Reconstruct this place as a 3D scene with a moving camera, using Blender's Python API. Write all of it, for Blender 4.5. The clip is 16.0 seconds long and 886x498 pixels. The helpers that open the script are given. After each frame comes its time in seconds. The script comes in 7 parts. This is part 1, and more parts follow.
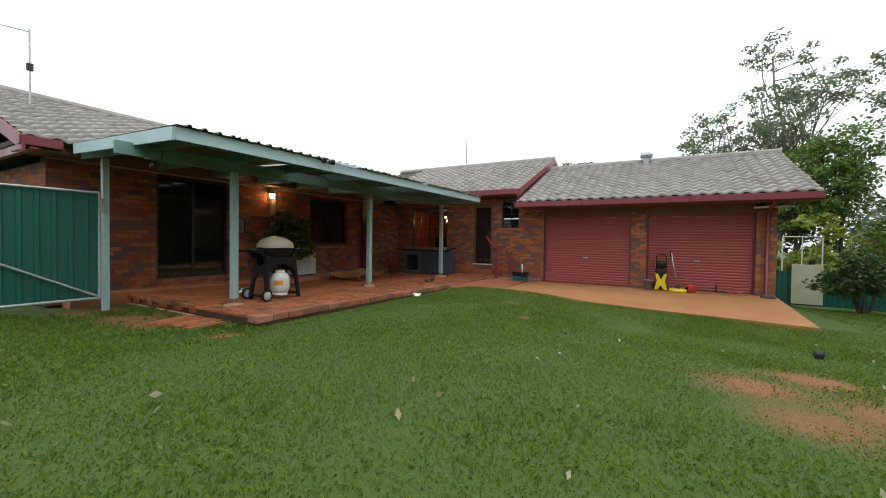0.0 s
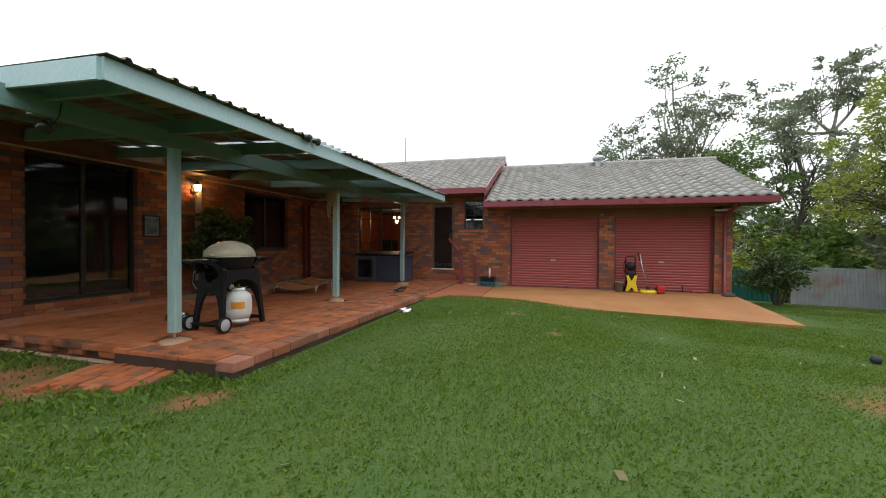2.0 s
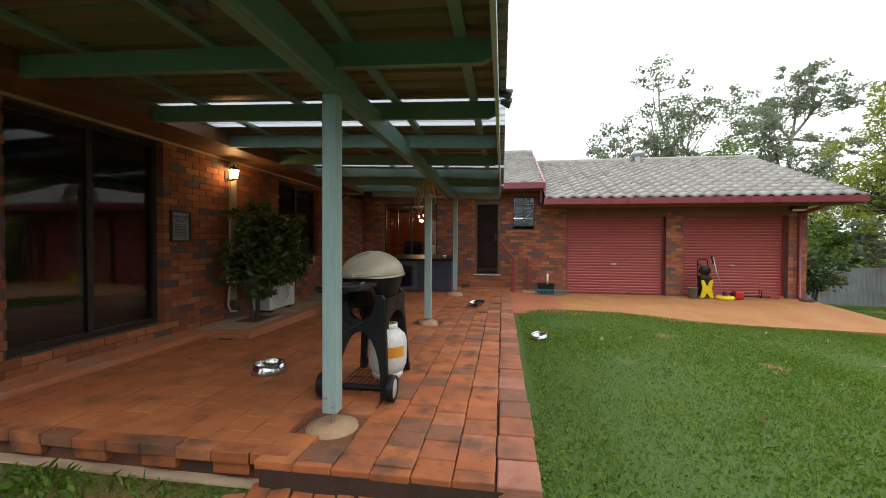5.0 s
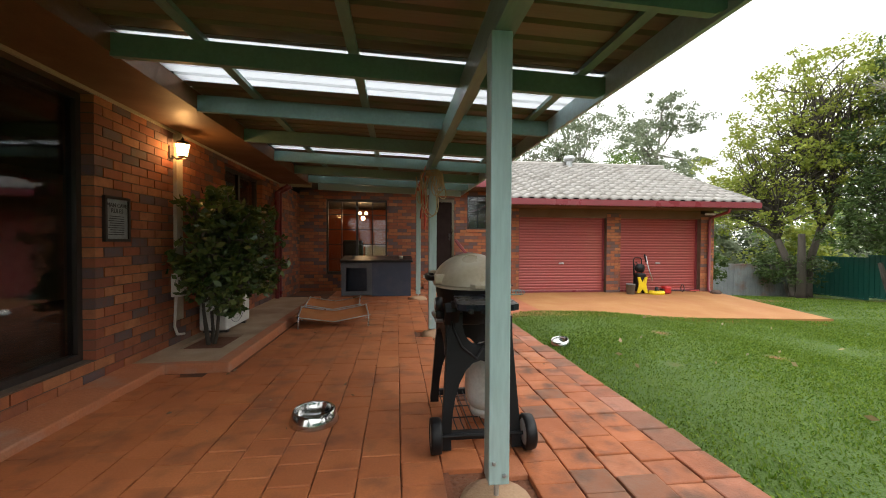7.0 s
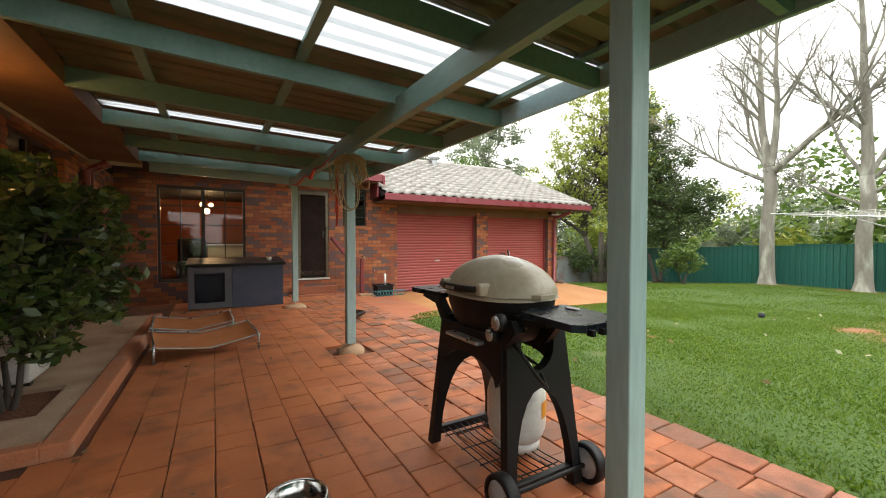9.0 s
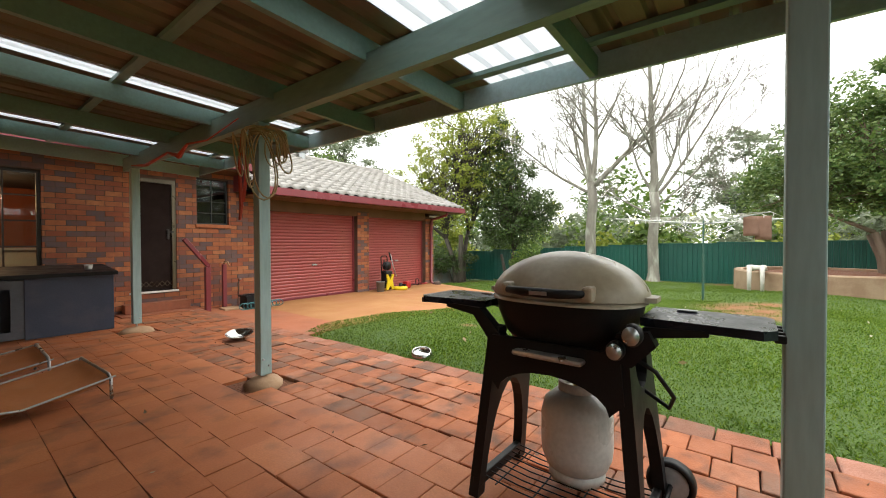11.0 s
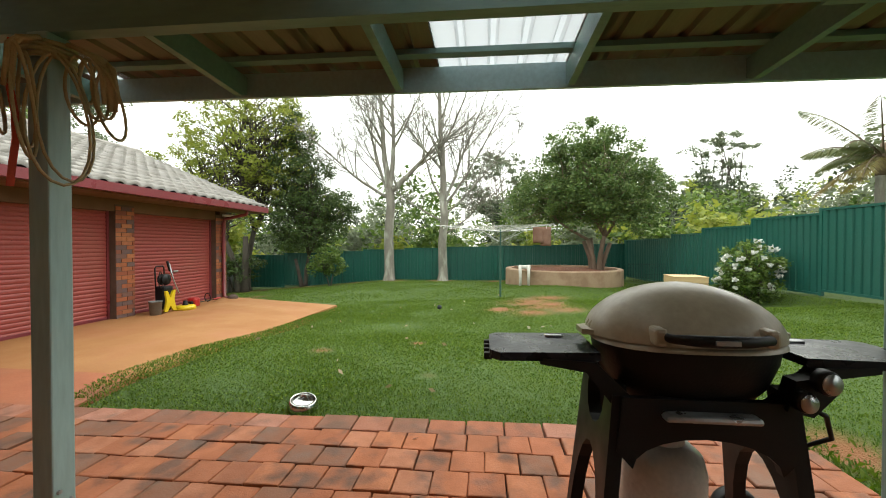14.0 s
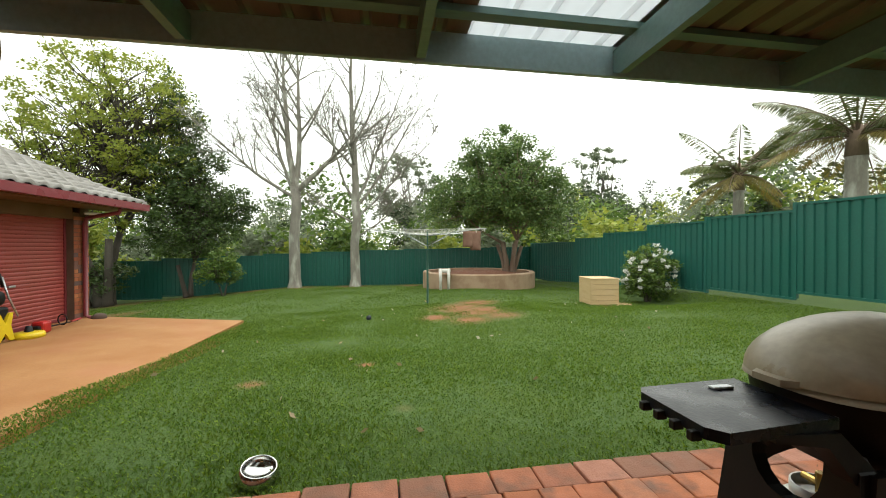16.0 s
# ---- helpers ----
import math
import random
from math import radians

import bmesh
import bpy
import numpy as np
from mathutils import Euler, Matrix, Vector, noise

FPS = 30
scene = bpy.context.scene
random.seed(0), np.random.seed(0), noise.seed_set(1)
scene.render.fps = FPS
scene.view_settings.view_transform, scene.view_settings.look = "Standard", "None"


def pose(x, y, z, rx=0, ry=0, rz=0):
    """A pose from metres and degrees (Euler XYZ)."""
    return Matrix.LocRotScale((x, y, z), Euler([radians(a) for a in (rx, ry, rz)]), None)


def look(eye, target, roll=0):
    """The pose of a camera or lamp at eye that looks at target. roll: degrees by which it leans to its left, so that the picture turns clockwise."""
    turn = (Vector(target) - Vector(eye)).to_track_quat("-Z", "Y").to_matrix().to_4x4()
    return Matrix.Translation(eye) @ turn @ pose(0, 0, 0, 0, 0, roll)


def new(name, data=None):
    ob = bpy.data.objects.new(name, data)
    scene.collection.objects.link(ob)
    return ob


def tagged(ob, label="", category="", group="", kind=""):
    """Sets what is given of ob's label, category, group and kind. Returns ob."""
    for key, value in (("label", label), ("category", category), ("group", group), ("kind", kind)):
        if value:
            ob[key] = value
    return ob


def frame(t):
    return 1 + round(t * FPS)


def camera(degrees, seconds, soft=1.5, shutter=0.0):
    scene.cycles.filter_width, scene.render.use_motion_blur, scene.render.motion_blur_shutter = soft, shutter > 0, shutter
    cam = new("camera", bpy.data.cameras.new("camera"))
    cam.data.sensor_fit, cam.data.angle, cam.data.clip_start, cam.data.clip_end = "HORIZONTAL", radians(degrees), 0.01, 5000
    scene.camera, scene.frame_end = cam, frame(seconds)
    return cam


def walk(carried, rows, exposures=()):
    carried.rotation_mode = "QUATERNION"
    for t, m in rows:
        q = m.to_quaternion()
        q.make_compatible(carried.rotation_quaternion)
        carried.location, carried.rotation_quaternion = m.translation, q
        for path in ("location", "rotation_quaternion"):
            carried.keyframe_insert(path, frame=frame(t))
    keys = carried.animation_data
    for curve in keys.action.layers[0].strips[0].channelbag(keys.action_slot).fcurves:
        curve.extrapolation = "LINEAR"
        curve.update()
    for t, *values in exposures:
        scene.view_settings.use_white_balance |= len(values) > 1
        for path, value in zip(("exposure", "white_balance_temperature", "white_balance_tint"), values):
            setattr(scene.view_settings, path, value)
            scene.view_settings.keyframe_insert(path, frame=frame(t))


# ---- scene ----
cam = camera(96.8, 16.0, soft=1.0)
PATH = [
    (0, (-0.12, 0.465, 1.337), (-1.103, 2.206, 1.295), 0.8),
    (0.5, (-0.647, 0.618, 1.351), (-1.502, 2.426, 1.31), 0.6),
    (1, (-1.135, 0.752, 1.357), (-1.876, 2.61, 1.321), 0.5),
    (1.5, (-1.676, 0.871, 1.368), (-2.308, 2.768, 1.333), 0.5),
    (2, (-2.204, 0.994, 1.366), (-2.755, 2.916, 1.336), 0.4),
    (2.5, (-2.749, 1.123, 1.386), (-3.243, 3.061, 1.358), 0.3),
    (3, (-3.315, 1.303, 1.416), (-3.767, 3.251, 1.387), 0.2),
    (3.5, (-3.862, 1.495, 1.43), (-4.28, 3.45, 1.4), 0.1),
    (4, (-4.34, 1.669, 1.445), (-4.734, 3.63, 1.413), 0.1),
    (6.5, (-6.579, 2.49, 1.461), (-6.526, 4.489, 1.423), 0.4),
    (7, (-6.898, 2.664, 1.451), (-6.665, 4.65, 1.416), 0.3),
    (7.5, (-7.168, 2.85, 1.449), (-6.741, 4.803, 1.416), 0.1),
    (8, (-7.415, 3.074, 1.437), (-6.785, 4.972, 1.406), 0.3),
    (8.5, (-7.61, 3.309, 1.445), (-6.783, 5.13, 1.409), 0.3),
    (9, (-7.752, 3.566, 1.462), (-6.747, 5.294, 1.415), -0.0),
    (11.5, (-8.205, 4.901, 1.412), (-6.515, 5.971, 1.389), 0.1),
    (12, (-8.233, 5.157, 1.419), (-6.45, 6.063, 1.401), 0.3),
    (12.5, (-8.213, 5.374, 1.445), (-6.359, 6.124, 1.424), 0.0),
    (13, (-8.154, 5.597, 1.497), (-6.238, 6.172, 1.465), 0.0),
    (13.5, (-8.082, 5.82, 1.503), (-6.119, 6.206, 1.476), 0.1),
    (14, (-7.997, 6.025, 1.526), (-6.007, 6.23, 1.499), 0.0),
    (14.5, (-7.863, 6.228, 1.54), (-5.864, 6.277, 1.514), 0.1),
    (15, (-7.71, 6.457, 1.557), (-5.712, 6.372, 1.535), 0.2),
    (15.5, (-7.557, 6.647, 1.564), (-5.567, 6.445, 1.546), 0.1),
    (16, (-7.414, 6.78, 1.589), (-5.437, 6.478, 1.572), -0.1),
]
EXPOSURES = [(0, -0.42, 6250, 7), (2.5, -0.3, 6250, 7), (4.2, -0.14, 6250, 7), (6.3, 0.18, 6550, 8), (7, 0.36, 6600, 8), (8.5, 0.6, 6700, 7), (9.2, 0.64, 6700, 7), (11.5, 0.52, 6700, 6), (12.5, 0.4, 6750, 3), (16, 0.08, 6750, 1)]
walk(cam, [(t, look(eye, target, roll)) for t, eye, target, roll in PATH], EXPOSURES)

# ---- light ----
world = bpy.data.worlds.new("world")
scene.world = world
world.use_nodes = True
wn = world.node_tree
wbg = wn.nodes["Background"]
sky = wn.nodes.new("ShaderNodeTexSky")
sky.sky_type, sky.sun_disc = "NISHITA", False
sky.sun_elevation, sky.sun_rotation = radians(50), radians(120)
sky.air_density, sky.dust_density = 1.0, 3.0
# overcast: the blue of the sky is mostly washed out by cloud
cloud = wn.nodes.new("ShaderNodeTexNoise")
cloud.inputs["Scale"].default_value, cloud.inputs["Detail"].default_value = 1.6, 5
cmap = wn.nodes.new("ShaderNodeMapRange")
cmap.inputs["From Min"].default_value, cmap.inputs["From Max"].default_value = 0.3, 0.7
cmap.inputs["To Min"].default_value, cmap.inputs["To Max"].default_value = 8.0, 12.0
ccol = wn.nodes.new("ShaderNodeCombineColor")
mixw = wn.nodes.new("ShaderNodeMix")
mixw.data_type = "RGBA"
mixw.inputs["Factor"].default_value = 0.9
wtc = wn.nodes.new("ShaderNodeTexCoord")
wn.links.new(wtc.outputs["Generated"], cloud.inputs["Vector"])
wn.links.new(cloud.outputs["Fac"], cmap.inputs["Value"])
for k in ("Red", "Green", "Blue"):
    wn.links.new(cmap.outputs["Result"], ccol.inputs[k])
# an overcast sky is about three times as bright overhead as at the horizon
sep = wn.nodes.new("ShaderNodeSeparateXYZ")
wn.links.new(wtc.outputs["Generated"], sep.inputs["Vector"])
grad = wn.nodes.new("ShaderNodeMapRange")
for k, v in (("From Min", 0.0), ("From Max", 1.0), ("To Min", 1.0), ("To Max", 2.5)):
    grad.inputs[k].default_value = v
wn.links.new(sep.outputs["Z"], grad.inputs["Value"])
gmul = wn.nodes.new("ShaderNodeVectorMath")
gmul.operation = "SCALE"
wn.links.new(mixw.outputs["Result"], gmul.inputs["Vector"])
wn.links.new(grad.outputs["Result"], gmul.inputs["Scale"])
wn.links.new(sky.outputs["Color"], mixw.inputs["A"])
wn.links.new(ccol.outputs["Color"], mixw.inputs["B"])
wn.links.new(gmul.outputs["Vector"], wbg.inputs["Color"])
wbg.inputs["Strength"].default_value = 0.125
sun = new("sun", bpy.data.lights.new("sun", "SUN"))
sun.data.energy, sun.data.angle, sun.data.color = 0.6, radians(25), (1.0, 0.97, 0.93)
sun.matrix_world = look((8, -6, 14), (0, 0, 0))


# ---- mesh helpers ----
class G:
    """Collects vertices and faces of one mesh."""

    def __init__(self):
        self.v, self.f = [], []

    def add(self, vs, fs):
        n = len(self.v)
        self.v += [tuple(p) for p in vs]
        self.f += [tuple(i + n for i in f) for f in fs]
        return self

    def box(self, x0, y0, z0, x1, y1, z1, m=None, c=0.0):
        if c:
            bm = bmesh.new()
            bmesh.ops.create_cube(bm, size=1, matrix=Matrix.Translation(((x0 + x1) / 2, (y0 + y1) / 2, (z0 + z1) / 2)) @ Matrix.Diagonal((x1 - x0, y1 - y0, z1 - z0, 1)))
            bmesh.ops.bevel(bm, geom=bm.edges[:], offset=c, segments=2, affect="EDGES", profile=0.5)
            vs = [v.co.copy() for v in bm.verts]
            fs = [[v.index for v in f.verts] for f in bm.faces]
            bm.free()
        else:
            vs = [Vector((x, y, z)) for z in (z0, z1) for y in (y0, y1) for x in (x0, x1)]
            fs = [(0, 2, 3, 1), (4, 5, 7, 6), (0, 1, 5, 4), (2, 6, 7, 3), (0, 4, 6, 2), (1, 3, 7, 5)]
        if m is not None:
            vs = [m @ v for v in vs]
        return self.add(vs, fs)

    def tube(self, pts, r, n=8, caps=True):
        pts = [Vector(p) for p in pts]
        rs = r if isinstance(r, (list, tuple)) else [r] * len(pts)
        vs, fs, side = [], [], None
        for i, p in enumerate(pts):
            d = (pts[min(i + 1, len(pts) - 1)] - pts[max(i - 1, 0)]).normalized()
            if side is None:
                side = d.orthogonal().normalized()
            side = (side - d * side.dot(d)).normalized()
            up = d.cross(side)
            for k in range(n):
                a = 2 * math.pi * k / n
                vs.append(p + (side * math.cos(a) + up * math.sin(a)) * rs[i])
        for i in range(len(pts) - 1):
            for k in range(n):
                fs.append((i * n + k, i * n + (k + 1) % n, (i + 1) * n + (k + 1) % n, (i + 1) * n + k))
        if caps:
            fs.append(tuple(range(n))[::-1])
            fs.append(tuple((len(pts) - 1) * n + k for k in range(n)))
        return self.add(vs, fs)

    def lathe(self, prof, n=24, at=(0, 0, 0), m=None):
        vs, fs = [], []
        for r, z in prof:
            for k in range(n):
                a = 2 * math.pi * k / n
                vs.append(Vector((at[0] + r * math.cos(a), at[1] + r * math.sin(a), at[2] + z)))
        for i in range(len(prof) - 1):
            for k in range(n):
                fs.append((i * n + k, i * n + (k + 1) % n, (i + 1) * n + (k + 1) % n, (i + 1) * n + k))
        if m is not None:
            vs = [m @ v for v in vs]
        return self.add(vs, fs)

    def prism(self, poly, h0, h1, axis="z", m=None):
        """Extrudes a polygon along an axis; its two coordinates are the other two in order."""
        n = len(poly)
        def put(p, h):
            return Vector({"x": (h, p[0], p[1]), "y": (p[0], h, p[1]), "z": (p[0], p[1], h)}[axis])
        vs = [put(p, h0) for p in poly] + [put(p, h1) for p in poly]
        fs = [tuple(range(n))[::-1], tuple(range(n, 2 * n))] + [(i, (i + 1) % n, n + (i + 1) % n, n + i) for i in range(n)]
        if m is not None:
            vs = [m @ v for v in vs]
        return self.add(vs, fs)

    def mesh(self, name, mat, smooth=False):
        me = bpy.data.meshes.new(name)
        me.from_pydata(self.v, [], self.f)
        bm = bmesh.new()
        bm.from_mesh(me)
        bmesh.ops.recalc_face_normals(bm, faces=bm.faces[:])
        bm.to_mesh(me)
        bm.free()
        me.materials.append(mat)
        if smooth:
            for p in me.polygons:
                p.use_smooth = True
        return me


def part(name, g, mat, parent=None, label="", smooth=False):
    ob = new(name, g.mesh(name, mat, smooth))
    if parent is not None:
        child(ob, parent)
    if label:
        ob["label"] = label
    return ob


LOCAL = set()  # things whose parts are built round their own base


def child(ob, parent):
    """Parents a part; parts are built in world places unless their thing is local."""
    ob.parent = parent
    if parent.name not in LOCAL:
        ob.matrix_parent_inverse = Matrix.Translation(-parent.location)


def thing(name, at, label, category, group="", kind="", local=False, rz=0):
    ob = new(name)
    ob.location = at
    if rz:
        ob.rotation_euler = (0, 0, radians(rz))
    if local:
        LOCAL.add(ob.name)
    ob.empty_display_size = 0.1
    return tagged(ob, label, category, group, kind)


def single(name, g, mat, label, category, group="", kind="", smooth=False):
    return tagged(part(name, g, mat, smooth=smooth), label, category, group, kind)


def raw_mesh(name, v, f, mat, smooth=False):
    me = bpy.data.meshes.new(name)
    me.from_pydata(v, [], f)
    me.materials.append(mat)
    if smooth:
        me.polygons.foreach_set("use_smooth", [True] * len(me.polygons))
    return me


# ---- materials ----
def surf(name, col, rough=0.7, metal=0.0, col2=None, scale=6.0, amount=0.5, fine=60.0, bump=0.15, pieces=None, spread=0.5, stretch=(1, 1, 1), stain=None, stain_scale=1.2, stain_amount=0.5, dist=0.01, spec=0.5):
    """A surface with colour variation at two scales, stains and fine relief; pieces: 'object' or 'island' varies each piece by a colour list."""
    m = bpy.data.materials.new(name)
    m.use_nodes = True
    nt = m.node_tree
    b = nt.nodes["Principled BSDF"]
    b.inputs["Roughness"].default_value, b.inputs["Metallic"].default_value = rough, metal
    b.inputs["Specular IOR Level"].default_value = spec
    geo = nt.nodes.new("ShaderNodeNewGeometry")
    mp = nt.nodes.new("ShaderNodeMapping")
    mp.inputs["Scale"].default_value = stretch
    nt.links.new(geo.outputs["Position"], mp.inputs["Vector"])
    def noise_tex(sc, det):
        n = nt.nodes.new("ShaderNodeTexNoise")
        n.inputs["Scale"].default_value, n.inputs["Detail"].default_value = sc, det
        nt.links.new(mp.outputs["Vector"], n.inputs["Vector"])
        return n
    def ramp(src, lo, hi, a, c):
        r = nt.nodes.new("ShaderNodeMapRange")
        for k, val in (("From Min", lo), ("From Max", hi), ("To Min", a), ("To Max", c)):
            r.inputs[k].default_value = val
        nt.links.new(src, r.inputs["Value"])
        return r.outputs["Result"]
    def mix(fac, a, c, mode="MIX"):
        x = nt.nodes.new("ShaderNodeMix")
        x.data_type, x.blend_type = "RGBA", mode
        if hasattr(fac, "links"):
            nt.links.new(fac, x.inputs["Factor"])
        else:
            x.inputs["Factor"].default_value = fac
        for sock, val in (("A", a), ("B", c)):
            if hasattr(val, "links"):
                nt.links.new(val, x.inputs[sock])
            else:
                x.inputs[sock].default_value = (*val, 1)
        return x.outputs["Result"]
    big, small = noise_tex(scale, 5), noise_tex(fine, 3)
    base = col
    if pieces:
        rnd = nt.nodes.new("ShaderNodeObjectInfo").outputs["Random"] if pieces[0] == "object" else geo.outputs["Random Per Island"]
        cr = nt.nodes.new("ShaderNodeValToRGB")
        cr.color_ramp.interpolation = "CONSTANT" if len(pieces[1]) > 3 else "LINEAR"
        els = cr.color_ramp.elements
        n = len(pieces[1])
        for i in range(n):
            e = els[i] if i < 2 else els.new(i / n)
            e.position, e.color = i / n, (*pieces[1][i], 1)
        nt.links.new(rnd, cr.inputs["Fac"])
        base = cr.outputs["Color"]
    c2 = col2 or tuple(k * 0.6 for k in col)
    c = mix(ramp(big.outputs["Fac"], 0.35, 0.7, 0.0, amount), base, c2)
    c = mix(ramp(small.outputs["Fac"], 0.3, 0.7, 0.0, 0.35), c, tuple(k * 0.55 for k in col), "MIX")
    if stain:
        st = noise_tex(stain_scale, 6)
        c = mix(ramp(st.outputs["Fac"], 0.5, 0.68, 0.0, stain_amount), c, stain)
    nt.links.new(c, b.inputs["Base Color"])
    nt.links.new(ramp(big.outputs["Fac"], 0.3, 0.7, max(0.03, rough - 0.12), min(1, rough + 0.1)), b.inputs["Roughness"])
    if bump:
        bp = nt.nodes.new("ShaderNodeBump")
        bp.inputs["Strength"].default_value, bp.inputs["Distance"].default_value = bump, dist
        nt.links.new(small.outputs["Fac"], bp.inputs["Height"])
        nt.links.new(bp.outputs["Normal"], b.inputs["Normal"])
    return m


def glass(name, tint=(0.9, 0.95, 0.93), rough=0.02):
    m = bpy.data.materials.new(name)
    m.use_nodes = True
    b = m.node_tree.nodes["Principled BSDF"]
    b.inputs["Base Color"].default_value = (*tint, 1)
    b.inputs["Roughness"].default_value = rough
    b.inputs["Transmission Weight"].default_value = 1.0
    b.inputs["IOR"].default_value = 1.45
    return m


def glow(name, col, strength):
    m = bpy.data.materials.new(name)
    m.use_nodes = True
    b = m.node_tree.nodes["Principled BSDF"]
    b.inputs["Base Color"].default_value = (*col, 1)
    b.inputs["Emission Color"].default_value = (*col, 1)
    b.inputs["Emission Strength"].default_value = strength
    return m


BRICKS = [(0.37, 0.103, 0.038), (0.437, 0.14, 0.05), (0.291, 0.076, 0.034), (0.482, 0.179, 0.069), (0.392, 0.121, 0.043), (0.325, 0.086, 0.037), (0.1, 0.085, 0.095), (0.41, 0.14, 0.056), (0.15, 0.088, 0.08), (0.3, 0.09, 0.042), (0.08, 0.072, 0.085), (0.24, 0.075, 0.045)]
M_brick = surf("brick", (0.36, 0.12, 0.05), 0.85, pieces=("object", BRICKS), scale=14, amount=0.45, col2=(0.2, 0.09, 0.06), fine=110, bump=0.5, dist=0.004)
M_brick_far = surf("brick_far", (0.36, 0.12, 0.05), 0.85, pieces=("island", BRICKS), scale=14, amount=0.45, col2=(0.2, 0.09, 0.06), fine=110, bump=0.5, dist=0.004)
M_mortar = surf("mortar", (0.13, 0.085, 0.06), 0.95, fine=150, bump=0.6, dist=0.003)
PAVERS = [(0.44, 0.13, 0.042), (0.38, 0.11, 0.038), (0.46, 0.15, 0.055), (0.32, 0.105, 0.045), (0.42, 0.125, 0.042), (0.44, 0.165, 0.08), (0.2, 0.095, 0.055), (0.36, 0.11, 0.038), (0.16, 0.085, 0.055)]
M_paver = surf("paver", (0.46, 0.14, 0.05), 0.68, pieces=("object", PAVERS), scale=7, amount=0.6, col2=(0.24, 0.085, 0.04), fine=90, bump=0.45, stain=(0.085, 0.048, 0.032), stain_scale=4.5, stain_amount=0.8, dist=0.005, spec=0.35)
M_paver_far = surf("paver_far", (0.46, 0.14, 0.05), 0.68, pieces=("island", PAVERS), scale=7, amount=0.6, col2=(0.24, 0.085, 0.04), fine=90, bump=0.45, stain=(0.085, 0.048, 0.032), stain_scale=4.5, stain_amount=0.8, dist=0.005, spec=0.35)
DUSTY = [(0.47, 0.155, 0.055), (0.44, 0.14, 0.05), (0.49, 0.17, 0.062), (0.42, 0.135, 0.048), (0.46, 0.15, 0.055)]
M_paver_in = surf("dusty_paver", (0.46, 0.15, 0.055), 0.6, pieces=("object", DUSTY), scale=2.2, amount=0.55, col2=(0.36, 0.11, 0.04), fine=90, bump=0.3, stain=(0.13, 0.055, 0.032), stain_scale=4.0, stain_amount=0.6, dist=0.004, spec=0.4)
M_paver_in_far = surf("dusty_paver_far", (0.46, 0.15, 0.055), 0.6, pieces=("island", DUSTY), scale=2.2, amount=0.55, col2=(0.36, 0.11, 0.04), fine=90, bump=0.3, stain=(0.13, 0.055, 0.032), stain_scale=4.0, stain_amount=0.6, dist=0.004, spec=0.4)
M_dust = surf("red_dust", (0.075, 0.032, 0.02), 0.95, scale=2.2, col2=(0.26, 0.09, 0.042), amount=0.9, fine=120, bump=0.5)
M_sand = surf("joint_sand", (0.055, 0.028, 0.018), 0.95, fine=120, bump=0.6)
M_slab = surf("stained_concrete", (0.37, 0.175, 0.06), 0.8, scale=1.3, amount=0.7, col2=(0.29, 0.115, 0.037), fine=45, bump=0.25, stain=(0.33, 0.13, 0.055), stain_scale=0.8, stain_amount=0.6)
M_slab_red = surf("red_concrete", (0.36, 0.11, 0.045), 0.75, scale=2, col2=(0.27, 0.1, 0.05), fine=45, bump=0.25, stain=(0.2, 0.09, 0.05), stain_scale=1.5)
M_kerb = surf("painted_concrete", (0.5, 0.175, 0.075), 0.75, scale=3, col2=(0.33, 0.15, 0.09), fine=60, bump=0.3, stain=(0.42, 0.33, 0.27), stain_scale=3, stain_amount=0.5)
M_concrete = surf("grey_concrete", (0.5, 0.37, 0.25), 0.85, scale=3, col2=(0.33, 0.19, 0.11), fine=60, bump=0.4, stain=(0.2, 0.11, 0.07), stain_scale=2)
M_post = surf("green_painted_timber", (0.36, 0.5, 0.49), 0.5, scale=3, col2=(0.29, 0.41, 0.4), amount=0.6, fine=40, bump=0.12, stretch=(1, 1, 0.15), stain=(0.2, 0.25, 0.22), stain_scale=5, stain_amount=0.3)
# the posts' green again, its colour darkened for the shade under the roof
M_beam_shade = surf("green_painted_beam", (0.18, 0.3, 0.275), 0.5, scale=3, col2=(0.14, 0.24, 0.22), amount=0.6, fine=40, bump=0.12, stretch=(1, 0.2, 1))
M_fascia = surf("pale_green_fascia", (0.42, 0.58, 0.6), 0.45, scale=2, col2=(0.36, 0.5, 0.52), fine=40, bump=0.1)
M_sheet = surf("corrugated_steel", (0.185, 0.16, 0.105), 0.55, scale=1.5, col2=(0.14, 0.11, 0.07), amount=0.8, fine=30, bump=0.1, stretch=(0.3, 2, 1), stain=(0.2, 0.13, 0.08), stain_scale=2.0, stain_amount=0.6)
M_red = surf("maroon_paint", (0.21, 0.035, 0.045), 0.35, scale=2, col2=(0.17, 0.03, 0.035), fine=40, bump=0.06)
M_door = surf("maroon_roller", (0.32, 0.058, 0.05), 0.42, scale=1.2, col2=(0.26, 0.047, 0.04), fine=30, bump=0.08, stain=(0.3, 0.085, 0.06), stain_scale=1.2, stain_amount=0.45)
M_soffit = surf("brown_soffit", (0.175, 0.088, 0.04), 0.6, scale=2, fine=50, bump=0.1)
TILES = [(0.34, 0.325, 0.305), (0.38, 0.365, 0.345), (0.3, 0.287, 0.27), (0.355, 0.338, 0.315)]
M_tile = surf("concrete_tile", (0.41, 0.39, 0.365), 0.8, pieces=("object", TILES), scale=4, amount=0.4, col2=(0.25, 0.23, 0.2), fine=50, bump=0.3, stain=(0.12, 0.105, 0.085), stain_scale=3, stain_amount=0.45)
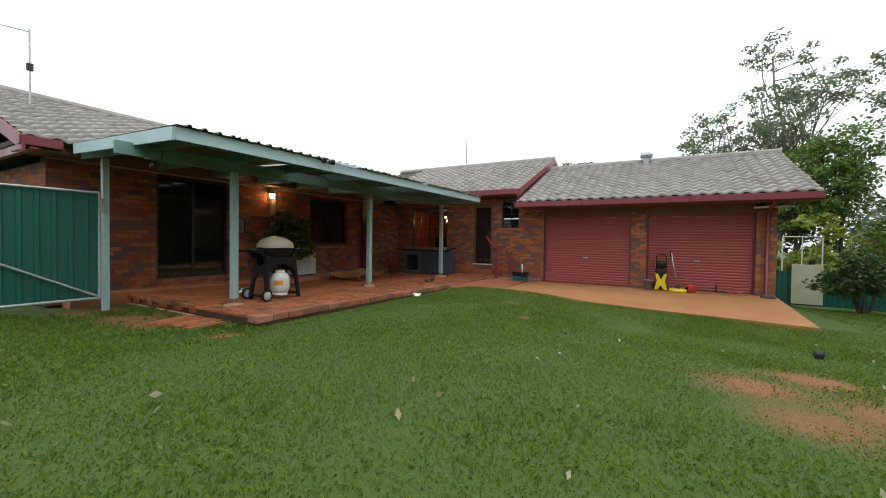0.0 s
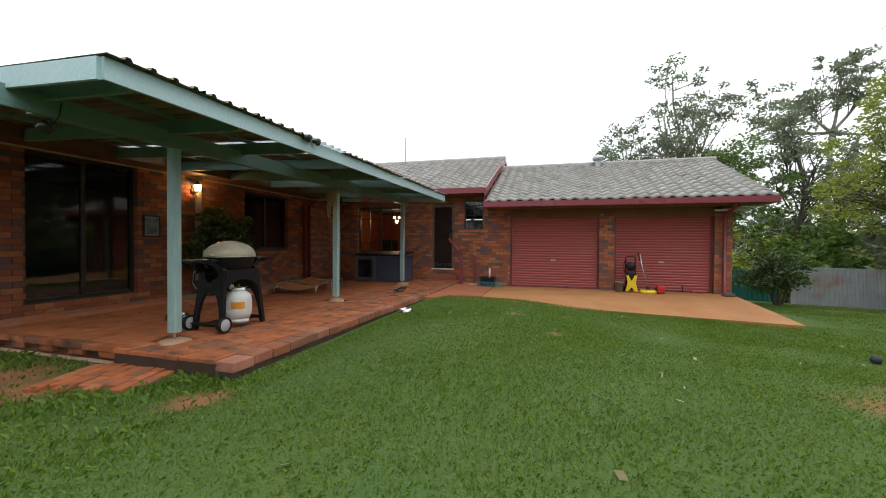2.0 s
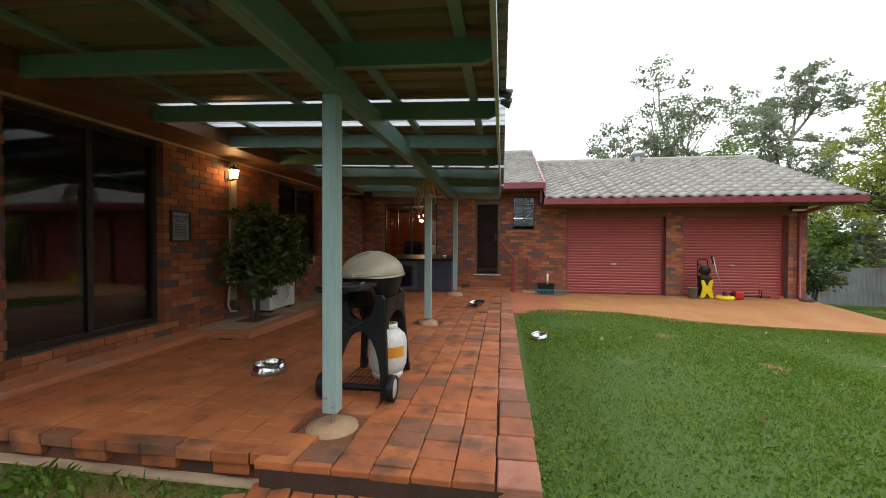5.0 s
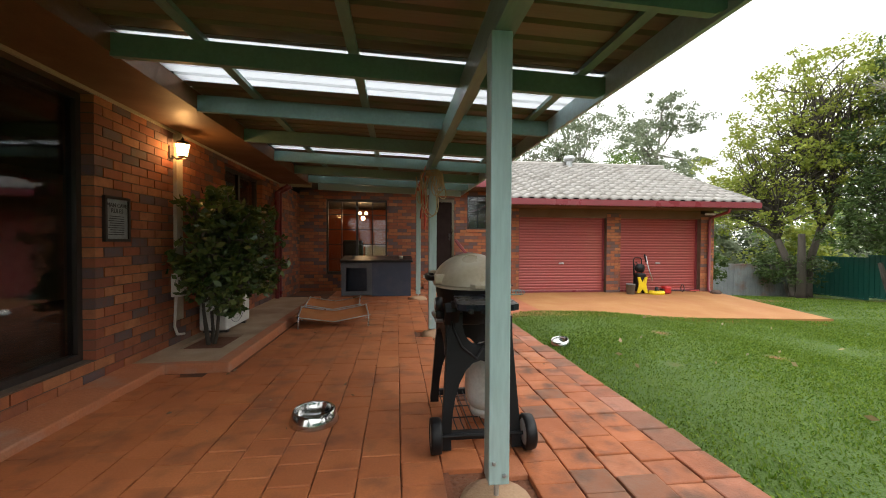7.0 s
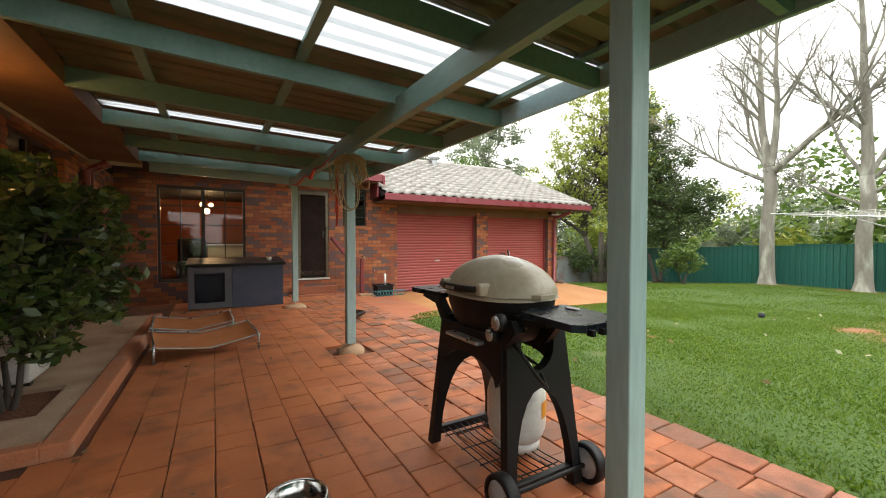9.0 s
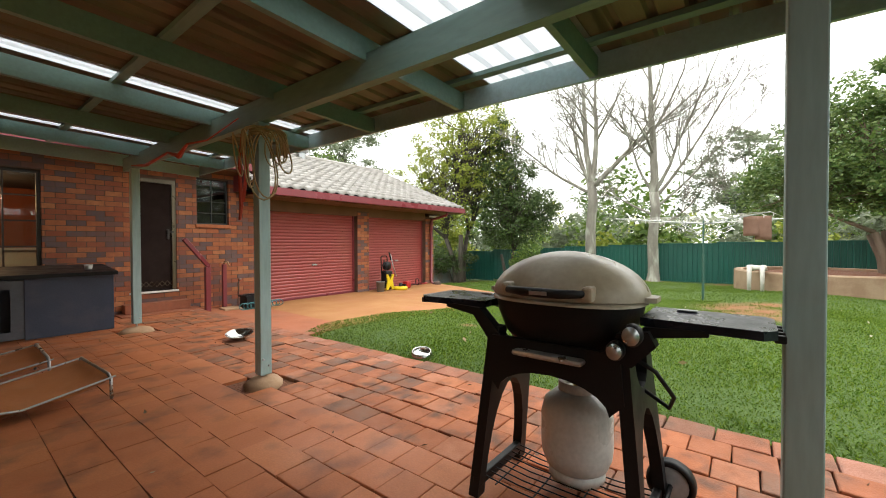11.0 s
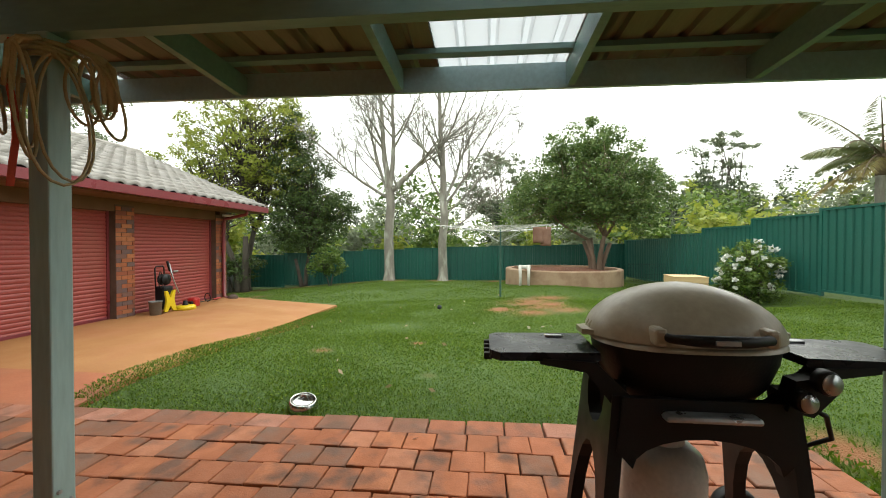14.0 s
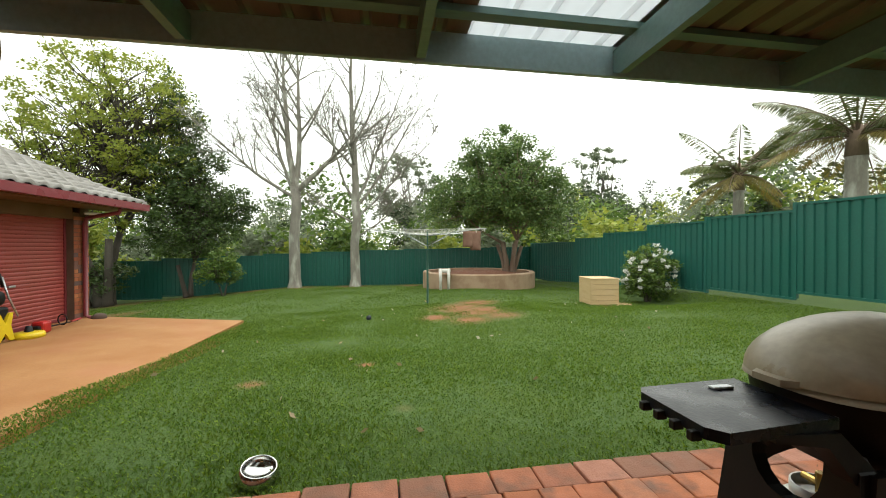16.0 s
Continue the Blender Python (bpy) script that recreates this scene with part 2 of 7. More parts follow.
M_tile_far = surf("concrete_tile_far", (0.41, 0.39, 0.365), 0.8, pieces=("island", TILES), scale=4, amount=0.4, col2=(0.25, 0.23, 0.2), fine=50, bump=0.3, stain=(0.12, 0.105, 0.085), stain_scale=3, stain_amount=0.45)
M_fence = surf("green_steel_fence", (0.017, 0.115, 0.088), 0.4, scale=0.8, col2=(0.014, 0.095, 0.075), fine=30, bump=0.05)
M_galv = surf("galvanised_steel", (0.5, 0.52, 0.53), 0.35, 0.8, scale=8, fine=60, bump=0.05)
M_white = surf("white_paint", (0.75, 0.74, 0.7), 0.45, scale=4, col2=(0.62, 0.6, 0.55), fine=50, bump=0.06)
M_darkframe = surf("bronze_frame", (0.035, 0.028, 0.025), 0.4, scale=4, fine=50, bump=0.05)
M_beige = surf("beige_paint", (0.5, 0.44, 0.33), 0.6)
# near-black colour stands in for the darkness of enclosed space
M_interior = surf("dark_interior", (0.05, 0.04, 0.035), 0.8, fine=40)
M_soil = surf("red_soil", (0.2, 0.075, 0.035), 0.95, scale=5, col2=(0.13, 0.055, 0.03), fine=40, bump=0.9, dist=0.03)
M_pane = glass("window_glass", (0.75, 0.8, 0.8))


# ---- ground ----
def lawn_z(x, y):
    plane = 0.21 - 0.05 * (y - 1.3) - 0.02 * (x - 1.3)
    z = max(plane, -0.2) if plane < 0.4 else 0.4 + (plane - 0.4) * 0.4
    if x < 2.6:
        z = max(z, min(0.06, -0.1 - 0.045 * x))
    # the far lawn is nearly level, with a low bank along the side fence
    a, b, c = (min(1, max(0, q)) for q in ((x + 0.3) / 2.8, (4.0 - y) / 2.5, (y + 1.5) / 0.7))
    a = a * a * (3 - 2 * a) * b * b * (3 - 2 * b) * c * c * (3 - 2 * c)
    z = z * (1 - a) + min(z, -0.03 - 0.015 * (x - 2)) * a
    w = min(1, max(0, (-1 - x) / 3.6))
    w = w * w * (3 - 2 * w)
    v = min(1, max(0, (y - 0.8) / 2.4))
    w *= v * v * (3 - 2 * v)
    z = z * (1 - w) + (min(z, 0.135) if y < 4.5 else 0.135) * w
    if x < -5.1 and y > 4.0 or x < -9.5 and y > 3.05:
        z = -0.25
    elif x < -4.6 and y > 2.2:
        k = min(1, (-4.6 - x) / 0.5) * min(1, (y - 2.2) / 0.8)
        z = z * (1 - k) + min(z, 0.06) * k
    if y > 9.98 and -5 < x < 2.3:
        z = min(z, -0.45)
    z -= 0.03 * max(0, x - 6)
    z -= 0.085 * max(0, y - 11) * min(1, max(0, (x - 1.5) / 2.5))
    far = max(0, abs(x - 2) - 14, abs(y - 8) - 14)
    return max(z - 0.05 * far, -4.0)


def ground_mat():
    """Lawn soil: green thatch with bare red patches of their own shape."""
    m = surf("lawn_thatch", (0.047, 0.095, 0.009), 0.95, scale=2.5, col2=(0.075, 0.11, 0.012), fine=50, bump=0.7, dist=0.03)
    nt = m.node_tree
    b = nt.nodes["Principled BSDF"]
    src = b.inputs["Base Color"].links[0].from_socket
    geo = nt.nodes.new("ShaderNodeNewGeometry")
    nz = nt.nodes.new("ShaderNodeTexNoise")
    nz.inputs["Scale"].default_value, nz.inputs["Detail"].default_value = 1.8, 6
    nt.links.new(geo.outputs["Position"], nz.inputs["Vector"])
    total = None
    for x, y, r in BARE:
        d = nt.nodes.new("ShaderNodeVectorMath")
        d.operation = "DISTANCE"
        d.inputs[1].default_value = (x, y, 0)
        nt.links.new(geo.outputs["Position"], d.inputs[0])
        f = nt.nodes.new("ShaderNodeMapRange")
        for k, v in (("From Min", r * 0.3), ("From Max", r * 1.25), ("To Min", 1.0), ("To Max", 0.0)):
            f.inputs[k].default_value = v
        nt.links.new(d.outputs["Value"], f.inputs["Value"])
        if total is None:
            total = f.outputs["Result"]
        else:
            mx = nt.nodes.new("ShaderNodeMath")
            mx.operation = "MAXIMUM"
            nt.links.new(total, mx.inputs[0])
            nt.links.new(f.outputs["Result"], mx.inputs[1])
            total = mx.outputs["Value"]
    ml = nt.nodes.new("ShaderNodeMath")
    ml.operation = "MULTIPLY_ADD"
    nt.links.new(nz.outputs["Fac"], ml.inputs[0])
    ml.inputs[1].default_value = 1.6
    ml.inputs[2].default_value = -0.75
    ad = nt.nodes.new("ShaderNodeMath")
    ad.operation = "ADD"
    ad.use_clamp = True
    nt.links.new(total, ad.inputs[0])
    nt.links.new(ml.outputs["Value"], ad.inputs[1])
    sq = nt.nodes.new("ShaderNodeMath")
    sq.operation = "MULTIPLY"
    nt.links.new(ad.outputs["Value"], sq.inputs[0])
    nt.links.new(total, sq.inputs[1])
    mix = nt.nodes.new("ShaderNodeMix")
    mix.data_type = "RGBA"
    nt.links.new(sq.outputs["Value"], mix.inputs["Factor"])
    nt.links.new(src, mix.inputs["A"])
    mix.inputs["B"].default_value = (0.22, 0.092, 0.034, 1)
    nt.links.new(mix.outputs["Result"], b.inputs["Base Color"])
    return m


# bare patches in the lawn: x, y, radius
BARE = [(0.6, 5.0, 0.6), (1.2, 5.6, 0.6), (1.7, 4.6, 1.0), (2.4, 4.9, 1.0), (3.0, 4.3, 0.8), (0.9, 4.2, 0.6), (11.9, 10.8, 1.0), (12.2, 8.2, 1.0), (12.2, 5.4, 0.9), (12.2, 13.0, 1.3), (12.0, 15.5, 1.6), (11.5, 18.0, 1.9), (6.0, 15.0, 1.2), (-2.9, 8.2, 0.2), (-2.2, 7.0, 0.17), (-3.9, 6.6, 0.15), (-7.3, 3.4, 0.8), (-6.6, 3.2, 0.5), (-8.3, 3.3, 0.7), (2.2, 0.9, 0.35), (-5.0, 3.5, 0.35)]
M_lawn = ground_mat()
axx = sorted(set([-5.1, -5.06, 2.32, 2.42] + [-400, -250, -150, -90, -60, -40, -28, -20] + [round(-15 + 0.5 * i, 2) for i in range(0, 71)] + [24, 30, 40, 60, 90, 150, 250, 400]))
axy = sorted(set([3.96, 4.0, 3.6, 3.8, 10.05, 10.12] + [-400, -250, -150, -90, -60, -40, -28, -18] + [round(-12 + 0.5 * i, 2) for i in range(0, 81)] + [32, 40, 60, 90, 150, 250, 400]))
gv, gf = [], []
for y in axy:
    for x in axx:
        gv.append((x, y, lawn_z(x, y) + 0.012 * noise.noise(Vector((x, y, 0)))))
for j in range(len(axy) - 1):
    for i in range(len(axx) - 1):
        a = j * len(axx) + i
        gf.append((a, a + 1, a + 1 + len(axx), a + len(axx)))
ground = tagged(new("ground", raw_mesh("ground", gv, gf, M_lawn, True)), "green lawn soil with bare red earth patches", "ground", kind="structure")

PZ = 0.18  # patio surface by the house


def pz(y):
    """The patio rises a little towards its open front."""
    return PZ + 0.055 * min(1, max(0, (10 - y) / 5))


# ---- brick walls ----
brick_mesh = G().box(-0.115, -0.055, -0.038, 0.115, 0.055, 0.038, c=0.0).mesh("brick", M_brick)
half_mesh = G().box(-0.0525, -0.055, -0.038, 0.0525, 0.055, 0.038).mesh("brick", M_brick)


def brick_wall(name, start, direction, length, z0, z1, holes=(), near=None, cap=300, label="", thick=0.24):
    """A brick wall: mortar body with openings right through it, and proud bricks in stretcher bond on its outer face.
    holes: (s0, s1, z0, z1); near: the stretch (s0, s1) whose bricks are separate objects."""
    d = Vector((*direction, 0)).normalized()
    n = Vector((d.y, -d.x, 0))  # the outer side
    base = Vector((*start, 0))
    rot = Matrix((d, -n, Vector((0, 0, 1)))).transposed().to_4x4()
    m = Matrix.Translation(base) @ rot
    ss = sorted({0.0, length, *[h[0] for h in holes], *[h[1] for h in holes]})
    g = G()
    for a, b in zip(ss[:-1], ss[1:]):
        cuts = sorted((h[2], h[3]) for h in holes if h[0] <= a + 1e-6 and h[1] >= b - 1e-6)
        z = z0
        for c0, c1 in cuts + [(z1, z1)]:
            if c0 > z + 1e-4:
                g.box(a, 0.008, z, b, thick, c0, m)
            z = max(z, c1)
    wall = tagged(part(name, g, M_mortar), label or "brick wall of red and blue-grey bricks", "wall", kind="structure")
    rest = G()
    made = 0
    rows = int((z1 - z0) / 0.086)
    for r in range(rows):
        zc = z0 + 0.043 + r * 0.086
        s = -0.12 if r % 2 else 0.0
        while s < length - 0.02:
            a, b = max(s, 0) + 0.005, min(s + 0.24, length) - 0.005
            s += 0.24
            for h in holes:
                if h[2] - 0.03 < zc < h[3] + 0.03:
                    if a >= h[0] - 0.01 and b <= h[1] + 0.01:
                        a = b
                    elif a < h[0] < b:
                        b = h[0] + 0.004
                    elif a < h[1] < b:
                        a = h[1] - 0.004
            if b - a < 0.024:
                continue
            out = random.uniform(0, 0.003)
            if near and near[0] <= (a + b) / 2 <= near[1] and made < cap and (abs(b - a - 0.23) < 0.01 or abs(b - a - 0.11) < 0.012):
                ob = new("brick", brick_mesh if b - a > 0.2 else half_mesh)
                ob.matrix_world = m @ Matrix.Translation(((a + b) / 2, 0.055 - out, zc))
                ob.parent = wall
                made += 1
            else:
                rest.box(a, -out, zc - 0.038, b, 0.1, zc + 0.038, m)
    if rest.v:
        w = new("bricks", raw_mesh("bricks", rest.v, rest.f, M_brick_far))
        w.parent = wall
        w["kind"] = "stuff"
    return wall


# ---- roof tiles ----
def tile_mesh(name, mat, w=0.3, l=0.36):
    g = G()
    n = 8
    top = [(-w / 2 + w * i / n, 0.027 * math.sin(2 * math.pi * i / n - 0.6)) for i in range(n + 1)]
    vs = [(x, 0, z + 0.062) for x, z in top] + [(x, l, z + 0.004) for x, z in top] + [(x, 0, z + 0.0) for x, z in top]
    fs = [(i, i + 1, n + 2 + i, n + 1 + i) for i in range(n)] + [(2 * n + 2 + i, 2 * n + 3 + i, i + 1, i) for i in range(n)]
    g.add(vs, fs)
    return g


tile_g = tile_mesh("roof_tile", M_tile)
tile_data = raw_mesh("roof_tile", tile_g.v, tile_g.f, M_tile, True)


def tiled_slope(roof, origin, across, up, width, length, cap=0, skip=None):
    """Rows of wavy tiles on a slope: origin at the eave's start, unit vectors along the eave and up the slope."""
    across, up = Vector(across).normalized(), Vector(up).normalized()
    nrm = across.cross(up)
    if nrm.z < 0:
        nrm = -nrm
    rest = G()
    made = 0
    rows, cols = int(length / 0.32 + 0.5), int(width / 0.3 + 0.5)
    dl, dw = length / rows, width / cols
    for r in range(rows):
        for c in range(cols):
            p = Vector(origin) + across * (c + 0.5) * dw + up * r * dl + nrm * (0.01 + random.uniform(-0.003, 0.003))
            if skip and skip(p):
                continue
            tilt = random.uniform(-0.006, 0.006)
            m = Matrix((across, up + nrm * tilt, nrm)).transposed().to_4x4()
            m.translation = p
            if made < cap:
                ob = new("roof_tile", tile_data)
                ob.matrix_world = m
                child(ob, roof)
                made += 1
            else:
                rest.add([m @ Vector(v) for v in tile_g.v], tile_g.f)
    if rest.v:
        ob = new("roof_tiles", raw_mesh("roof_tiles", rest.v, rest.f, M_tile_far, True))
        child(ob, roof)
        ob["kind"] = "stuff"


# ---- house shell ----
WX, BY = -9.4, 13.2  # faces of the side wall and of the back wall
brick_wall("wall_side", (WX, 3.0), (0, 1), 10.4, 0.1, 2.69, holes=[(1.7, 3.265, 0.45, 2.66), (5.78, 7.38, 1.18, 2.6)], near=(3.0, 4.75), label="red and blue-grey brick wall of the house")
brick_wall("wall_back", (-9.4, BY), (1, 0), 5.85, -0.1, 2.9, holes=[(0.66, 2.25, 0.6, 2.55), (3.33, 4.05, 0.55, 2.6), (4.39, 5.0, 1.8, 2.72)], near=(4.05, 5.85), label="orange and blue-grey brick wall beside the screen door")
brick_wall("wall_pier", (-1.0, BY - 0.02), (1, 0), 0.42, 0.03, 2.3, label="narrow brick pier between the garage doors", near=(0, 0.42))
brick_wall("wall_pier_end", (1.9, BY - 0.02), (1, 0), 0.42, -0.1, 2.3, label="brick pier at the garage's end", near=(0, 0.42))
brick_wall("wall_garage_end", (2.32, BY - 0.02), (0, 1), 6.5, -0.9, 2.45, label="brick end wall of the garage")
brick_wall("wall_front", (-14.5, 3.0), (1, 0), 5.1, 0.1, 2.62, label="brick end wall of the house wing")
g = G().box(-3.55, BY, 2.16, 1.9, BY + 0.2, 2.42)
tagged(part("trim", g, M_soffit), "brown lintel board over the garage doors", "trim", kind="structure")
g = G().box(-14.4, 13.45, -0.2, -14.3, 20, 2.9).box(-14.4, 20, -0.9, 2.3, 20.1, 2.5).box(-14.5, 3.0, 0, -14.4, 20, 2.62)
tagged(part("wall_rear", g, M_mortar), "plain rear walls of the house", "wall", kind="structure")
# ceiling and floor take the near-black colour so the rooms look unlit
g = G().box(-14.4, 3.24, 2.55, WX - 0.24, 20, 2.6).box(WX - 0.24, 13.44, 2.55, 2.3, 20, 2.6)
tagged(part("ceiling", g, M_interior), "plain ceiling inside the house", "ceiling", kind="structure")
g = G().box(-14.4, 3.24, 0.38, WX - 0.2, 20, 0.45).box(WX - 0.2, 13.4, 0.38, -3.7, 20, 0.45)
tagged(part("floor", g, M_interior), "floor inside the house, coloured near-black to look unlit", "floor", kind="structure")
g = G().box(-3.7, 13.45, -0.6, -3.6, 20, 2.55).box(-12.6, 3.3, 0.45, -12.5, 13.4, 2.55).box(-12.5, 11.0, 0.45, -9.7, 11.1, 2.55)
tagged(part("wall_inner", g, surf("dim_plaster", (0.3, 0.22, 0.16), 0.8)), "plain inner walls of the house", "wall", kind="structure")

# roofs
SL = 0.385
roof = thing("roof", (0, 14, 2.6), "pale grey concrete tile roof of the garage", "roof", kind="structure")
e0 = Vector((-4.2, 12.36, 2.58))
up = Vector((0, 1, 0.41)).normalized()
tiled_slope(roof, e0, (1, 0, 0), up, 7.15, 4.4, cap=300)
part("ridge_cap", G().tube([(-4.2, 16.42, 4.27), (2.98, 16.42, 4.27)], 0.11, 10), M_tile, roof)
part("verge", G().prism([(12.36, 2.56), (16.42, 4.22), (20.5, 2.56), (20.5, 2.44), (16.42, 4.1), (12.36, 2.44)], 2.93, 2.97, "x"), M_red, roof, "maroon verge board")
part("roof_deck", G().prism([(12.4, 2.54), (16.42, 4.19), (20.5, 2.54)], -4.2, 2.92, "x"), M_interior, roof)
part("gutter", G().prism([(12.3, 2.42), (12.3, 2.57), (12.315, 2.575), (12.32, 2.44), (12.43, 2.44), (12.43, 2.42)], -4.25, 2.97, "x"), M_red, roof, "maroon metal gutter")
part("soffit", G().box(-4.2, 12.43, 2.4, 2.93, 13.2, 2.42), M_soffit, roof, "brown soffit lining")
part("gable_infill", G().prism([(13.2, 2.42), (20, 2.42), (16.42, 4.05)], 2.3, 2.33, "x"), M_red, roof)

roof2 = thing("roof", (-8, 16, 3), "pale grey concrete tile roof of the house", "roof", kind="structure")
tiled_slope(roof2, (-10.5, 12.6, 3.0), (1, 0, 0), Vector((0, 1, 0.40)).normalized(), 6.25, 4.8, skip=lambda p: p.x < -9.2 + 0.0 * p.y and p.z < 3.0 + (-8.7 - p.x) * SL)
part("ridge_cap", G().tube([(-12, 17.05, 4.8), (-4.2, 17.05, 4.8)], 0.11, 10), M_tile, roof2)
part("barge_board", G().prism([(12.45, 2.78), (12.45, 3.0), (17.05, 4.83), (21.6, 3.0), (21.6, 2.8), (17.05, 4.62)], -4.24, -4.19, "x"), M_red, roof2, "maroon barge board")
part("gable_wall", G().prism([(12.7, 2.5), (21.2, 2.5), (21.2, 2.95), (17.05, 4.65), (12.7, 2.95)], -4.3, -4.26, "x"), M_red, roof2)
part("roof_deck", G().prism([(12.6, 2.95), (17.05, 4.74), (21.6, 2.95)], -12, -4.31, "x"), M_interior, roof2)
part("gutter", G().prism([(12.48, 2.86), (12.48, 3.02), (12.5, 3.02), (12.5, 2.88), (12.62, 2.88), (12.62, 2.86)], -8.7, -4.19, "x"), M_red, roof2, "maroon metal gutter")
part("soffit", G().box(-9.4, 12.62, 2.83, -4.3, 13.2, 2.86), M_soffit, roof2)

roof3 = thing("roof", (-11, 8, 3), "pale grey tile roof of the house wing", "roof", kind="structure")
tiled_slope(roof3, (-8.72, 2.55, 2.86), (0, 1, 0), Vector((-1, 0, SL)).normalized(), 11.5, 4.75)
part("ridge_cap", G().tube([(-13.02, 2.5, 4.55), (-13.02, 17, 4.55)], 0.11, 10), M_tile, roof3)
part("roof_deck", G().prism([(-8.75, 2.8), (-13.02, 4.43), (-17.3, 2.8)], 2.6, 17, "y"), M_interior, roof3)
part("gutter", G().box(-8.75, 2.5, 2.72, -8.62, 3.0, 2.86), M_red, roof3, "maroon metal gutter")
gb = G()
for k in range(7):
    zz = 2.66 + k * 0.22
    half = max(0.05, (4.38 - zz) / SL)
    gb.prism([(-13.02 - half, zz), (-13.02 + half, zz), (-13.02 + max(0.03, half - 0.45), zz + 0.2), (-13.02 - max(0.03, half - 0.45), zz + 0.2)], 2.62 - 0.02 * (k % 2), 2.7, "y")
part("gable_board", gb, M_red, roof3, "maroon gable weatherboards")
part("barge_board", G().prism([(-8.6, 2.62), (-8.6, 2.84), (-13.02, 4.53), (-17.4, 2.84), (-17.4, 2.62), (-13.02, 4.31)], 2.52, 2.56, "y"), M_red, roof3)
part("soffit", G().prism([(WX - 0.05, 2.69), (-8.76, 2.675), (-8.76, 2.7), (WX - 0.05, 2.715)], 2.6, 11.45, "y"), M_soffit, roof3, "brown eave lining")
part("fascia", G().box(-8.76, 2.6, 2.665, -8.735, 11.45, 2.83), M_soffit, roof3, "brown fascia board")
part("quad_trim", G().box(WX - 0.004, 3.0, 2.66, WX + 0.02, 11.45, 2.689), M_beige, roof3, "pale quad moulding under the eave")
part("eave_end", G().box(WX, 11.45, 2.62, -8.735, 11.47, 2.83), M_beige, roof3, "pale board closing the eave's end")

# ---- patio, slabs ----
def bed_of(x0, x1, y0, low):
    g = G()
    for a, b in ((y0, 5.0), (5.0, 10.0), (10.0, BY)):
        g.add([(x, y, z) for y in (a, b) for x, z in ((x0, -0.3), (x1, -0.3), (x1, pz(y) - low), (x0, pz(y) - low))], [(0, 1, 2, 3), (4, 7, 6, 5), (3, 2, 6, 7), (1, 5, 6, 2), (0, 3, 7, 4)])
    return g


g = bed_of(-6.62, -5.1, 3.98, 0.04)
patio = tagged(part("patio", g, M_sand), "sand bed of the brick patio", "patio", kind="structure")
g = bed_of(WX, -6.62, 4.1, 0.018)
tagged(part("patio", g, M_dust), "red dust filled bed of the sheltered patio", "patio", kind="structure")
paver_mesh = G().box(-0.108, -0.1, -0.022, 0.108, 0.1, 0.022, c=0.009).mesh("paver", M_paver)
paver_in = G().box(-0.1085, -0.1002, -0.022, 0.1085, 0.1002, 0.022, c=0.006).mesh("paver", M_paver_in)
rest, rest_in = G(), G()
made = made_in = 0
holes = [(p, 0.19) for p in ((-6.42, 4.49), (-6.42, 7.955), (-6.42, 11.49))]
PX, PY = 0.222, 0.2055
for c in range(17):
    x = -5.32 - PX * (c + 0.5)
    off = (0.43 * c * PY) % PY
    inner = x < -6.5
    for r in range(-2, 46):
        y = 4.08 + off + PY * (r + 0.5)
        front_y = 4.12 if x < -6.6 else 3.98
        cut = min(1.0, (y + PY / 2 - front_y) / PY)
        if cut < 1:
            y += PY * (1 - cut) / 2
        if y > BY - 0.12 or cut < 0.12 or any(abs(x - p[0]) < w and abs(y - p[1]) < w for p, w in holes):
            continue
        if x < -8.5 and y > 6.5 or x < -9.05:
            continue
        k = 0.55 if inner else 1.0
        m = pose(x + random.uniform(-.003, .003) * k, y + random.uniform(-.003, .003) * k, pz(y) - 0.022 + random.uniform(-.006, .005) * k, random.uniform(-1.2, 1.2) * k, random.uniform(-1.2, 1.2) * k, random.uniform(-1.2, 1.2) * k) @ Matrix.Diagonal((1, cut, 1, 1))
        if inner and made_in < 110 and x > -7.9 and 4.3 < y < 6.6 or not inner and made < 190 and y < 9.0:
            ob = new("paver", paver_in if inner else paver_mesh)
            ob.matrix_world = m
            ob.parent = patio
            made, made_in = made + (not inner), made_in + inner
        elif inner:
            rest_in.box(-0.1085, -0.1002, -0.022, 0.1085, 0.1002, 0.022, m)
        else:
            rest.box(-0.108, -0.1, -0.022, 0.108, 0.1, 0.022, m)
for g, mat in ((rest, M_paver_far), (rest_in, M_paver_in_far)):
    w = new("pavers", raw_mesh("pavers", g.v, g.f, mat))
    w.parent = patio
    w["kind"] = "stuff"

# driveway slab before the garage, falling away from the doors
g = G()
g.add([(-3.98, BY + 0.1, 0.05), (1.95, BY + 0.1, 0.05), (2.33, BY - 0.1, 0.04), (2.36, 10.0, -0.15), (-3.96, 9.86, 0.05), (-3.98, BY + 0.1, -0.4), (1.95, BY + 0.1, -0.4), (2.33, BY - 0.1, -0.4), (2.36, 10.0, -0.6), (-3.96, 9.86, -0.4)],
      [(0, 4, 3, 2, 1), (4, 9, 8, 3), (3, 8, 7, 2), (0, 5, 9, 4), (2, 7, 6, 1)])
tagged(part("driveway", g, M_slab), "orange-stained concrete slab before the garage", "driveway", kind="structure")
g = G()
g.add([(-5.08, BY, 0.13), (-3.985, BY, 0.09), (-3.97, 9.88, 0.055), (-5.08, 9.5, 0.13), (-5.02, BY, -0.3), (-3.985, BY, -0.3), (-3.97, 9.88, -0.3), (-5.08, 9.5, -0.3)], [(0, 3, 2, 1), (3, 7, 6, 2), (1, 2, 6, 5), (0, 4, 7, 3)])
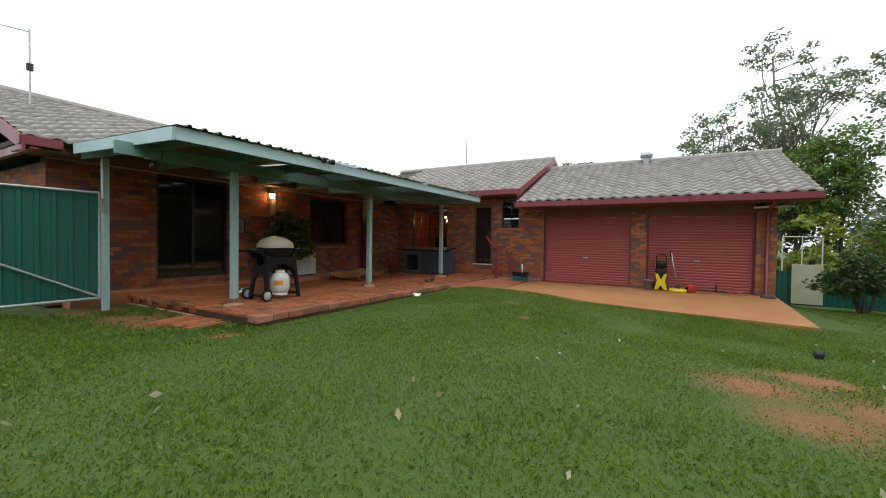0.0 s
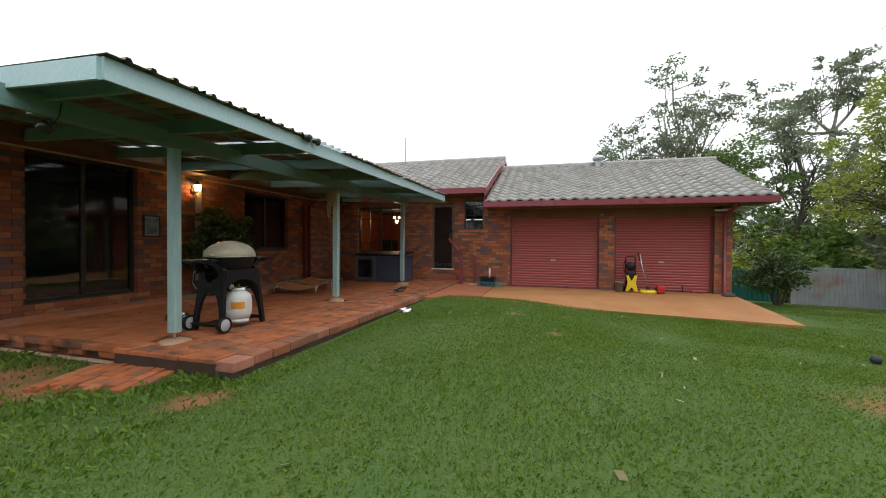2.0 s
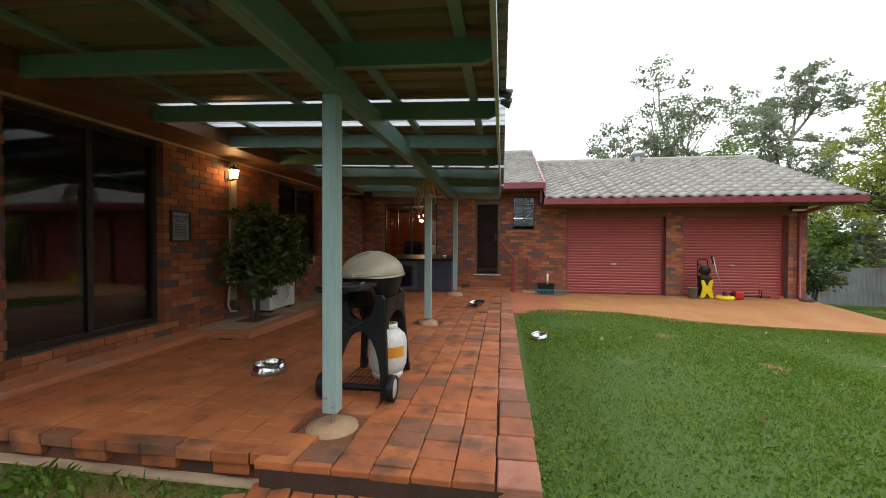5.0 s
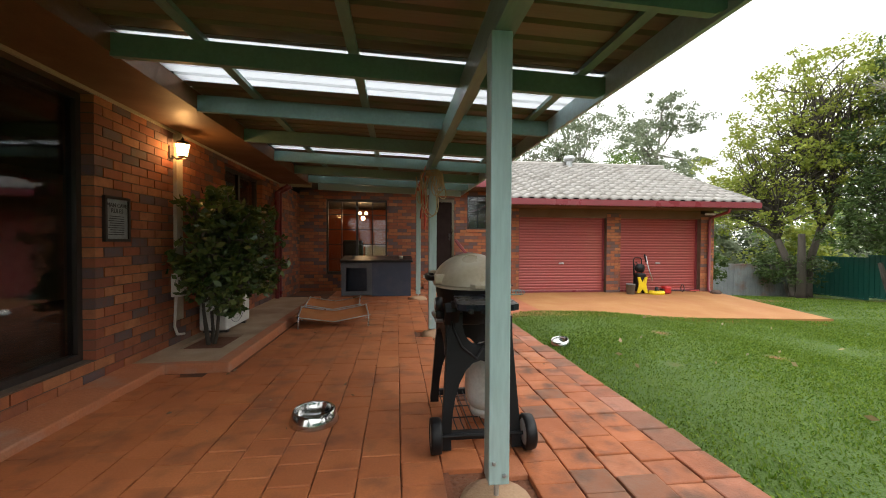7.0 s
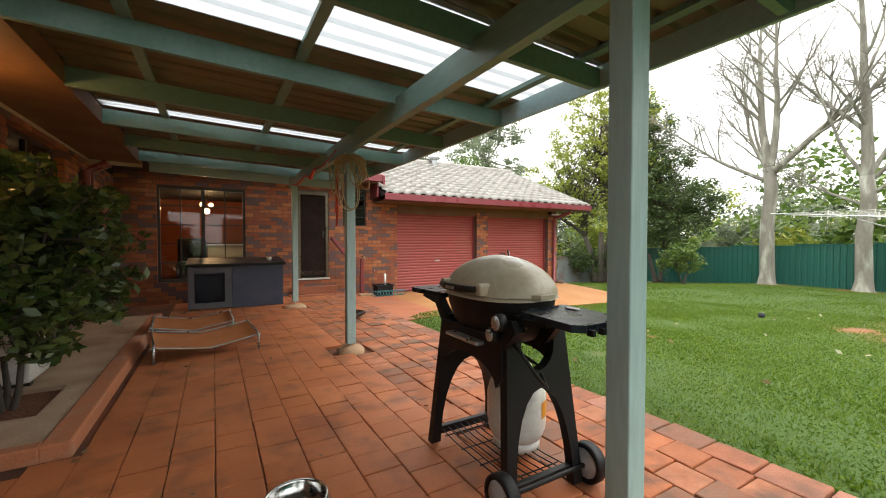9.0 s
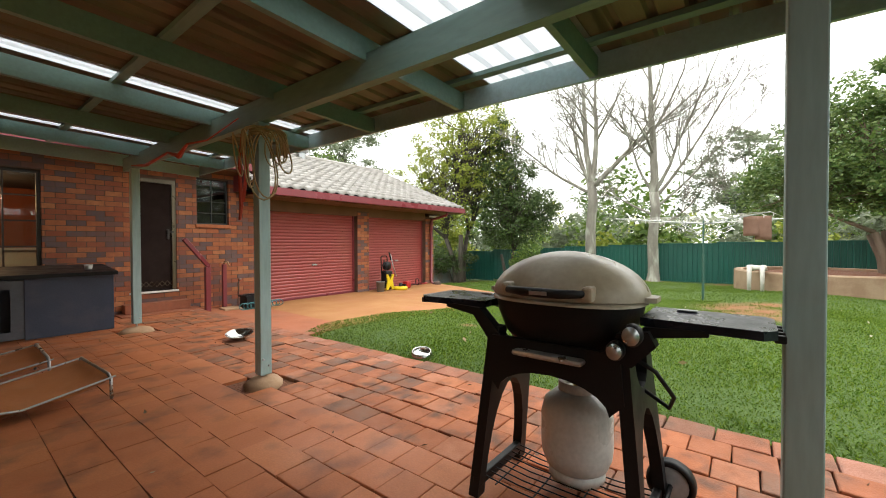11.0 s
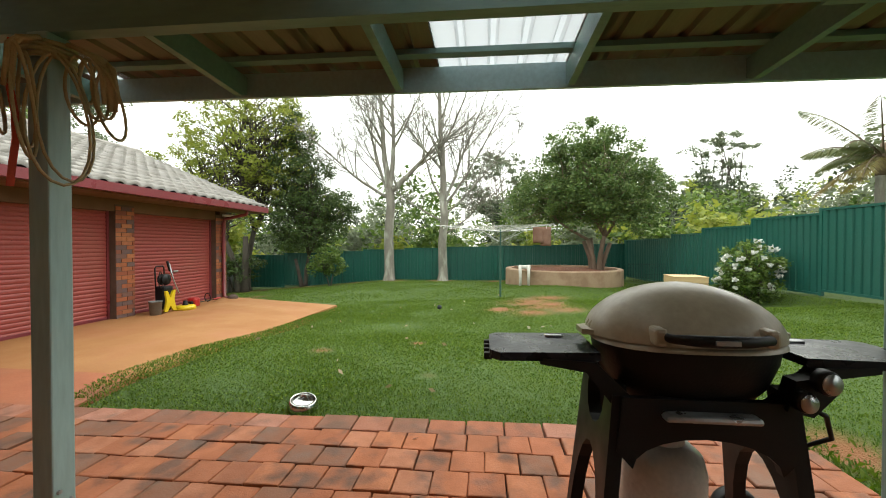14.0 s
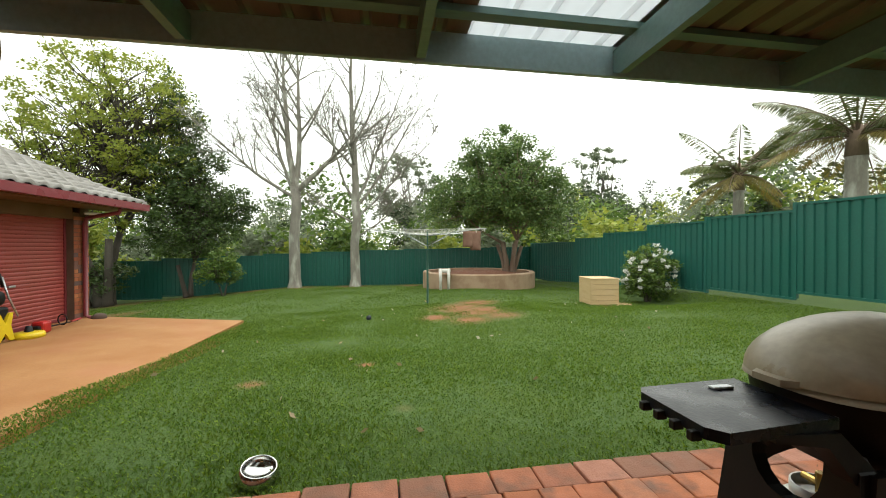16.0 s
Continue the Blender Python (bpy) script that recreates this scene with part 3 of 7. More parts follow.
tagged(part("pavement", g, M_slab_red), "red-stained concrete apron beside the patio", "pavement", kind="structure")

# ---- verandah ----
ROOF_Y0, ROOF_Y1 = 3.05, 12.1
def rz(x, y=6.0):
    """Underside of the rafters: rises towards the house and a little towards the far end."""
    return 2.535 + 0.033 * (-5.36 - x) + 0.007 * (y - 6)


ver = thing("verandah", (-7, 7.5, PZ), "pale green timber verandah with a corrugated roof", "verandah", kind="structure")
POSTS = [4.49, 7.955, 11.489]
for i, py in enumerate(POSTS):
    part("post", G().box(-6.42 - 0.05, py - 0.05, 0.285 + (0.03 if py < 5 else 0), -6.42 + 0.05, py + 0.05, 2.425 + 0.007 * (py - 4.5), c=0.006), M_post, ver, "pale green square timber post")
    part("stirrup", G().tube([(-6.42, py, 0.14), (-6.42, py, 0.3)], 0.012, 8), M_galv, ver)
    part("bolt", G().lathe([(0.0, 0.012), (0.009, 0.01), (0.011, 0.0)], 8, m=Matrix.Translation((-6.395, py - 0.05, 0.36)) @ pose(0, 0, 0, 90, 0, 0)), M_galv, ver)
    part("bolt", G().lathe([(0.0, 0.012), (0.009, 0.01), (0.011, 0.0)], 8, m=Matrix.Translation((-6.445, py - 0.05, 0.42)) @ pose(0, 0, 0, 90, 0, 0)), M_galv, ver)


def along(x0, x1, h0, h1, y0, y1, slope=0.007):
    """A board along the verandah that follows its slight rise."""
    g = G().box(x0, y0, 0, x1, y1, 1)
    g.v = [(x, y, (h1 if z > 0.5 else h0) + slope * (y - 4.5)) for x, y, z in g.v]
    return g


part("beam", along(-6.455, -6.385, 2.425, 2.61, 3.2, 11.9), M_beam_shade, ver, "green painted timber beam")
part("beam_splice", along(-6.385, -6.35, 2.43, 2.6, 2.82, 4.75), M_beam_shade, ver, "green painted splice board beside the beam")
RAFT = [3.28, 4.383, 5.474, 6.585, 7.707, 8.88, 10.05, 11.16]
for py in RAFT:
    part("rafter", G().prism([(-8.74, rz(-8.74, py)), (-5.42, rz(-5.42, py)), (-5.36, rz(-5.36, py) + 0.03), (-5.36, rz(-5.36, py) + 0.15), (-8.74, rz(-8.74, py) + 0.15)], py - 0.022, py + 0.022, "y"), M_beam_shade, ver, "green painted rafter")
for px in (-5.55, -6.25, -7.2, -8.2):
    part("purlin", along(px - 0.035, px + 0.035, rz(px, 4.5) + 0.151, rz(px, 4.5) + 0.185, ROOF_Y0 + 0.02, ROOF_Y1 - 0.02), M_beam_shade, ver)
part("fascia", along(-5.36, -5.33, 2.535, 2.7, ROOF_Y0, ROOF_Y1), M_fascia, ver, "pale green fascia board")
part("end_fascia", G().prism([(-8.3, rz(-8.3, 3) + 0.02), (-5.36, rz(-5.36, 3) + 0.005), (-5.36, rz(-5.36, 3) + 0.17), (-8.3, rz(-8.3, 3) + 0.18)], ROOF_Y0 - 0.03, ROOF_Y0, "y"), M_fascia, ver)
part("end_fascia", G().prism([(-8.72, rz(-8.72, 12) - 0.03), (-5.36, rz(-5.36, 12) - 0.02), (-5.36, rz(-5.36, 12) + 0.15), (-8.72, rz(-8.72, 12) + 0.15)], ROOF_Y1, ROOF_Y1 + 0.04, "y"), M_fascia, ver)
SKY = [(5.44, 6.33), (8.6, 8.86), (10.93, 11.14)]
M_poly = bpy.data.materials.new("translucent_sheet")
M_poly.use_nodes = True
pn = M_poly.node_tree
pb = pn.nodes["Principled BSDF"]
pb.inputs["Base Color"].default_value = (0.75, 0.78, 0.8, 1)
pb.inputs["Roughness"].default_value = 0.35
pt = pn.nodes.new("ShaderNodeBsdfTranslucent")
pt.inputs["Color"].default_value = (0.66, 0.68, 0.7, 1)
pmx = pn.nodes.new("ShaderNodeMixShader")
pmx.inputs["Fac"].default_value = 0.82
pn.links.new(pb.outputs["BSDF"], pmx.inputs[1])
pn.links.new(pt.outputs["BSDF"], pmx.inputs[2])
pn.links.new(pmx.outputs["Shader"], pn.nodes["Material Output"].inputs["Surface"])


def sheet(y0, y1, mat, name):
    """Trapezoid-ribbed sheeting, ribs running down the slope."""
    prof, y = [], y0
    while y < y1 - 0.01:
        for dy, dz in ((0, 0), (0.12, 0), (0.135, 0.028), (0.165, 0.028), (0.18, 0)):
            prof.append((min(y + dy, y1), dz))
        y += 0.19
    vs = []
    for x in (-5.27, -8.74):
        for py, dz in prof:
            vs.append((x, py, rz(x, py) + 0.187 + dz))
    n = len(prof)
    fs = [(i, i + 1, n + i + 1, n + i) for i in range(n - 1)]
    vs += [(vx, vy, vz + 0.002) for vx, vy, vz in vs]
    fs += [tuple(k + 2 * n for k in f)[::-1] for f in fs] + [(i, 2 * n + i, 2 * n + i + 1, i + 1) for i in range(n - 1)]
    me = raw_mesh(name, vs, fs, mat)
    ob = new(name, me)
    child(ob, ver)
    return ob


y = ROOF_Y0 - 0.02
for a, b in SKY + [(ROOF_Y1 + 0.02, None)]:
    while y < a - 0.02:
        e = min(y + 0.76, a)
        sheet(y, e + 0.06, M_sheet, "roof_sheet")
        y = e
    if b:
        sheet(a, b, M_poly, "skylight_sheet")["label"] = "translucent white skylight sheet"
        y = b

# garage roller doors
def roller_door(x0, x1):
    d = thing("roller_door", ((x0 + x1) / 2, BY + 0.15, 0.05), "closed maroon ribbed roller garage door", "garage door", "garage doors", local=True)
    w = x1 - x0
    prof = []
    g = G()
    n = 6
    pts = [(0.012 * math.sin(math.pi * i / n) ** 0.5 if 0 < i < n else 0.0, 0.076 * i / n) for i in range(n + 1)]
    vs = [(sx, -p[0], p[1]) for sx in (-w / 2 + 0.03, w / 2 - 0.03) for p in pts]
    fs = [(i, i + 1, n + 2 + i, n + 1 + i) for i in range(n)]
    me = raw_mesh("slat", vs, fs, M_door, True)
    for k in range(28):
        ob = new("slat", me)
        ob.parent = d
        ob.location = (0, 0.0, k * 0.0763)
    part("bottom_rail", G().box(-w / 2 + 0.03, -0.02, -0.012, w / 2 - 0.03, 0.02, 0.05, c=0.004), M_red, d)
    for sx in (-1, 1):
        part("guide", G().box(sx * (w / 2 - 0.02) - 0.03, -0.03, -0.01, sx * (w / 2 - 0.02) + 0.03, 0.04, 2.12), M_red, d)
    part("handle", G().box(-0.07, -0.05, 0.8, 0.07, -0.012, 0.84, c=0.008), M_galv, d, "small chrome lift handle")
    return d


roller_door(-3.55, -1.0)
roller_door(-0.58, 1.9)

# ---- fences ----
def fence_run(name, p0, p1, tops, bottoms, label, mat, rib=0.19, panel=2.35):
    """Steel panel fence: posts, rails and ribbed panels, stepping at each post."""
    p0, p1 = Vector((*p0, 0)), Vector((*p1, 0))
    L = (p1 - p0).length
    d = (p1 - p0) / L
    f = thing(name, (p0.x, p0.y, bottoms(0)), label, "fence", local=True)
    n = max(1, round(L / panel))
    w = L / n
    for i in range(n):
        s = (i + 0.5) / n
        zt, zb = tops(s), bottoms(s)
        m = Matrix((d, Vector((-d.y, d.x, 0)), Vector((0, 0, 1)))).transposed().to_4x4()
        m.translation = p0 + d * (w * i)
        m = Matrix.Translation((-p0.x, -p0.y, -bottoms(0))) @ m
        prof, x = [], 0.03
        while x < w - 0.03:
            for dx, dy in ((0, 0), (rib * 0.6, 0), (rib * 0.68, 0.032), (rib * 0.92, 0.032)):
                prof.append((min(x + dx, w - 0.03), dy))
            x += rib
        vs = [m @ Vector((px, py - 0.016, z)) for z in (zb, zt - 0.03) for px, py in prof]
        k = len(prof)
        fs = [(j, j + 1, k + j + 1, k + j) for j in range(k - 1)]
        g = G().add(vs, fs)
        pan = new("panel", raw_mesh("panel", g.v, g.f, mat))
        pan.parent = f
        part("rail", G().box(0, -0.03, zt - 0.05, w, 0.03, zt, m), mat, f)
        part("rail", G().box(0, -0.03, zb, w, 0.03, zb + 0.05, m), mat, f)
        part("post", G().box(-0.035, -0.035, zb - 0.1, 0.035, 0.035, zt + 0.01, m), mat, f)
    return f


# side fence, stepping up towards the house
STEPS = [(12.9, 1.62), (10.5, 1.72), (8.17, 1.75), (6.13, 1.89), (3.78, 2.05), (1.61, 2.22), (-0.56, 2.31), (-2.8, 2.45), (-5.1, 2.55), (-7.4, 2.62)]
for (xa, _), (xb, zt) in zip(STEPS[:-1], STEPS[1:]):
    ya, yb = -1.3 - 0.03 * (8 - xa), -1.3 - 0.03 * (8 - xb)
    fence_run("fence", (xa, ya), (xb, yb), lambda s, z=zt: z, lambda s, z=zt: z - 1.85, "dark green ribbed steel fence panel", M_fence, panel=3)
fence_run("fence", (12.9, -1.15), (13.1, 19.5), lambda s: 1.52 - 0.5 * s * s - 0.2 * s, lambda s: -0.3 - 0.5 * s * s - 0.2 * s, "long dark green ribbed steel boundary fence", M_fence)
fence_run("fence", (2.4, 22.5), (7.4, 22.0), lambda s: 0.25, lambda s: -1.55, "dark green steel fence behind the garage", M_fence)
M_corr = surf("weathered_corrugated_iron", (0.42, 0.44, 0.46), 0.5, 0.3, scale=2, fine=30, stain=(0.36, 0.16, 0.07), stain_scale=1.2, stain_amount=0.7)
fence_run("fence", (7.5, 21.2), (13.0, 19.6), lambda s: 0.45, lambda s: -1.45, "weathered grey corrugated iron fence with rust", M_corr, rib=0.076, panel=3)

# ---- patio edges ----
M_pink = surf("pale_pink_paver", (0.36, 0.13, 0.07), 0.7, pieces=("object", [(0.36, 0.13, 0.07), (0.32, 0.1, 0.045), (0.22, 0.095, 0.055), (0.42, 0.18, 0.12), (0.36, 0.11, 0.045)]), scale=6, amount=0.6, col2=(0.2, 0.085, 0.05), fine=90, bump=0.45, stain=(0.1, 0.06, 0.04), stain_scale=5, stain_amount=0.6, spec=0.35)
edge_mesh = G().box(-0.113, -0.131, -0.05, 0.113, 0.131, 0.05, c=0.01).mesh("edging_block", M_pink)
edging = thing("edging", (-4.93, 6, 0.1), "row of reddish pink edging blocks along the patio", "edging", kind="structure")
for k in range(33):
    ob = new("edging_block", edge_mesh)
    ob.matrix_world = pose(-5.2 + random.uniform(-.008, .008), 4.11 + 0.272 * k, pz(4.11 + 0.272 * k) - 0.055 + random.uniform(-.006, .004), random.uniform(-1, 1), random.uniform(-1.5, 1.5), random.uniform(-1.5, 1.5))
    child(ob, edging)
# front edge: bricks on edge with hollow gaps under a coping
front = thing("edging", (-7, 3.98, 0.1), "red brick edge with gaps along the patio front", "edging", kind="structure")
cop = G().box(-0.115, -0.055, -0.035, 0.115, 0.055, 0.035, c=0.006).mesh("coping_brick", M_paver)
for k in range(12):
    ob = new("coping_brick", cop)
    ob.matrix_world = pose(-9.25 + 0.24 * k, 4.1 + random.uniform(-.006, .006), pz(4.1) - 0.03 + random.uniform(-.005, .005), 0, 0, random.uniform(-1.5, 1.5))
    child(ob, front)
    if k % 2 == 0:
        ob = new("support_brick", cop)
        ob.matrix_world = pose(-9.25 + 0.24 * k, 4.11, pz(4.1) - 0.1, 0, 0, random.uniform(-2, 2))
        child(ob, front)
part("mortar_line", G().box(-9.3, 4.02, 0.0, -6.3, 4.1, 0.06), M_concrete, front)
# stepping path of loose pavers
stub = thing("paver_path", (-6.22, 3.72, 0.07), "short path of loose orange brick pavers", "path", kind="structure")
slab_m = G().box(-0.056, -0.114, -0.03, 0.056, 0.114, 0.03, c=0.006).mesh("paver", M_paver)
for c in range(8):
    for r in range(3):
        ob = new("paver", slab_m)
        ob.matrix_world = pose(-6.22, 3.72, 0.066, 0, 0, 17) @ pose(-0.42 + 0.12 * c + random.uniform(-.006, .006), -0.27 + 0.235 * r + (0.11 if c % 2 else 0) + random.uniform(-.01, .01), random.uniform(-.008, .008), random.uniform(-2, 2), random.uniform(-2, 2), random.uniform(-3, 3))
        child(ob, stub)

# step along the wall and raised concrete bed
step = thing("step", (-9.2, 5.3, PZ), "low red concrete step under the sliding door", "step", kind="structure")
part("tread", G().box(WX, 3.2, 0.0, -9.05, 6.68, 0.29, c=0.012), M_kerb, step)
bed = thing("raised_bed", (-8.95, 9, PZ), "raised concrete bed with a red kerb", "raised bed", kind="structure")
part("slab", G().box(WX, 6.68, 0.0, -8.62, 7.2, 0.28).box(WX, 7.85, 0.0, -8.62, 11.2, 0.28).box(-8.8, 7.2, 0.0, -8.62, 7.85, 0.28).box(WX, 7.2, 0.0, -9.25, 7.85, 0.28), M_concrete, bed)
part("kerb", G().box(-8.63, 6.6, 0.0, -8.48, 11.2, 0.295, c=0.015).box(-9.1, 6.6, 0.0, -8.62, 6.69, 0.295, c=0.012), M_kerb, bed, "red-painted concrete kerb")
part("soil", G().box(-9.25, 7.2, 0.1, -8.8, 7.85, 0.25), M_soil, bed)

# footings
def boulder(name, at, r, mat, label, category, seed, group=""):
    rnd = random.Random(seed)
    g = G()
    n, m = 14, 8
    prof = [(math.sin(math.pi * i / m), -math.cos(math.pi * i / m)) for i in range(m + 1)]
    g.lathe(prof, n)
    g.v = [(v[0] * r[0] * (1 + 0.22 * noise.noise(Vector(v) * 1.7 + Vector((seed, 0, 0)))), v[1] * r[1] * (1 + 0.22 * noise.noise(Vector(v) * 1.7 + Vector((0, seed, 0)))), v[2] * r[2]) for v in g.v]
    ob = single(name, g, mat, label, category, group, smooth=True)
    ob.location = at
    return ob


M_stone = surf("sandstone", (0.42, 0.27, 0.16), 0.85, scale=9, fine=70, bump=0.5, col2=(0.3, 0.17, 0.1))
boulder("footing_stone", (-6.42, 7.955, 0.18), (0.17, 0.15, 0.09), M_stone, "rounded tan stone under a verandah post", "stone", 3, "post stones")
boulder("footing_stone", (-6.42, 11.489, 0.16), (0.2, 0.15, 0.085), M_stone, "rounded tan stone under a verandah post", "stone", 7, "post stones")
single("footing_pad", G().lathe([(0.0, 0.13), (0.1, 0.13), (0.17, 0.11), (0.19, 0.05), (0.19, -0.1)], 20, (-6.42, 4.49, 0.108)), M_stone, "round tan concrete pad under the first verandah post", "footing", smooth=True)
for px, py in ((-6.42, 7.955), (-6.42, 11.489), (-6.42, 4.49)):
    tagged(part("soil", G().box(px - 0.3, py - 0.3, 0.1, px + 0.3, py + 0.3, pz(py) - 0.03), M_soil), "dark soil round a post's foot", "soil", kind="structure")

# ---- windows and doors ----
M_screen = surf("fly_screen", (0.028, 0.018, 0.016), 0.9, fine=300, bump=0.3, spec=0.1)
M_bronze = surf("bronze_aluminium", (0.16, 0.13, 0.085), 0.35, 0.5, fine=40, bump=0.04)


def window(name, origin, along, w, h, cols, rows, label, frame_mat, fr=0.05, bar=0.018, sash=None):
    """A framed window with glazing bars; origin at its lower left corner seen from outside."""
    d = Vector((*along, 0)).normalized()
    m = Matrix((d, Vector((-d.y, d.x, 0)), Vector((0, 0, 1)))).transposed().to_4x4()
    win = thing(name, origin, label, "window", kind="structure", local=True)
    m.translation = (0, 0, 0)
    g = G().box(0, 0, 0, w, 0.08, fr, m).box(0, 0, h - fr, w, 0.08, h, m).box(0, 0, fr, fr, 0.08, h - fr, m).box(w - fr, 0, fr, w, 0.08, h - fr, m)
    part("window_frame", g, frame_mat, win)
    for k in range(1, cols):
        t = 0.03 if sash and k in sash else bar / 2
        part("glazing_bar", G().box(w * k / cols - t, 0.012, fr, w * k / cols + t, 0.06, h - fr, m), frame_mat, win)
    for k in range(1, rows):
        part("glazing_bar", G().box(fr, 0.02, h * k / rows - bar / 2, w - fr, 0.05, h * k / rows + bar / 2, m), frame_mat, win)
    pane = part("pane", G().box(fr, 0.036, fr, w - fr, 0.04, h - fr, m), M_pane, win)
    pane.visible_shadow = False
    return win


window("window_1", (WX - 0.1, 4.7, 0.45), (0, 1), 1.565, 2.21, 2, 1, "dark bronze sliding glass door in the brick wall", M_darkframe, 0.055, 0.03, (1,))
window("window_2", (WX - 0.1, 8.78, 1.18), (0, 1), 1.6, 1.42, 2, 1, "dark bronze framed window above the raised bed", M_darkframe, 0.05, 0.03, (1,))
window("window_3", (-8.74, BY + 0.08, 0.6), (1, 0), 1.59, 1.95, 4, 5, "large dark framed window with glazing bars", M_darkframe, 0.05, 0.02, (2,))
window("window_4", (-5.01, BY + 0.06, 1.8), (1, 0), 0.61, 0.92, 2, 4, "small dark window with glazing bars", M_darkframe, 0.03, 0.016)
part("window_sill", G().box(-5.03, BY - 0.035, 1.725, -4.38, BY + 0.06, 1.798, c=0.008), M_brick)["kind"] = "structure"
tagged(bpy.data.objects["window_sill"], "sloping red brick window sill", "sill")
sd = thing("door_1", (-5.71, BY + 0.05, 0.55), "brown screen door with a bronze frame", "door", kind="structure")
part("door_frame", G().box(-6.07, BY + 0.02, 0.55, -6.0, BY + 0.12, 2.6).box(-5.42, BY + 0.02, 0.55, -5.35, BY + 0.12, 2.6).box(-6.0, BY + 0.02, 2.53, -5.42, BY + 0.12, 2.6), M_bronze, sd)
part("screen", G().box(-6.0, BY + 0.06, 0.57, -5.42, BY + 0.075, 2.53), M_screen, sd)
lat = G()
for k in range(7):
    x0 = -5.99 + 0.082 * k
    lat.tube([(x0, BY + 0.05, 0.62), (x0 + 0.082, BY + 0.05, 0.72)], 0.005, 5).tube([(x0, BY + 0.05, 0.72), (x0 + 0.082, BY + 0.05, 0.62)], 0.005, 5)
part("lattice", lat, M_bronze, sd)
part("threshold", G().box(-6.09, BY - 0.03, 0.515, -5.33, BY + 0.1, 0.55, c=0.006), M_white, sd, "white aluminium threshold")
part("door_handle", G().box(-5.5, BY + 0.02, 1.5, -5.46, BY + 0.06, 1.68, c=0.006).box(-5.5, BY - 0.01, 1.62, -5.4, BY + 0.02, 1.645), M_darkframe, sd)
tagged(part("steps", G().box(-6.3, 12.78, 0.1, -5.05, BY, 0.2, c=0.01).box(-6.2, 13.0, 0.2, -5.2, BY, 0.36, c=0.01), M_brick), "low brick step under the screen door", "step", kind="structure")
# room behind the big window
M_warm = surf("warm_plaster", (0.42, 0.1, 0.035), 0.8, scale=2)
tagged(part("wall_room", G().box(-9.3, 16.4, 0.45, -6.4, 16.45, 2.55).box(-9.35, 13.5, 0.45, -9.3, 16.4, 2.55).box(-6.4, 13.5, 0.45, -6.35, 16.4, 2.55), M_warm), "orange painted room walls", "wall", kind="structure")
single("kitchen_bench", G().box(-7.9, 15.5, 0.45, -6.5, 16.3, 1.3, c=0.01).box(-7.95, 15.45, 1.3, -6.45, 16.35, 1.34, c=0.006), M_white, "white bench inside the room", "bench")
single("armchair", G().box(-8.5, 14.2, 0.45, -7.9, 14.7, 0.95, c=0.06).box(-8.5, 14.62, 0.9, -7.9, 14.75, 1.5, c=0.05), M_darkframe, "dark upholstered armchair behind the window", "armchair")
pend = thing("pendant_lamp", (-7.9, 14.6, 2.35), "lit pendant lamp with two warm globes", "lamp")
part("rod", G().tube([(-7.9, 14.6, 2.36), (-7.9, 14.6, 2.55)], 0.008, 6), M_bronze, pend)
M_globe = glow("lit_globe", (1.0, 0.62, 0.3), 9)
for dx in (-0.09, 0.09):
    part("globe", G().lathe([(0.0, -0.05), (0.035, -0.04), (0.05, 0), (0.035, 0.04), (0.0, 0.05)], 12, (-7.9 + dx, 14.6, 2.3)), M_globe, pend, "glowing glass globe", smooth=True)
pl = new("pendant_light", bpy.data.lights.new("pendant_light", "POINT"))
pl.data.energy, pl.data.color, pl.data.shadow_soft_size = 15, (1.0, 0.6, 0.3), 0.06
pl.location = (-7.9, 14.6, 2.15)

# lantern on the wall
lan = thing("wall_lantern", (-9.4, 7.37, 2.4), "lit black coach lantern on the brick wall", "lantern")
part("bracket", G().box(-9.41, 7.33, 2.36, -9.38, 7.41, 2.5, c=0.006).tube([(-9.39, 7.37, 2.4), (-9.33, 7.37, 2.36), (-9.27, 7.37, 2.37)], 0.012, 6), M_darkframe, lan)
part("lantern_base", G().lathe([(0.03, -0.01), (0.045, 0.0), (0.05, 0.012)], 6, (-9.27, 7.37, 2.38)), M_darkframe, lan)
part("lantern_cap", G().lathe([(0.085, 0.14), (0.06, 0.17), (0.02, 0.19), (0.0, 0.23)], 6, (-9.27, 7.37, 2.38)), M_darkframe, lan)
M_lantern = glow("lit_lantern_glass", (1.0, 0.55, 0.2), 14)
lg = part("glass", G().lathe([(0.05, 0.012), (0.075, 0.14)], 6, (-9.27, 7.37, 2.38)), M_lantern, lan, "glowing amber glass")
lg.visible_shadow = False
ll = new("lantern_light", bpy.data.lights.new("lantern_light", "POINT"))
ll.data.energy, ll.data.color, ll.data.shadow_soft_size = 6, (1.0, 0.5, 0.17), 0.04
ll.location = (-9.26, 7.37, 2.46)

# framed sign
def words(name, text, size, m, mat, parent):
    cu = bpy.data.curves.new(name, "FONT")
    cu.body, cu.size, cu.align_x, cu.extrude = text, size, "CENTER", 0.001
    ob = new("_text", cu)
    dg = bpy.context.evaluated_depsgraph_get()
    me = bpy.data.meshes.new_from_object(ob.evaluated_get(dg))
    bpy.data.objects.remove(ob)
    me.materials.clear()
    me.materials.append(mat)
    out = new(name, me)
    out.matrix_world = m
    child(out, parent)
    return out


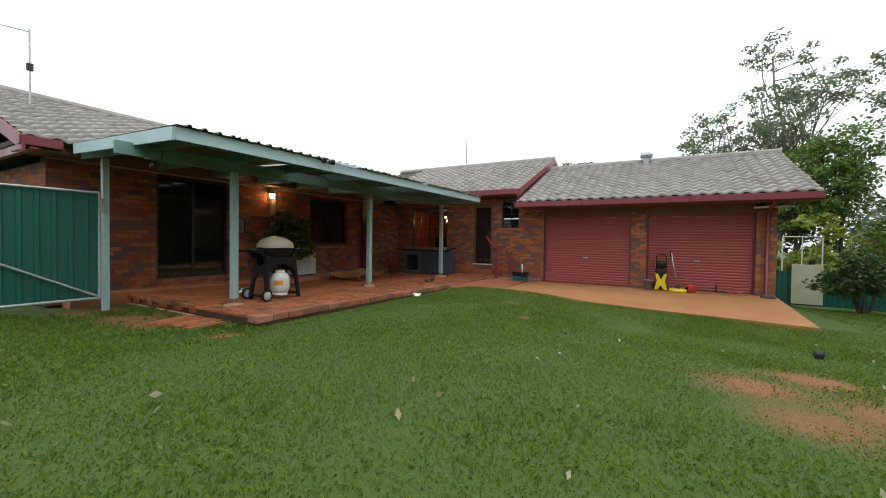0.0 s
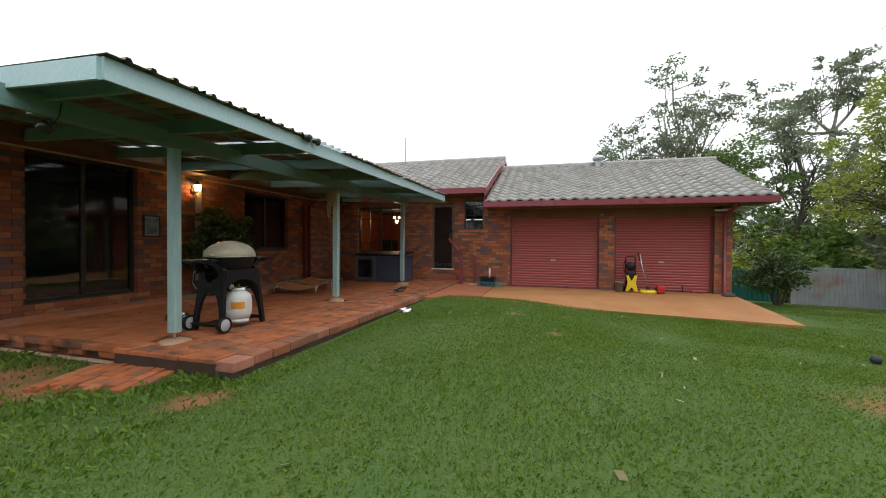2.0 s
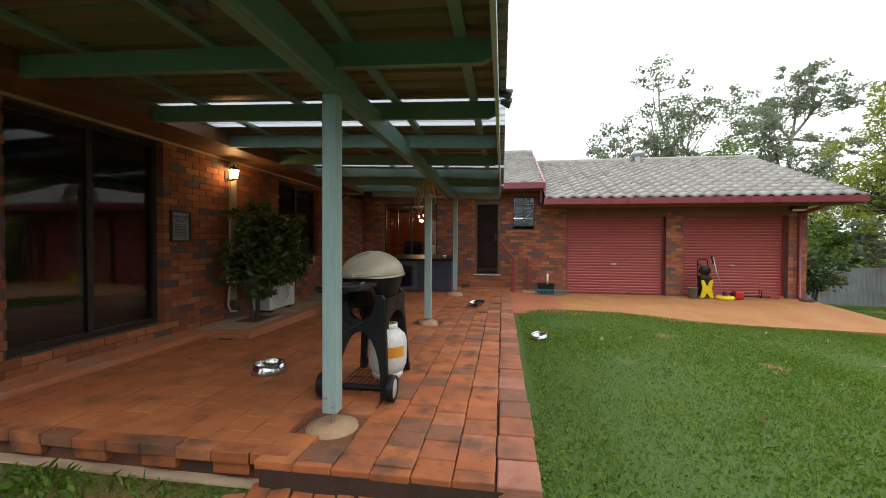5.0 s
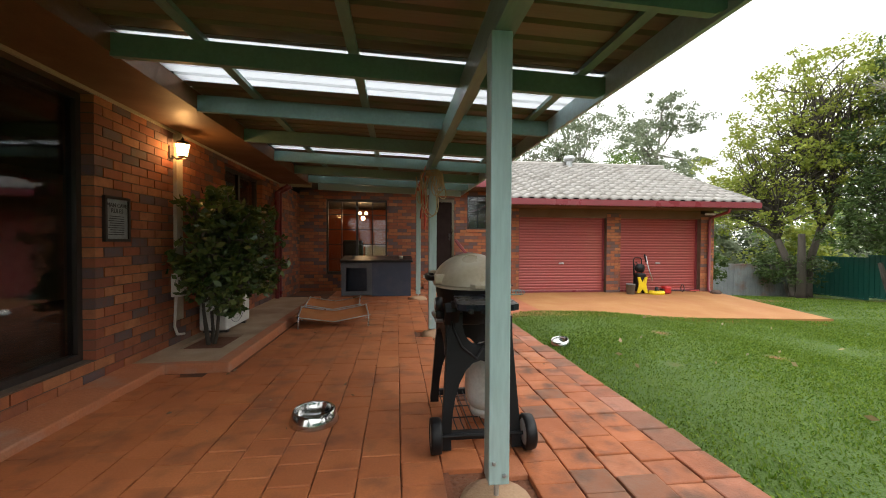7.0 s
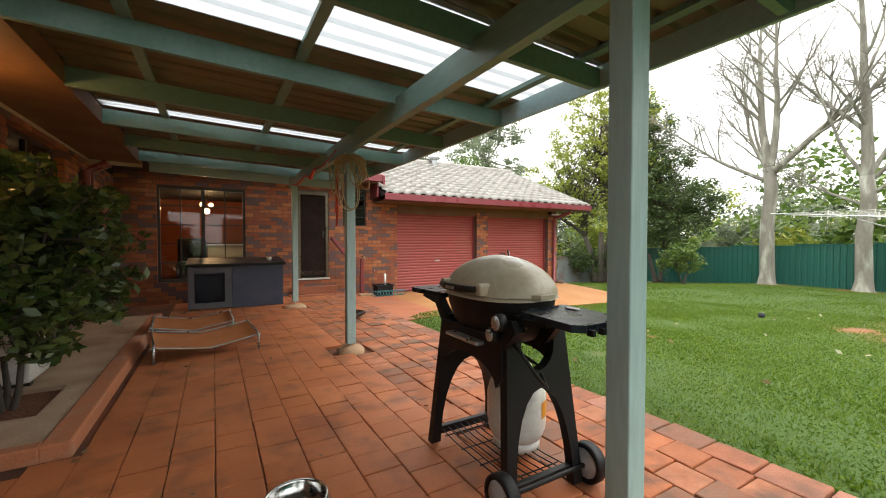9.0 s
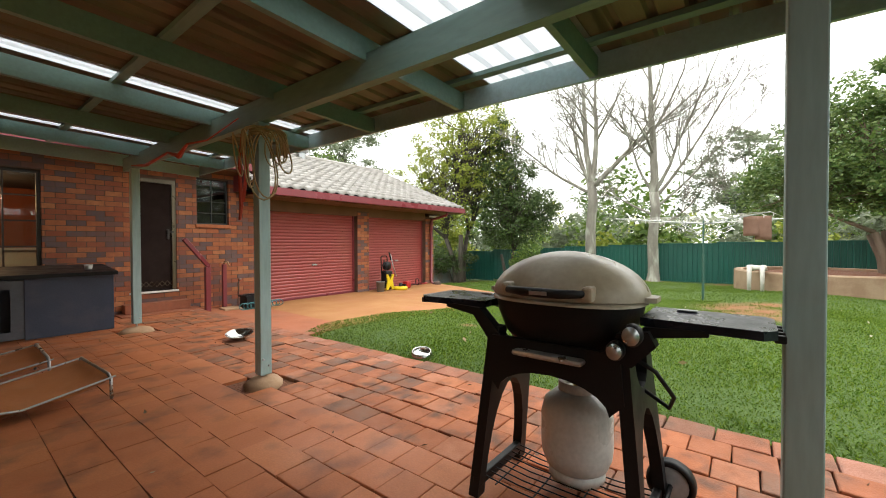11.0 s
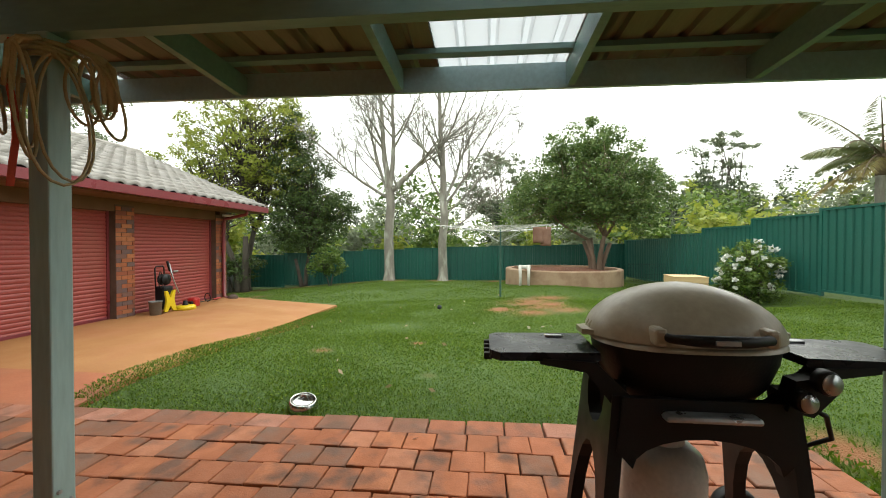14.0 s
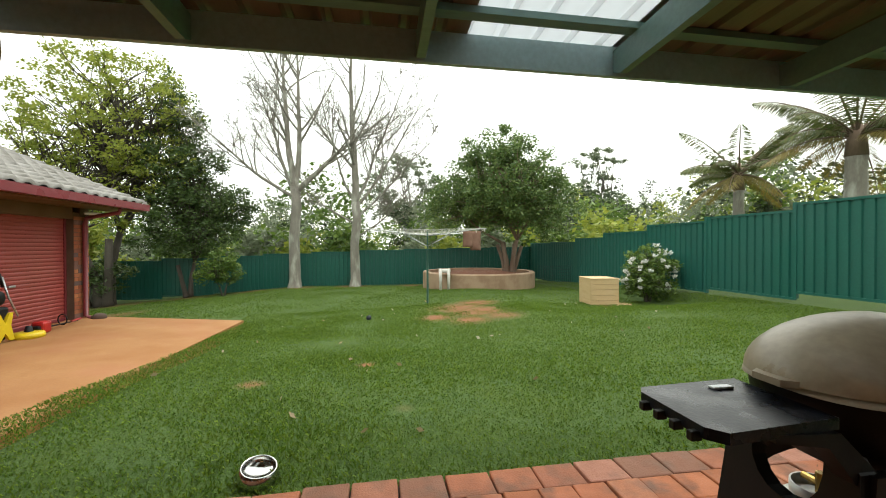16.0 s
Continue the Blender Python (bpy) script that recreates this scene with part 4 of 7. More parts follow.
sg = thing("framed_sign", (WX, 6.5, 1.64), "framed black and pale grey sign on the brick wall", "sign")
part("picture_frame", G().box(-9.4, 6.34, 1.44, -9.37, 6.66, 1.465).box(-9.4, 6.34, 1.815, -9.37, 6.66, 1.84).box(-9.4, 6.34, 1.465, -9.37, 6.365, 1.815).box(-9.4, 6.635, 1.465, -9.37, 6.66, 1.815), M_darkframe, sg)
M_slate = surf("grey_print", (0.3, 0.33, 0.33), 0.5, scale=9, col2=(0.12, 0.13, 0.13), amount=0.8)
part("panel", G().box(-9.4, 6.365, 1.465, -9.382, 6.635, 1.815), M_slate, sg)
M_ink = surf("black_ink", (0.02, 0.02, 0.02), 0.6)
mt = Matrix(((0, 0, 1, 0), (1, 0, 0, 0), (0, 1, 0, 0), (0, 0, 0, 1)))
for txt, zz, sz in (("MAN CAVE", 1.745, 0.052), ("RULES", 1.695, 0.055)):
    words("lettering", txt, sz, Matrix.Translation((-9.3815, 6.5, zz)) @ mt, M_ink, sg)
bars = G()
for k in range(9):
    bars.box(-9.382, 6.5 - 0.09 - 0.02 * (k % 3) * 0.5, 1.66 - 0.02 * k, -9.3812, 6.5 + 0.09, 1.667 - 0.02 * k)
part("text_lines", bars, M_ink, sg)

# downpipes, meter conduit, air conditioner
single("conduit_board", G().box(-9.4, 7.42, 0.55, -9.36, 7.55, 2.655, c=0.004), M_beige, "beige conduit cover board on the brick wall", "conduit")
cb = thing("meter_box", (-9.38, 7.35, 0.95), "small white electrical box with a conduit", "electrical box")
part("body", G().box(-9.4, 7.36, 0.82, -9.3, 7.52, 1.08, c=0.01), M_white, cb)
part("conduit", G().tube([(-9.36, 7.4, 0.84), (-9.34, 7.34, 0.7), (-9.34, 7.32, 0.5), (-9.34, 7.38, 0.4), (-9.33, 7.5, 0.38)], 0.014, 8), M_white, cb, smooth=True)
for py in (11.05, 11.25):
    single("downpipe", G().tube([(-9.33, py, 0.2), (-9.33, py, 2.45), (-9.1, py, 2.6)], 0.045, 10), M_red, "maroon round downpipe on the brick wall", "downpipe", "house downpipes", smooth=True)
ac = thing("air_conditioner", (-9.2, 8.3, 0.28), "white outdoor air conditioner unit on the raised bed", "air conditioner")
part("casing", G().box(-9.36, 7.9, 0.32, -9.03, 8.68, 0.98, c=0.02), M_white, ac)
gr = G()
for k in range(6):
    r = 0.05 + 0.045 * k
    gr.tube([(-9.02, 8.2 + r * math.cos(a), 0.65 + r * math.sin(a)) for a in [2 * math.pi * j / 24 for j in range(25)]], 0.004, 4)
part("fan_grille", gr, surf("grey_plastic", (0.3, 0.3, 0.3), 0.5), ac)
for py in (8.0, 8.58):
    part("foot", G().box(-9.34, py - 0.03, 0.28, -9.05, py + 0.03, 0.32), M_darkframe, ac)
gdp = thing("downpipe", (2.2, 13.35, 0), "maroon downpipe beside the garage's end pier", "downpipe")
part("pipe", G().tube([(2.12, 12.42, 2.42), (2.12, 12.45, 2.32), (2.12, 13.08, 2.2), (2.12, 13.12, 2.05), (2.12, 13.12, 0.1), (2.12, 12.98, 0.04)], 0.045, 10), M_red, gdp, smooth=True)
part("white_pipe", G().tube([(1.8, 12.9, 2.28), (2.6, 12.9, 2.3)], 0.03, 8), M_white, gdp, "white pipe under the soffit", smooth=True)

# roof furniture
rv = thing("roof_vent", (-0.77, 16.4, 4.2), "round grey metal roof vent", "roof vent")
part("pipe", G().lathe([(0.11, -0.1), (0.11, 0.18)], 16, (-0.77, 16.2, 4.2)), M_galv, rv, smooth=True)
part("cowl", G().lathe([(0.12, 0.16), (0.19, 0.18), (0.2, 0.28), (0.16, 0.35), (0.0, 0.38)], 18, (-0.77, 16.2, 4.2)), M_galv, rv, smooth=True)
an = thing("antenna", (-11.7, 3.4, 4.2), "thin metal television antenna on the roof", "antenna")
part("mast", G().tube([(-11.7, 3.4, 3.9), (-11.7, 3.4, 5.6)], 0.018, 6), M_galv, an)
part("box", G().box(-11.74, 3.35, 4.75, -11.66, 3.45, 4.9, c=0.01), M_darkframe, an)
part("boom", G().tube([(-11.7, 3.4, 5.55), (-13.1, 2.8, 5.95)], 0.012, 6), M_galv, an)
single("mast", G().tube([(-9.5, 19.5, 3.0), (-9.5, 19.5, 6.6)], 0.03, 6), M_galv, "tall thin grey pole behind the house", "pole")

# floodlights on the fascia
for py in (5.35, 5.55):
    fl = thing("floodlight", (-5.33, py, 2.72), "small black floodlight on the verandah fascia", "floodlight", "fascia floodlights")
    part("head", G().lathe([(0.0, -0.05), (0.03, -0.045), (0.05, 0.03), (0.05, 0.045), (0.0, 0.04)], 12, m=Matrix.Translation((-5.27, py, 2.7)) @ pose(0, 0, 0, 0, 110, 0)), M_darkframe, fl, smooth=True)
    part("arm", G().tube([(-5.34, py, 2.74), (-5.29, py, 2.73)], 0.012, 6), M_darkframe, fl)

fl = thing("floodlight", (-6.42, 3.34, 2.4), "small black sensor light under the beam's end", "floodlight")
part("arm", G().tube([(-6.42, 3.34, 2.43), (-6.42, 3.34, 2.36)], 0.012, 6), M_darkframe, fl)
part("head", G().lathe([(0.0, -0.06), (0.035, -0.055), (0.05, 0.0), (0.045, 0.04), (0.0, 0.045)], 14, m=Matrix.Translation((-6.42, 3.3, 2.34)) @ pose(0, 0, 0, 60, 0, 0)), M_darkframe, fl, smooth=True)
part("cable", G().tube([(-6.38, 3.34, 2.37), (-6.34, 3.36, 2.44), (-6.34, 3.38, 2.56)], 0.006, 6), M_darkframe, fl, smooth=True)

# ---- barbecue ----
M_black = surf("black_plastic", (0.006, 0.0065, 0.008), 0.5, scale=7, col2=(0.011, 0.0115, 0.013), fine=120, bump=0.12, dist=0.002, spec=0.3)
M_lid = surf("taupe_enamel_lid", (0.43, 0.37, 0.265), 0.38, scale=4, col2=(0.33, 0.28, 0.195), amount=0.6, fine=40, bump=0.05, stain=(0.22, 0.19, 0.14), stain_scale=3, stain_amount=0.4)
M_bowl = surf("black_cast_bowl", (0.007, 0.007, 0.0075), 0.55, fine=90, bump=0.15, spec=0.25)
M_shelf = surf("black_shelf", (0.009, 0.012, 0.02), 0.3, scale=9, col2=(0.016, 0.02, 0.03), fine=70, bump=0.12, stain=(0.035, 0.042, 0.055), stain_scale=14, stain_amount=0.35, spec=0.25)
BX, BYY = -6.4, 5.28  # centre of the barbecue


def dome(hx, hy, z0, h, n=40, m=12, power=2.6, sharp=0.62):
    """A lid: superellipse rim rising to a rounded crown."""
    g = G()
    rows = []
    for j in range(m + 1):
        t = j / m
        k = math.cos(t * math.pi / 2) ** sharp
        zz = z0 + h * math.sin(t * math.pi / 2) ** 1.05
        rows.append((max(k, 0.002), zz))
    vs, fs = [], []
    for k, zz in rows:
        for i in range(n):
            a = 2 * math.pi * i / n
            c, s = math.cos(a), math.sin(a)
            vs.append((BX + hx * k * math.copysign(abs(c) ** (2 / power), c), BYY + hy * k * math.copysign(abs(s) ** (2 / power), s), zz))
    for j in range(m):
        for i in range(n):
            fs.append((j * n + i, j * n + (i + 1) % n, (j + 1) * n + (i + 1) % n, (j + 1) * n + i))
    return g.add(vs, fs)


bbq = thing("barbecue", (BX, BYY, pz(BYY)), "taupe-lidded gas barbecue on a black plastic cart", "barbecue")
part("lid", dome(0.285, 0.385, 1.185, 0.195, sharp=1.1, power=2.35), M_lid, bbq, "taupe enamel lid with a black handle", smooth=True)
part("lid_rim", dome(0.285, 0.375, 1.165, 0.022, m=2, sharp=0.05), M_lid, bbq, smooth=True)
for s in (-1, 1):
    part("lid_ear", G().prism([(BX - 0.1, BYY + s * 0.33), (BX + 0.1, BYY + s * 0.33), (BX + 0.05, BYY + s * 0.42), (BX - 0.05, BYY + s * 0.42)], 1.18, 1.2, "z"), M_lid, bbq)
lid = [o for o in bbq.children if o.name.startswith("lid")][0]
hd = G().tube([(BX - 0.24, BYY - 0.19, 1.225), (BX - 0.315, BYY - 0.17, 1.222), (BX - 0.335, BYY - 0.08, 1.22), (BX - 0.34, BYY, 1.22), (BX - 0.335, BYY + 0.08, 1.22), (BX - 0.315, BYY + 0.17, 1.222), (BX - 0.24, BYY + 0.19, 1.225)], [0.012, 0.015, 0.019, 0.02, 0.019, 0.015, 0.012], 10)
part("handle", hd, M_black, bbq, "black lid handle", smooth=True)
for s in (-0.1925, 0.1925):
    part("lid_boss", G().box(BX - 0.3, BYY + s - 0.0225, 1.19, BX - 0.22, BYY + s + 0.0225, 1.25, c=0.012), M_lid, bbq)
part("badge", G().box(BX - 0.364, BYY - 0.04, 1.213, BX - 0.355, BYY + 0.04, 1.227), M_galv, bbq)
bw = G()
n = 40
prof = [(1.0, 1.17), (0.97, 1.11), (0.86, 1.02), (0.66, 0.94), (0.3, 0.905), (0.01, 0.9)]
vs, fs = [], []
for k, zz in prof:
    for i in range(n):
        a = 2 * math.pi * i / n
        c, s = math.cos(a), math.sin(a)
        vs.append((BX + 0.27 * k * math.copysign(abs(c) ** 0.77, c), BYY + 0.36 * k * math.copysign(abs(s) ** 0.77, s), zz))
for j in range(len(prof) - 1):
    for i in range(n):
        fs.append((j * n + i, j * n + (i + 1) % n, (j + 1) * n + (i + 1) % n, (j + 1) * n + i))
part("cook_box", bw.add(vs, fs), M_bowl, bbq, "black cast cook box", smooth=True)
part("drip_tray", G().box(BX - 0.29, BYY - 0.17, 0.935, BX - 0.1, BYY + 0.17, 0.96, c=0.012), M_galv, bbq, "foil drip tray")


def side_shelf(s):
    y0, y1 = BYY + s * 0.38, BYY + s * 0.82
    sh = part("side_shelf", G().prism([(BX - 0.19, y0), (BX + 0.16, y0), (BX + 0.13, y1 - s * 0.03), (BX + 0.09, y1), (BX - 0.18, y1), (BX - 0.225, y1 - s * 0.04)], 1.112, 1.142, "z"), M_shelf, bbq, "black plastic folding side shelf")
    for k in range(4):
        px = BX - 0.155 + 0.07 * k
        part("tool_hook", G().box(px - 0.012, min(y1 - s * 0.01, y1 + s * 0.025), 1.1, px + 0.012, max(y1 - s * 0.01, y1 + s * 0.025), 1.125, c=0.004), M_black, sh)
    part("latch", G().box(BX + 0.06, y0 + s * 0.1, 1.142, BX + 0.09, y0 + s * 0.18, 1.15, c=0.003), M_galv, sh)
    part("shelf_arm", G().prism([(BYY + s * 0.25, 0.98), (BYY + s * 0.32, 0.94), (BYY + s * 0.44, 1.075), (BYY + s * 0.62, 1.1), (BYY + s * 0.62, 1.12), (BYY + s * 0.4, 1.11)], BX - 0.21, BX - 0.15, "x"), M_black, bbq)
    part("shelf_arm", G().prism([(BYY + s * 0.25, 0.98), (BYY + s * 0.32, 0.94), (BYY + s * 0.44, 1.075), (BYY + s * 0.62, 1.1), (BYY + s * 0.62, 1.12), (BYY + s * 0.4, 1.11)], BX + 0.08, BX + 0.13, "x"), M_black, bbq)


side_shelf(1)
side_shelf(-1)


def end_frame(s):
    """An arched end of the cart, splayed outwards towards the floor."""
    yb, yt = BYY + s * 0.4, BYY + s * 0.31
    outer = [(-0.275, 0.19), (-0.215, 1.0), (-0.19, 1.03), (-0.12, 1.03)] + [(-0.12 * math.cos(a), 0.95 - 0.13 * math.sin(a)) for a in [math.pi * k / 8 for k in range(9)]] + [(0.12, 1.03), (0.19, 1.03), (0.215, 1.0), (0.275, 0.19)]
    inner = [(0.205 * math.cos(a), 0.26 + 0.47 * math.sin(a)) for a in [math.pi * k / 12 for k in range(13)]]
    poly = outer + [(0.205, 0.19)] + inner[:-1] + [(-0.205, 0.26), (-0.205, 0.19)]
    g = G().prism(poly, -0.028, 0.028, "y")
    vs = []
    for x, y, z in g.v:
        t = (z - 0.19) / 0.84
        vs.append((BX + x, (yb + (yt - yb) * t) + y, z))
    g.v = vs
    part("cart_end", g, M_black, bbq, "black plastic arched cart end")


end_frame(1)
end_frame(-1)
arch = [(0.31, 1.0), (-0.31, 1.0), (-0.33, 0.8)] + [(0.27 * math.cos(a), 0.74 + 0.12 * math.sin(a)) for a in [math.pi - math.pi * k / 10 for k in range(11)]] + [(0.33, 0.8)]
for px in (-0.235, 0.2):
    part("cross_panel", G().prism([(BYY + a, b) for a, b in arch], BX + px, BX + px + 0.035, "x"), M_black, bbq)
rack = part("wire_rack", G().tube([(BX - 0.21, BYY - 0.3, 0.256), (BX + 0.21, BYY - 0.3, 0.256)], 0.004, 5), M_black, bbq, "black wire bottom rack")
for k in range(9):
    x = BX - 0.2 + 0.05 * k
    part("wire", G().tube([(x, BYY - 0.38, 0.275), (x, BYY - 0.2, 0.26), (x, BYY + 0.2, 0.26), (x, BYY + 0.38, 0.275)], 0.004, 5), M_black, rack)
for k in range(1, 4):
    part("wire", G().tube([(BX - 0.21, BYY - 0.3 + 0.2 * k, 0.256), (BX + 0.21, BYY - 0.3 + 0.2 * k, 0.256)], 0.004, 5), M_black, rack)
for s in (-1, 1):
    part("tie_bar", G().box(BX - 0.27, BYY + s * 0.385 - 0.02, 0.24, BX + 0.27, BYY + s * 0.385 + 0.02, 0.29, c=0.006), M_black, bbq)
M_hub = surf("grey_wheel_disc", (0.42, 0.43, 0.44), 0.5, fine=60)
for px in (-0.31, 0.31):
    cx, cy, cz = BX + px, BYY - 0.43, PZ + 0.1
    mrot = Matrix.Translation((cx, cy, cz)) @ pose(0, 0, 0, 0, 90, 0)
    wh = part("wheel", G().lathe([(0.0, -0.02), (0.075, -0.022), (0.08, -0.032), (0.096, -0.03), (0.1, -0.015), (0.1, 0.015), (0.096, 0.03), (0.08, 0.032), (0.075, 0.022), (0.0, 0.02)], 28, m=mrot), M_black, bbq, "black plastic wheel", smooth=True)
    part("wheel_disc", G().lathe([(0.0, -0.028), (0.07, -0.026), (0.075, -0.02), (0.075, 0.02), (0.07, 0.026), (0.0, 0.028)], 24, m=mrot), M_hub, wh, "pale grey wheel disc", smooth=True)
part("axle", G().tube([(BX - 0.3, BYY - 0.43, PZ + 0.1), (BX + 0.3, BYY - 0.43, PZ + 0.1)], 0.012, 8), M_black, bbq)
for (kx, ky, kz, r) in ((-0.285, -0.37, 1.09, 0.04), (-0.275, -0.305, 1.025, 0.036)):
    kn = part("control_knob", G().lathe([(0.0, 0.05), (r * 0.8, 0.048), (r, 0.035), (r, 0.0), (0.0, 0.0)], 20, m=Matrix.Translation((BX + kx + 0.02, BYY + ky, kz)) @ pose(0, 0, 0, 0, -90, 0)), M_black, bbq, smooth=True)
    part("knob_face", G().lathe([(0.0, 0.053), (r * 0.82, 0.051), (r * 0.82, 0.045), (0, 0.045)], 20, m=Matrix.Translation((BX + kx + 0.02, BYY + ky, kz)) @ pose(0, 0, 0, 0, -90, 0)), M_galv, kn, "silver knob face", smooth=True)
part("knob_mount", G().prism([(BYY - 0.27, 0.98), (BYY - 0.36, 0.96), (BYY - 0.45, 1.05), (BYY - 0.42, 1.1), (BYY - 0.3, 1.08)], BX - 0.25, BX - 0.18, "x"), M_black, bbq)
part("gas_hose", G().tube([(BX - 0.2, BYY - 0.34, 1.0), (BX - 0.2, BYY - 0.44, 0.95), (BX - 0.15, BYY - 0.5, 0.85), (BX - 0.05, BYY - 0.47, 0.77), (BX + 0.05, BYY - 0.3, 0.82), (BX + 0.1, BYY - 0.1, 0.83)], 0.009, 8), M_black, bbq, "black rubber gas hose", smooth=True)
# the cart and lid are 0.88 as long and as deep as drawn above; the wheels stay round
K = 0.88
for ob in bbq.children_recursive:
    if ob.type != "MESH":
        continue
    co = [v.co for v in ob.data.vertices]
    if ob.name.startswith("wheel"):
        cx = sum(c.x for c in co) / len(co)
        for c in co:
            c.x, c.y, c.z = c.x + (K - 1) * (cx - BX), c.y + (1 - K) * 0.43, c.z + 0.055
    else:
        for c in co:
            c.x, c.y, c.z = BX + K * (c.x - BX), BYY + K * (c.y - BYY), c.z if c.z > 1 else 1 - 0.935 * (1 - c.z)
gas = thing("gas_bottle", (BX + 0.13, BYY, 0.3), "white gas bottle with an orange label under the barbecue", "gas bottle")
M_bottle = surf("white_bottle_paint", (0.66, 0.66, 0.63), 0.35, scale=5, col2=(0.5, 0.48, 0.44), fine=50, bump=0.05)
part("tank", G().lathe([(0.0, 0.03), (0.1, 0.03), (0.14, 0.06), (0.16, 0.11), (0.165, 0.16), (0.165, 0.3), (0.15, 0.36), (0.1, 0.405), (0.05, 0.425), (0.0, 0.43)], 28, (BX + 0.13, BYY, 0.3)), M_bottle, gas, smooth=True)
part("foot_ring", G().lathe([(0.125, 0.0), (0.13, 0.0), (0.13, 0.05), (0.125, 0.05)], 24, (BX + 0.13, BYY, 0.3)), M_bottle, gas, smooth=True)
part("collar", G().lathe([(0.08, 0.4), (0.085, 0.4), (0.085, 0.455), (0.08, 0.455)], 20, (BX + 0.13, BYY, 0.3)), M_bottle, gas, smooth=True)
part("valve", G().tube([(BX + 0.13, BYY, 0.71), (BX + 0.13, BYY, 0.8)], 0.016, 8).tube([(BX + 0.09, BYY, 0.76), (BX + 0.19, BYY, 0.76)], 0.012, 8), surf("brass", (0.5, 0.33, 0.1), 0.35, 0.9), gas, "brass valve")
lb = G()
for k in range(9):
    a = -0.75 + 1.0 * k / 8 - 0.6
    for zz in (0.49, 0.58):
        lb.v.append((BX + 0.13 + 0.1665 * math.cos(a), BYY + 0.1665 * math.sin(a), zz))
lb.f = [(2 * k, 2 * k + 2, 2 * k + 3, 2 * k + 1) for k in range(8)]
part("label_band", lb, surf("orange_label", (0.75, 0.3, 0.03), 0.5), gas, "orange and yellow label band")

# ---- patio things ----
M_steel = surf("stainless_steel", (0.62, 0.62, 0.6), 0.18, 1.0, scale=10, fine=60, bump=0.03)


def bowl(at, r, h, label, tilt=(0, 0, 0), flare=1.0):
    g = G().lathe([(r * 1.1, 0), (r * 1.12, 0.01), (r * 0.95, h), (r * 0.9, h + 0.004), (r * 0.86, h - 0.01), (r * 0.82, 0.02), (0, 0.016)] if flare == 1.0 else [(r * 0.6, 0), (r * 0.62, 0.004), (r, h), (r * 1.02, h + 0.002), (r * 0.95, h - 0.006), (r * 0.58, 0.01), (0, 0.008)], 32)
    ob = single("dog_bowl", g, M_steel, label, "bowl", "dog bowls", smooth=True)
    ob.matrix_world = pose(*at, *tilt)
    return ob


bowl((-7.45, 5.39, pz(5.39) + 0.002), 0.145, 0.085, "large stainless steel dog bowl on the patio")
bowl((-5.78, 9.78, PZ + 0.03), 0.16, 0.06, "shallow stainless steel dish tilted on the patio", (8, -6, 0), 2)
bowl((-4.77, 7.57, lawn_z(-4.77, 7.57) + 0.012), 0.115, 0.07, "small stainless steel dog bowl tilted on the grass", (8, -10, 0))

M_canvas = surf("orange_canvas", (0.5, 0.175, 0.05), 0.9, scale=5, col2=(0.38, 0.125, 0.04), fine=120, bump=0.3, stain=(0.36, 0.16, 0.07), stain_scale=4, stain_amount=0.4)


def dog_bed(cx, cy, w, d, h, rot, label):
    """A sling of canvas over a bent tube frame with hooped legs."""
    b = thing("dog_bed", (cx, cy, pz(cy)), label, "dog bed", "canvas dog beds", local=True, rz=rot)
    g = G()
    nx, ny = 16, 10
    for j in range(ny + 1):
        for i in range(nx + 1):
            u, v = i / nx * 2 - 1, j / ny * 2 - 1
            g.v.append((u * w / 2, v * d / 2, h + 0.03 * v - 0.085 * (1 - u * u) + 0.01 * noise.noise(Vector((u * 3, v * 3, cx)))))
    g.f = [(j * (nx + 1) + i, j * (nx + 1) + i + 1, (j + 1) * (nx + 1) + i + 1, (j + 1) * (nx + 1) + i) for j in range(ny) for i in range(nx)]
    k = len(g.v)
    g.v += [(x, y, z - 0.008) for x, y, z in g.v]
    g.f += [tuple(i + k for i in f)[::-1] for f in g.f]
    part("canvas", g, M_canvas, b, "sagging orange canvas sling", smooth=True)
    for s in (-1, 1):
        part("rail", G().tube([(-w / 2, s * d / 2, h + 0.03 * s), (0, s * d / 2, h + 0.03 * s - 0.085), (w / 2, s * d / 2, h + 0.03 * s)], 0.008, 8), M_galv, b)
        x = s * (w / 2 - 0.03)
        part("leg", G().tube([(x, -d / 2 - 0.01, 0.0), (x, -d / 2, h * 0.8), (x, -d / 2 + 0.05, h - 0.01), (x, d / 2 - 0.05, h + 0.04), (x, d / 2, h * 0.9), (x, d / 2 + 0.01, 0)], 0.012, 8), M_galv, b, smooth=True)
    return b


dog_bed(-7.85, 8.85, 1.05, 0.62, 0.2, 8, "low dog bed with sagging orange canvas")
dog_bed(-8.0, 9.85, 0.95, 0.55, 0.22, 3, "worn orange canvas dog bed behind the other one")

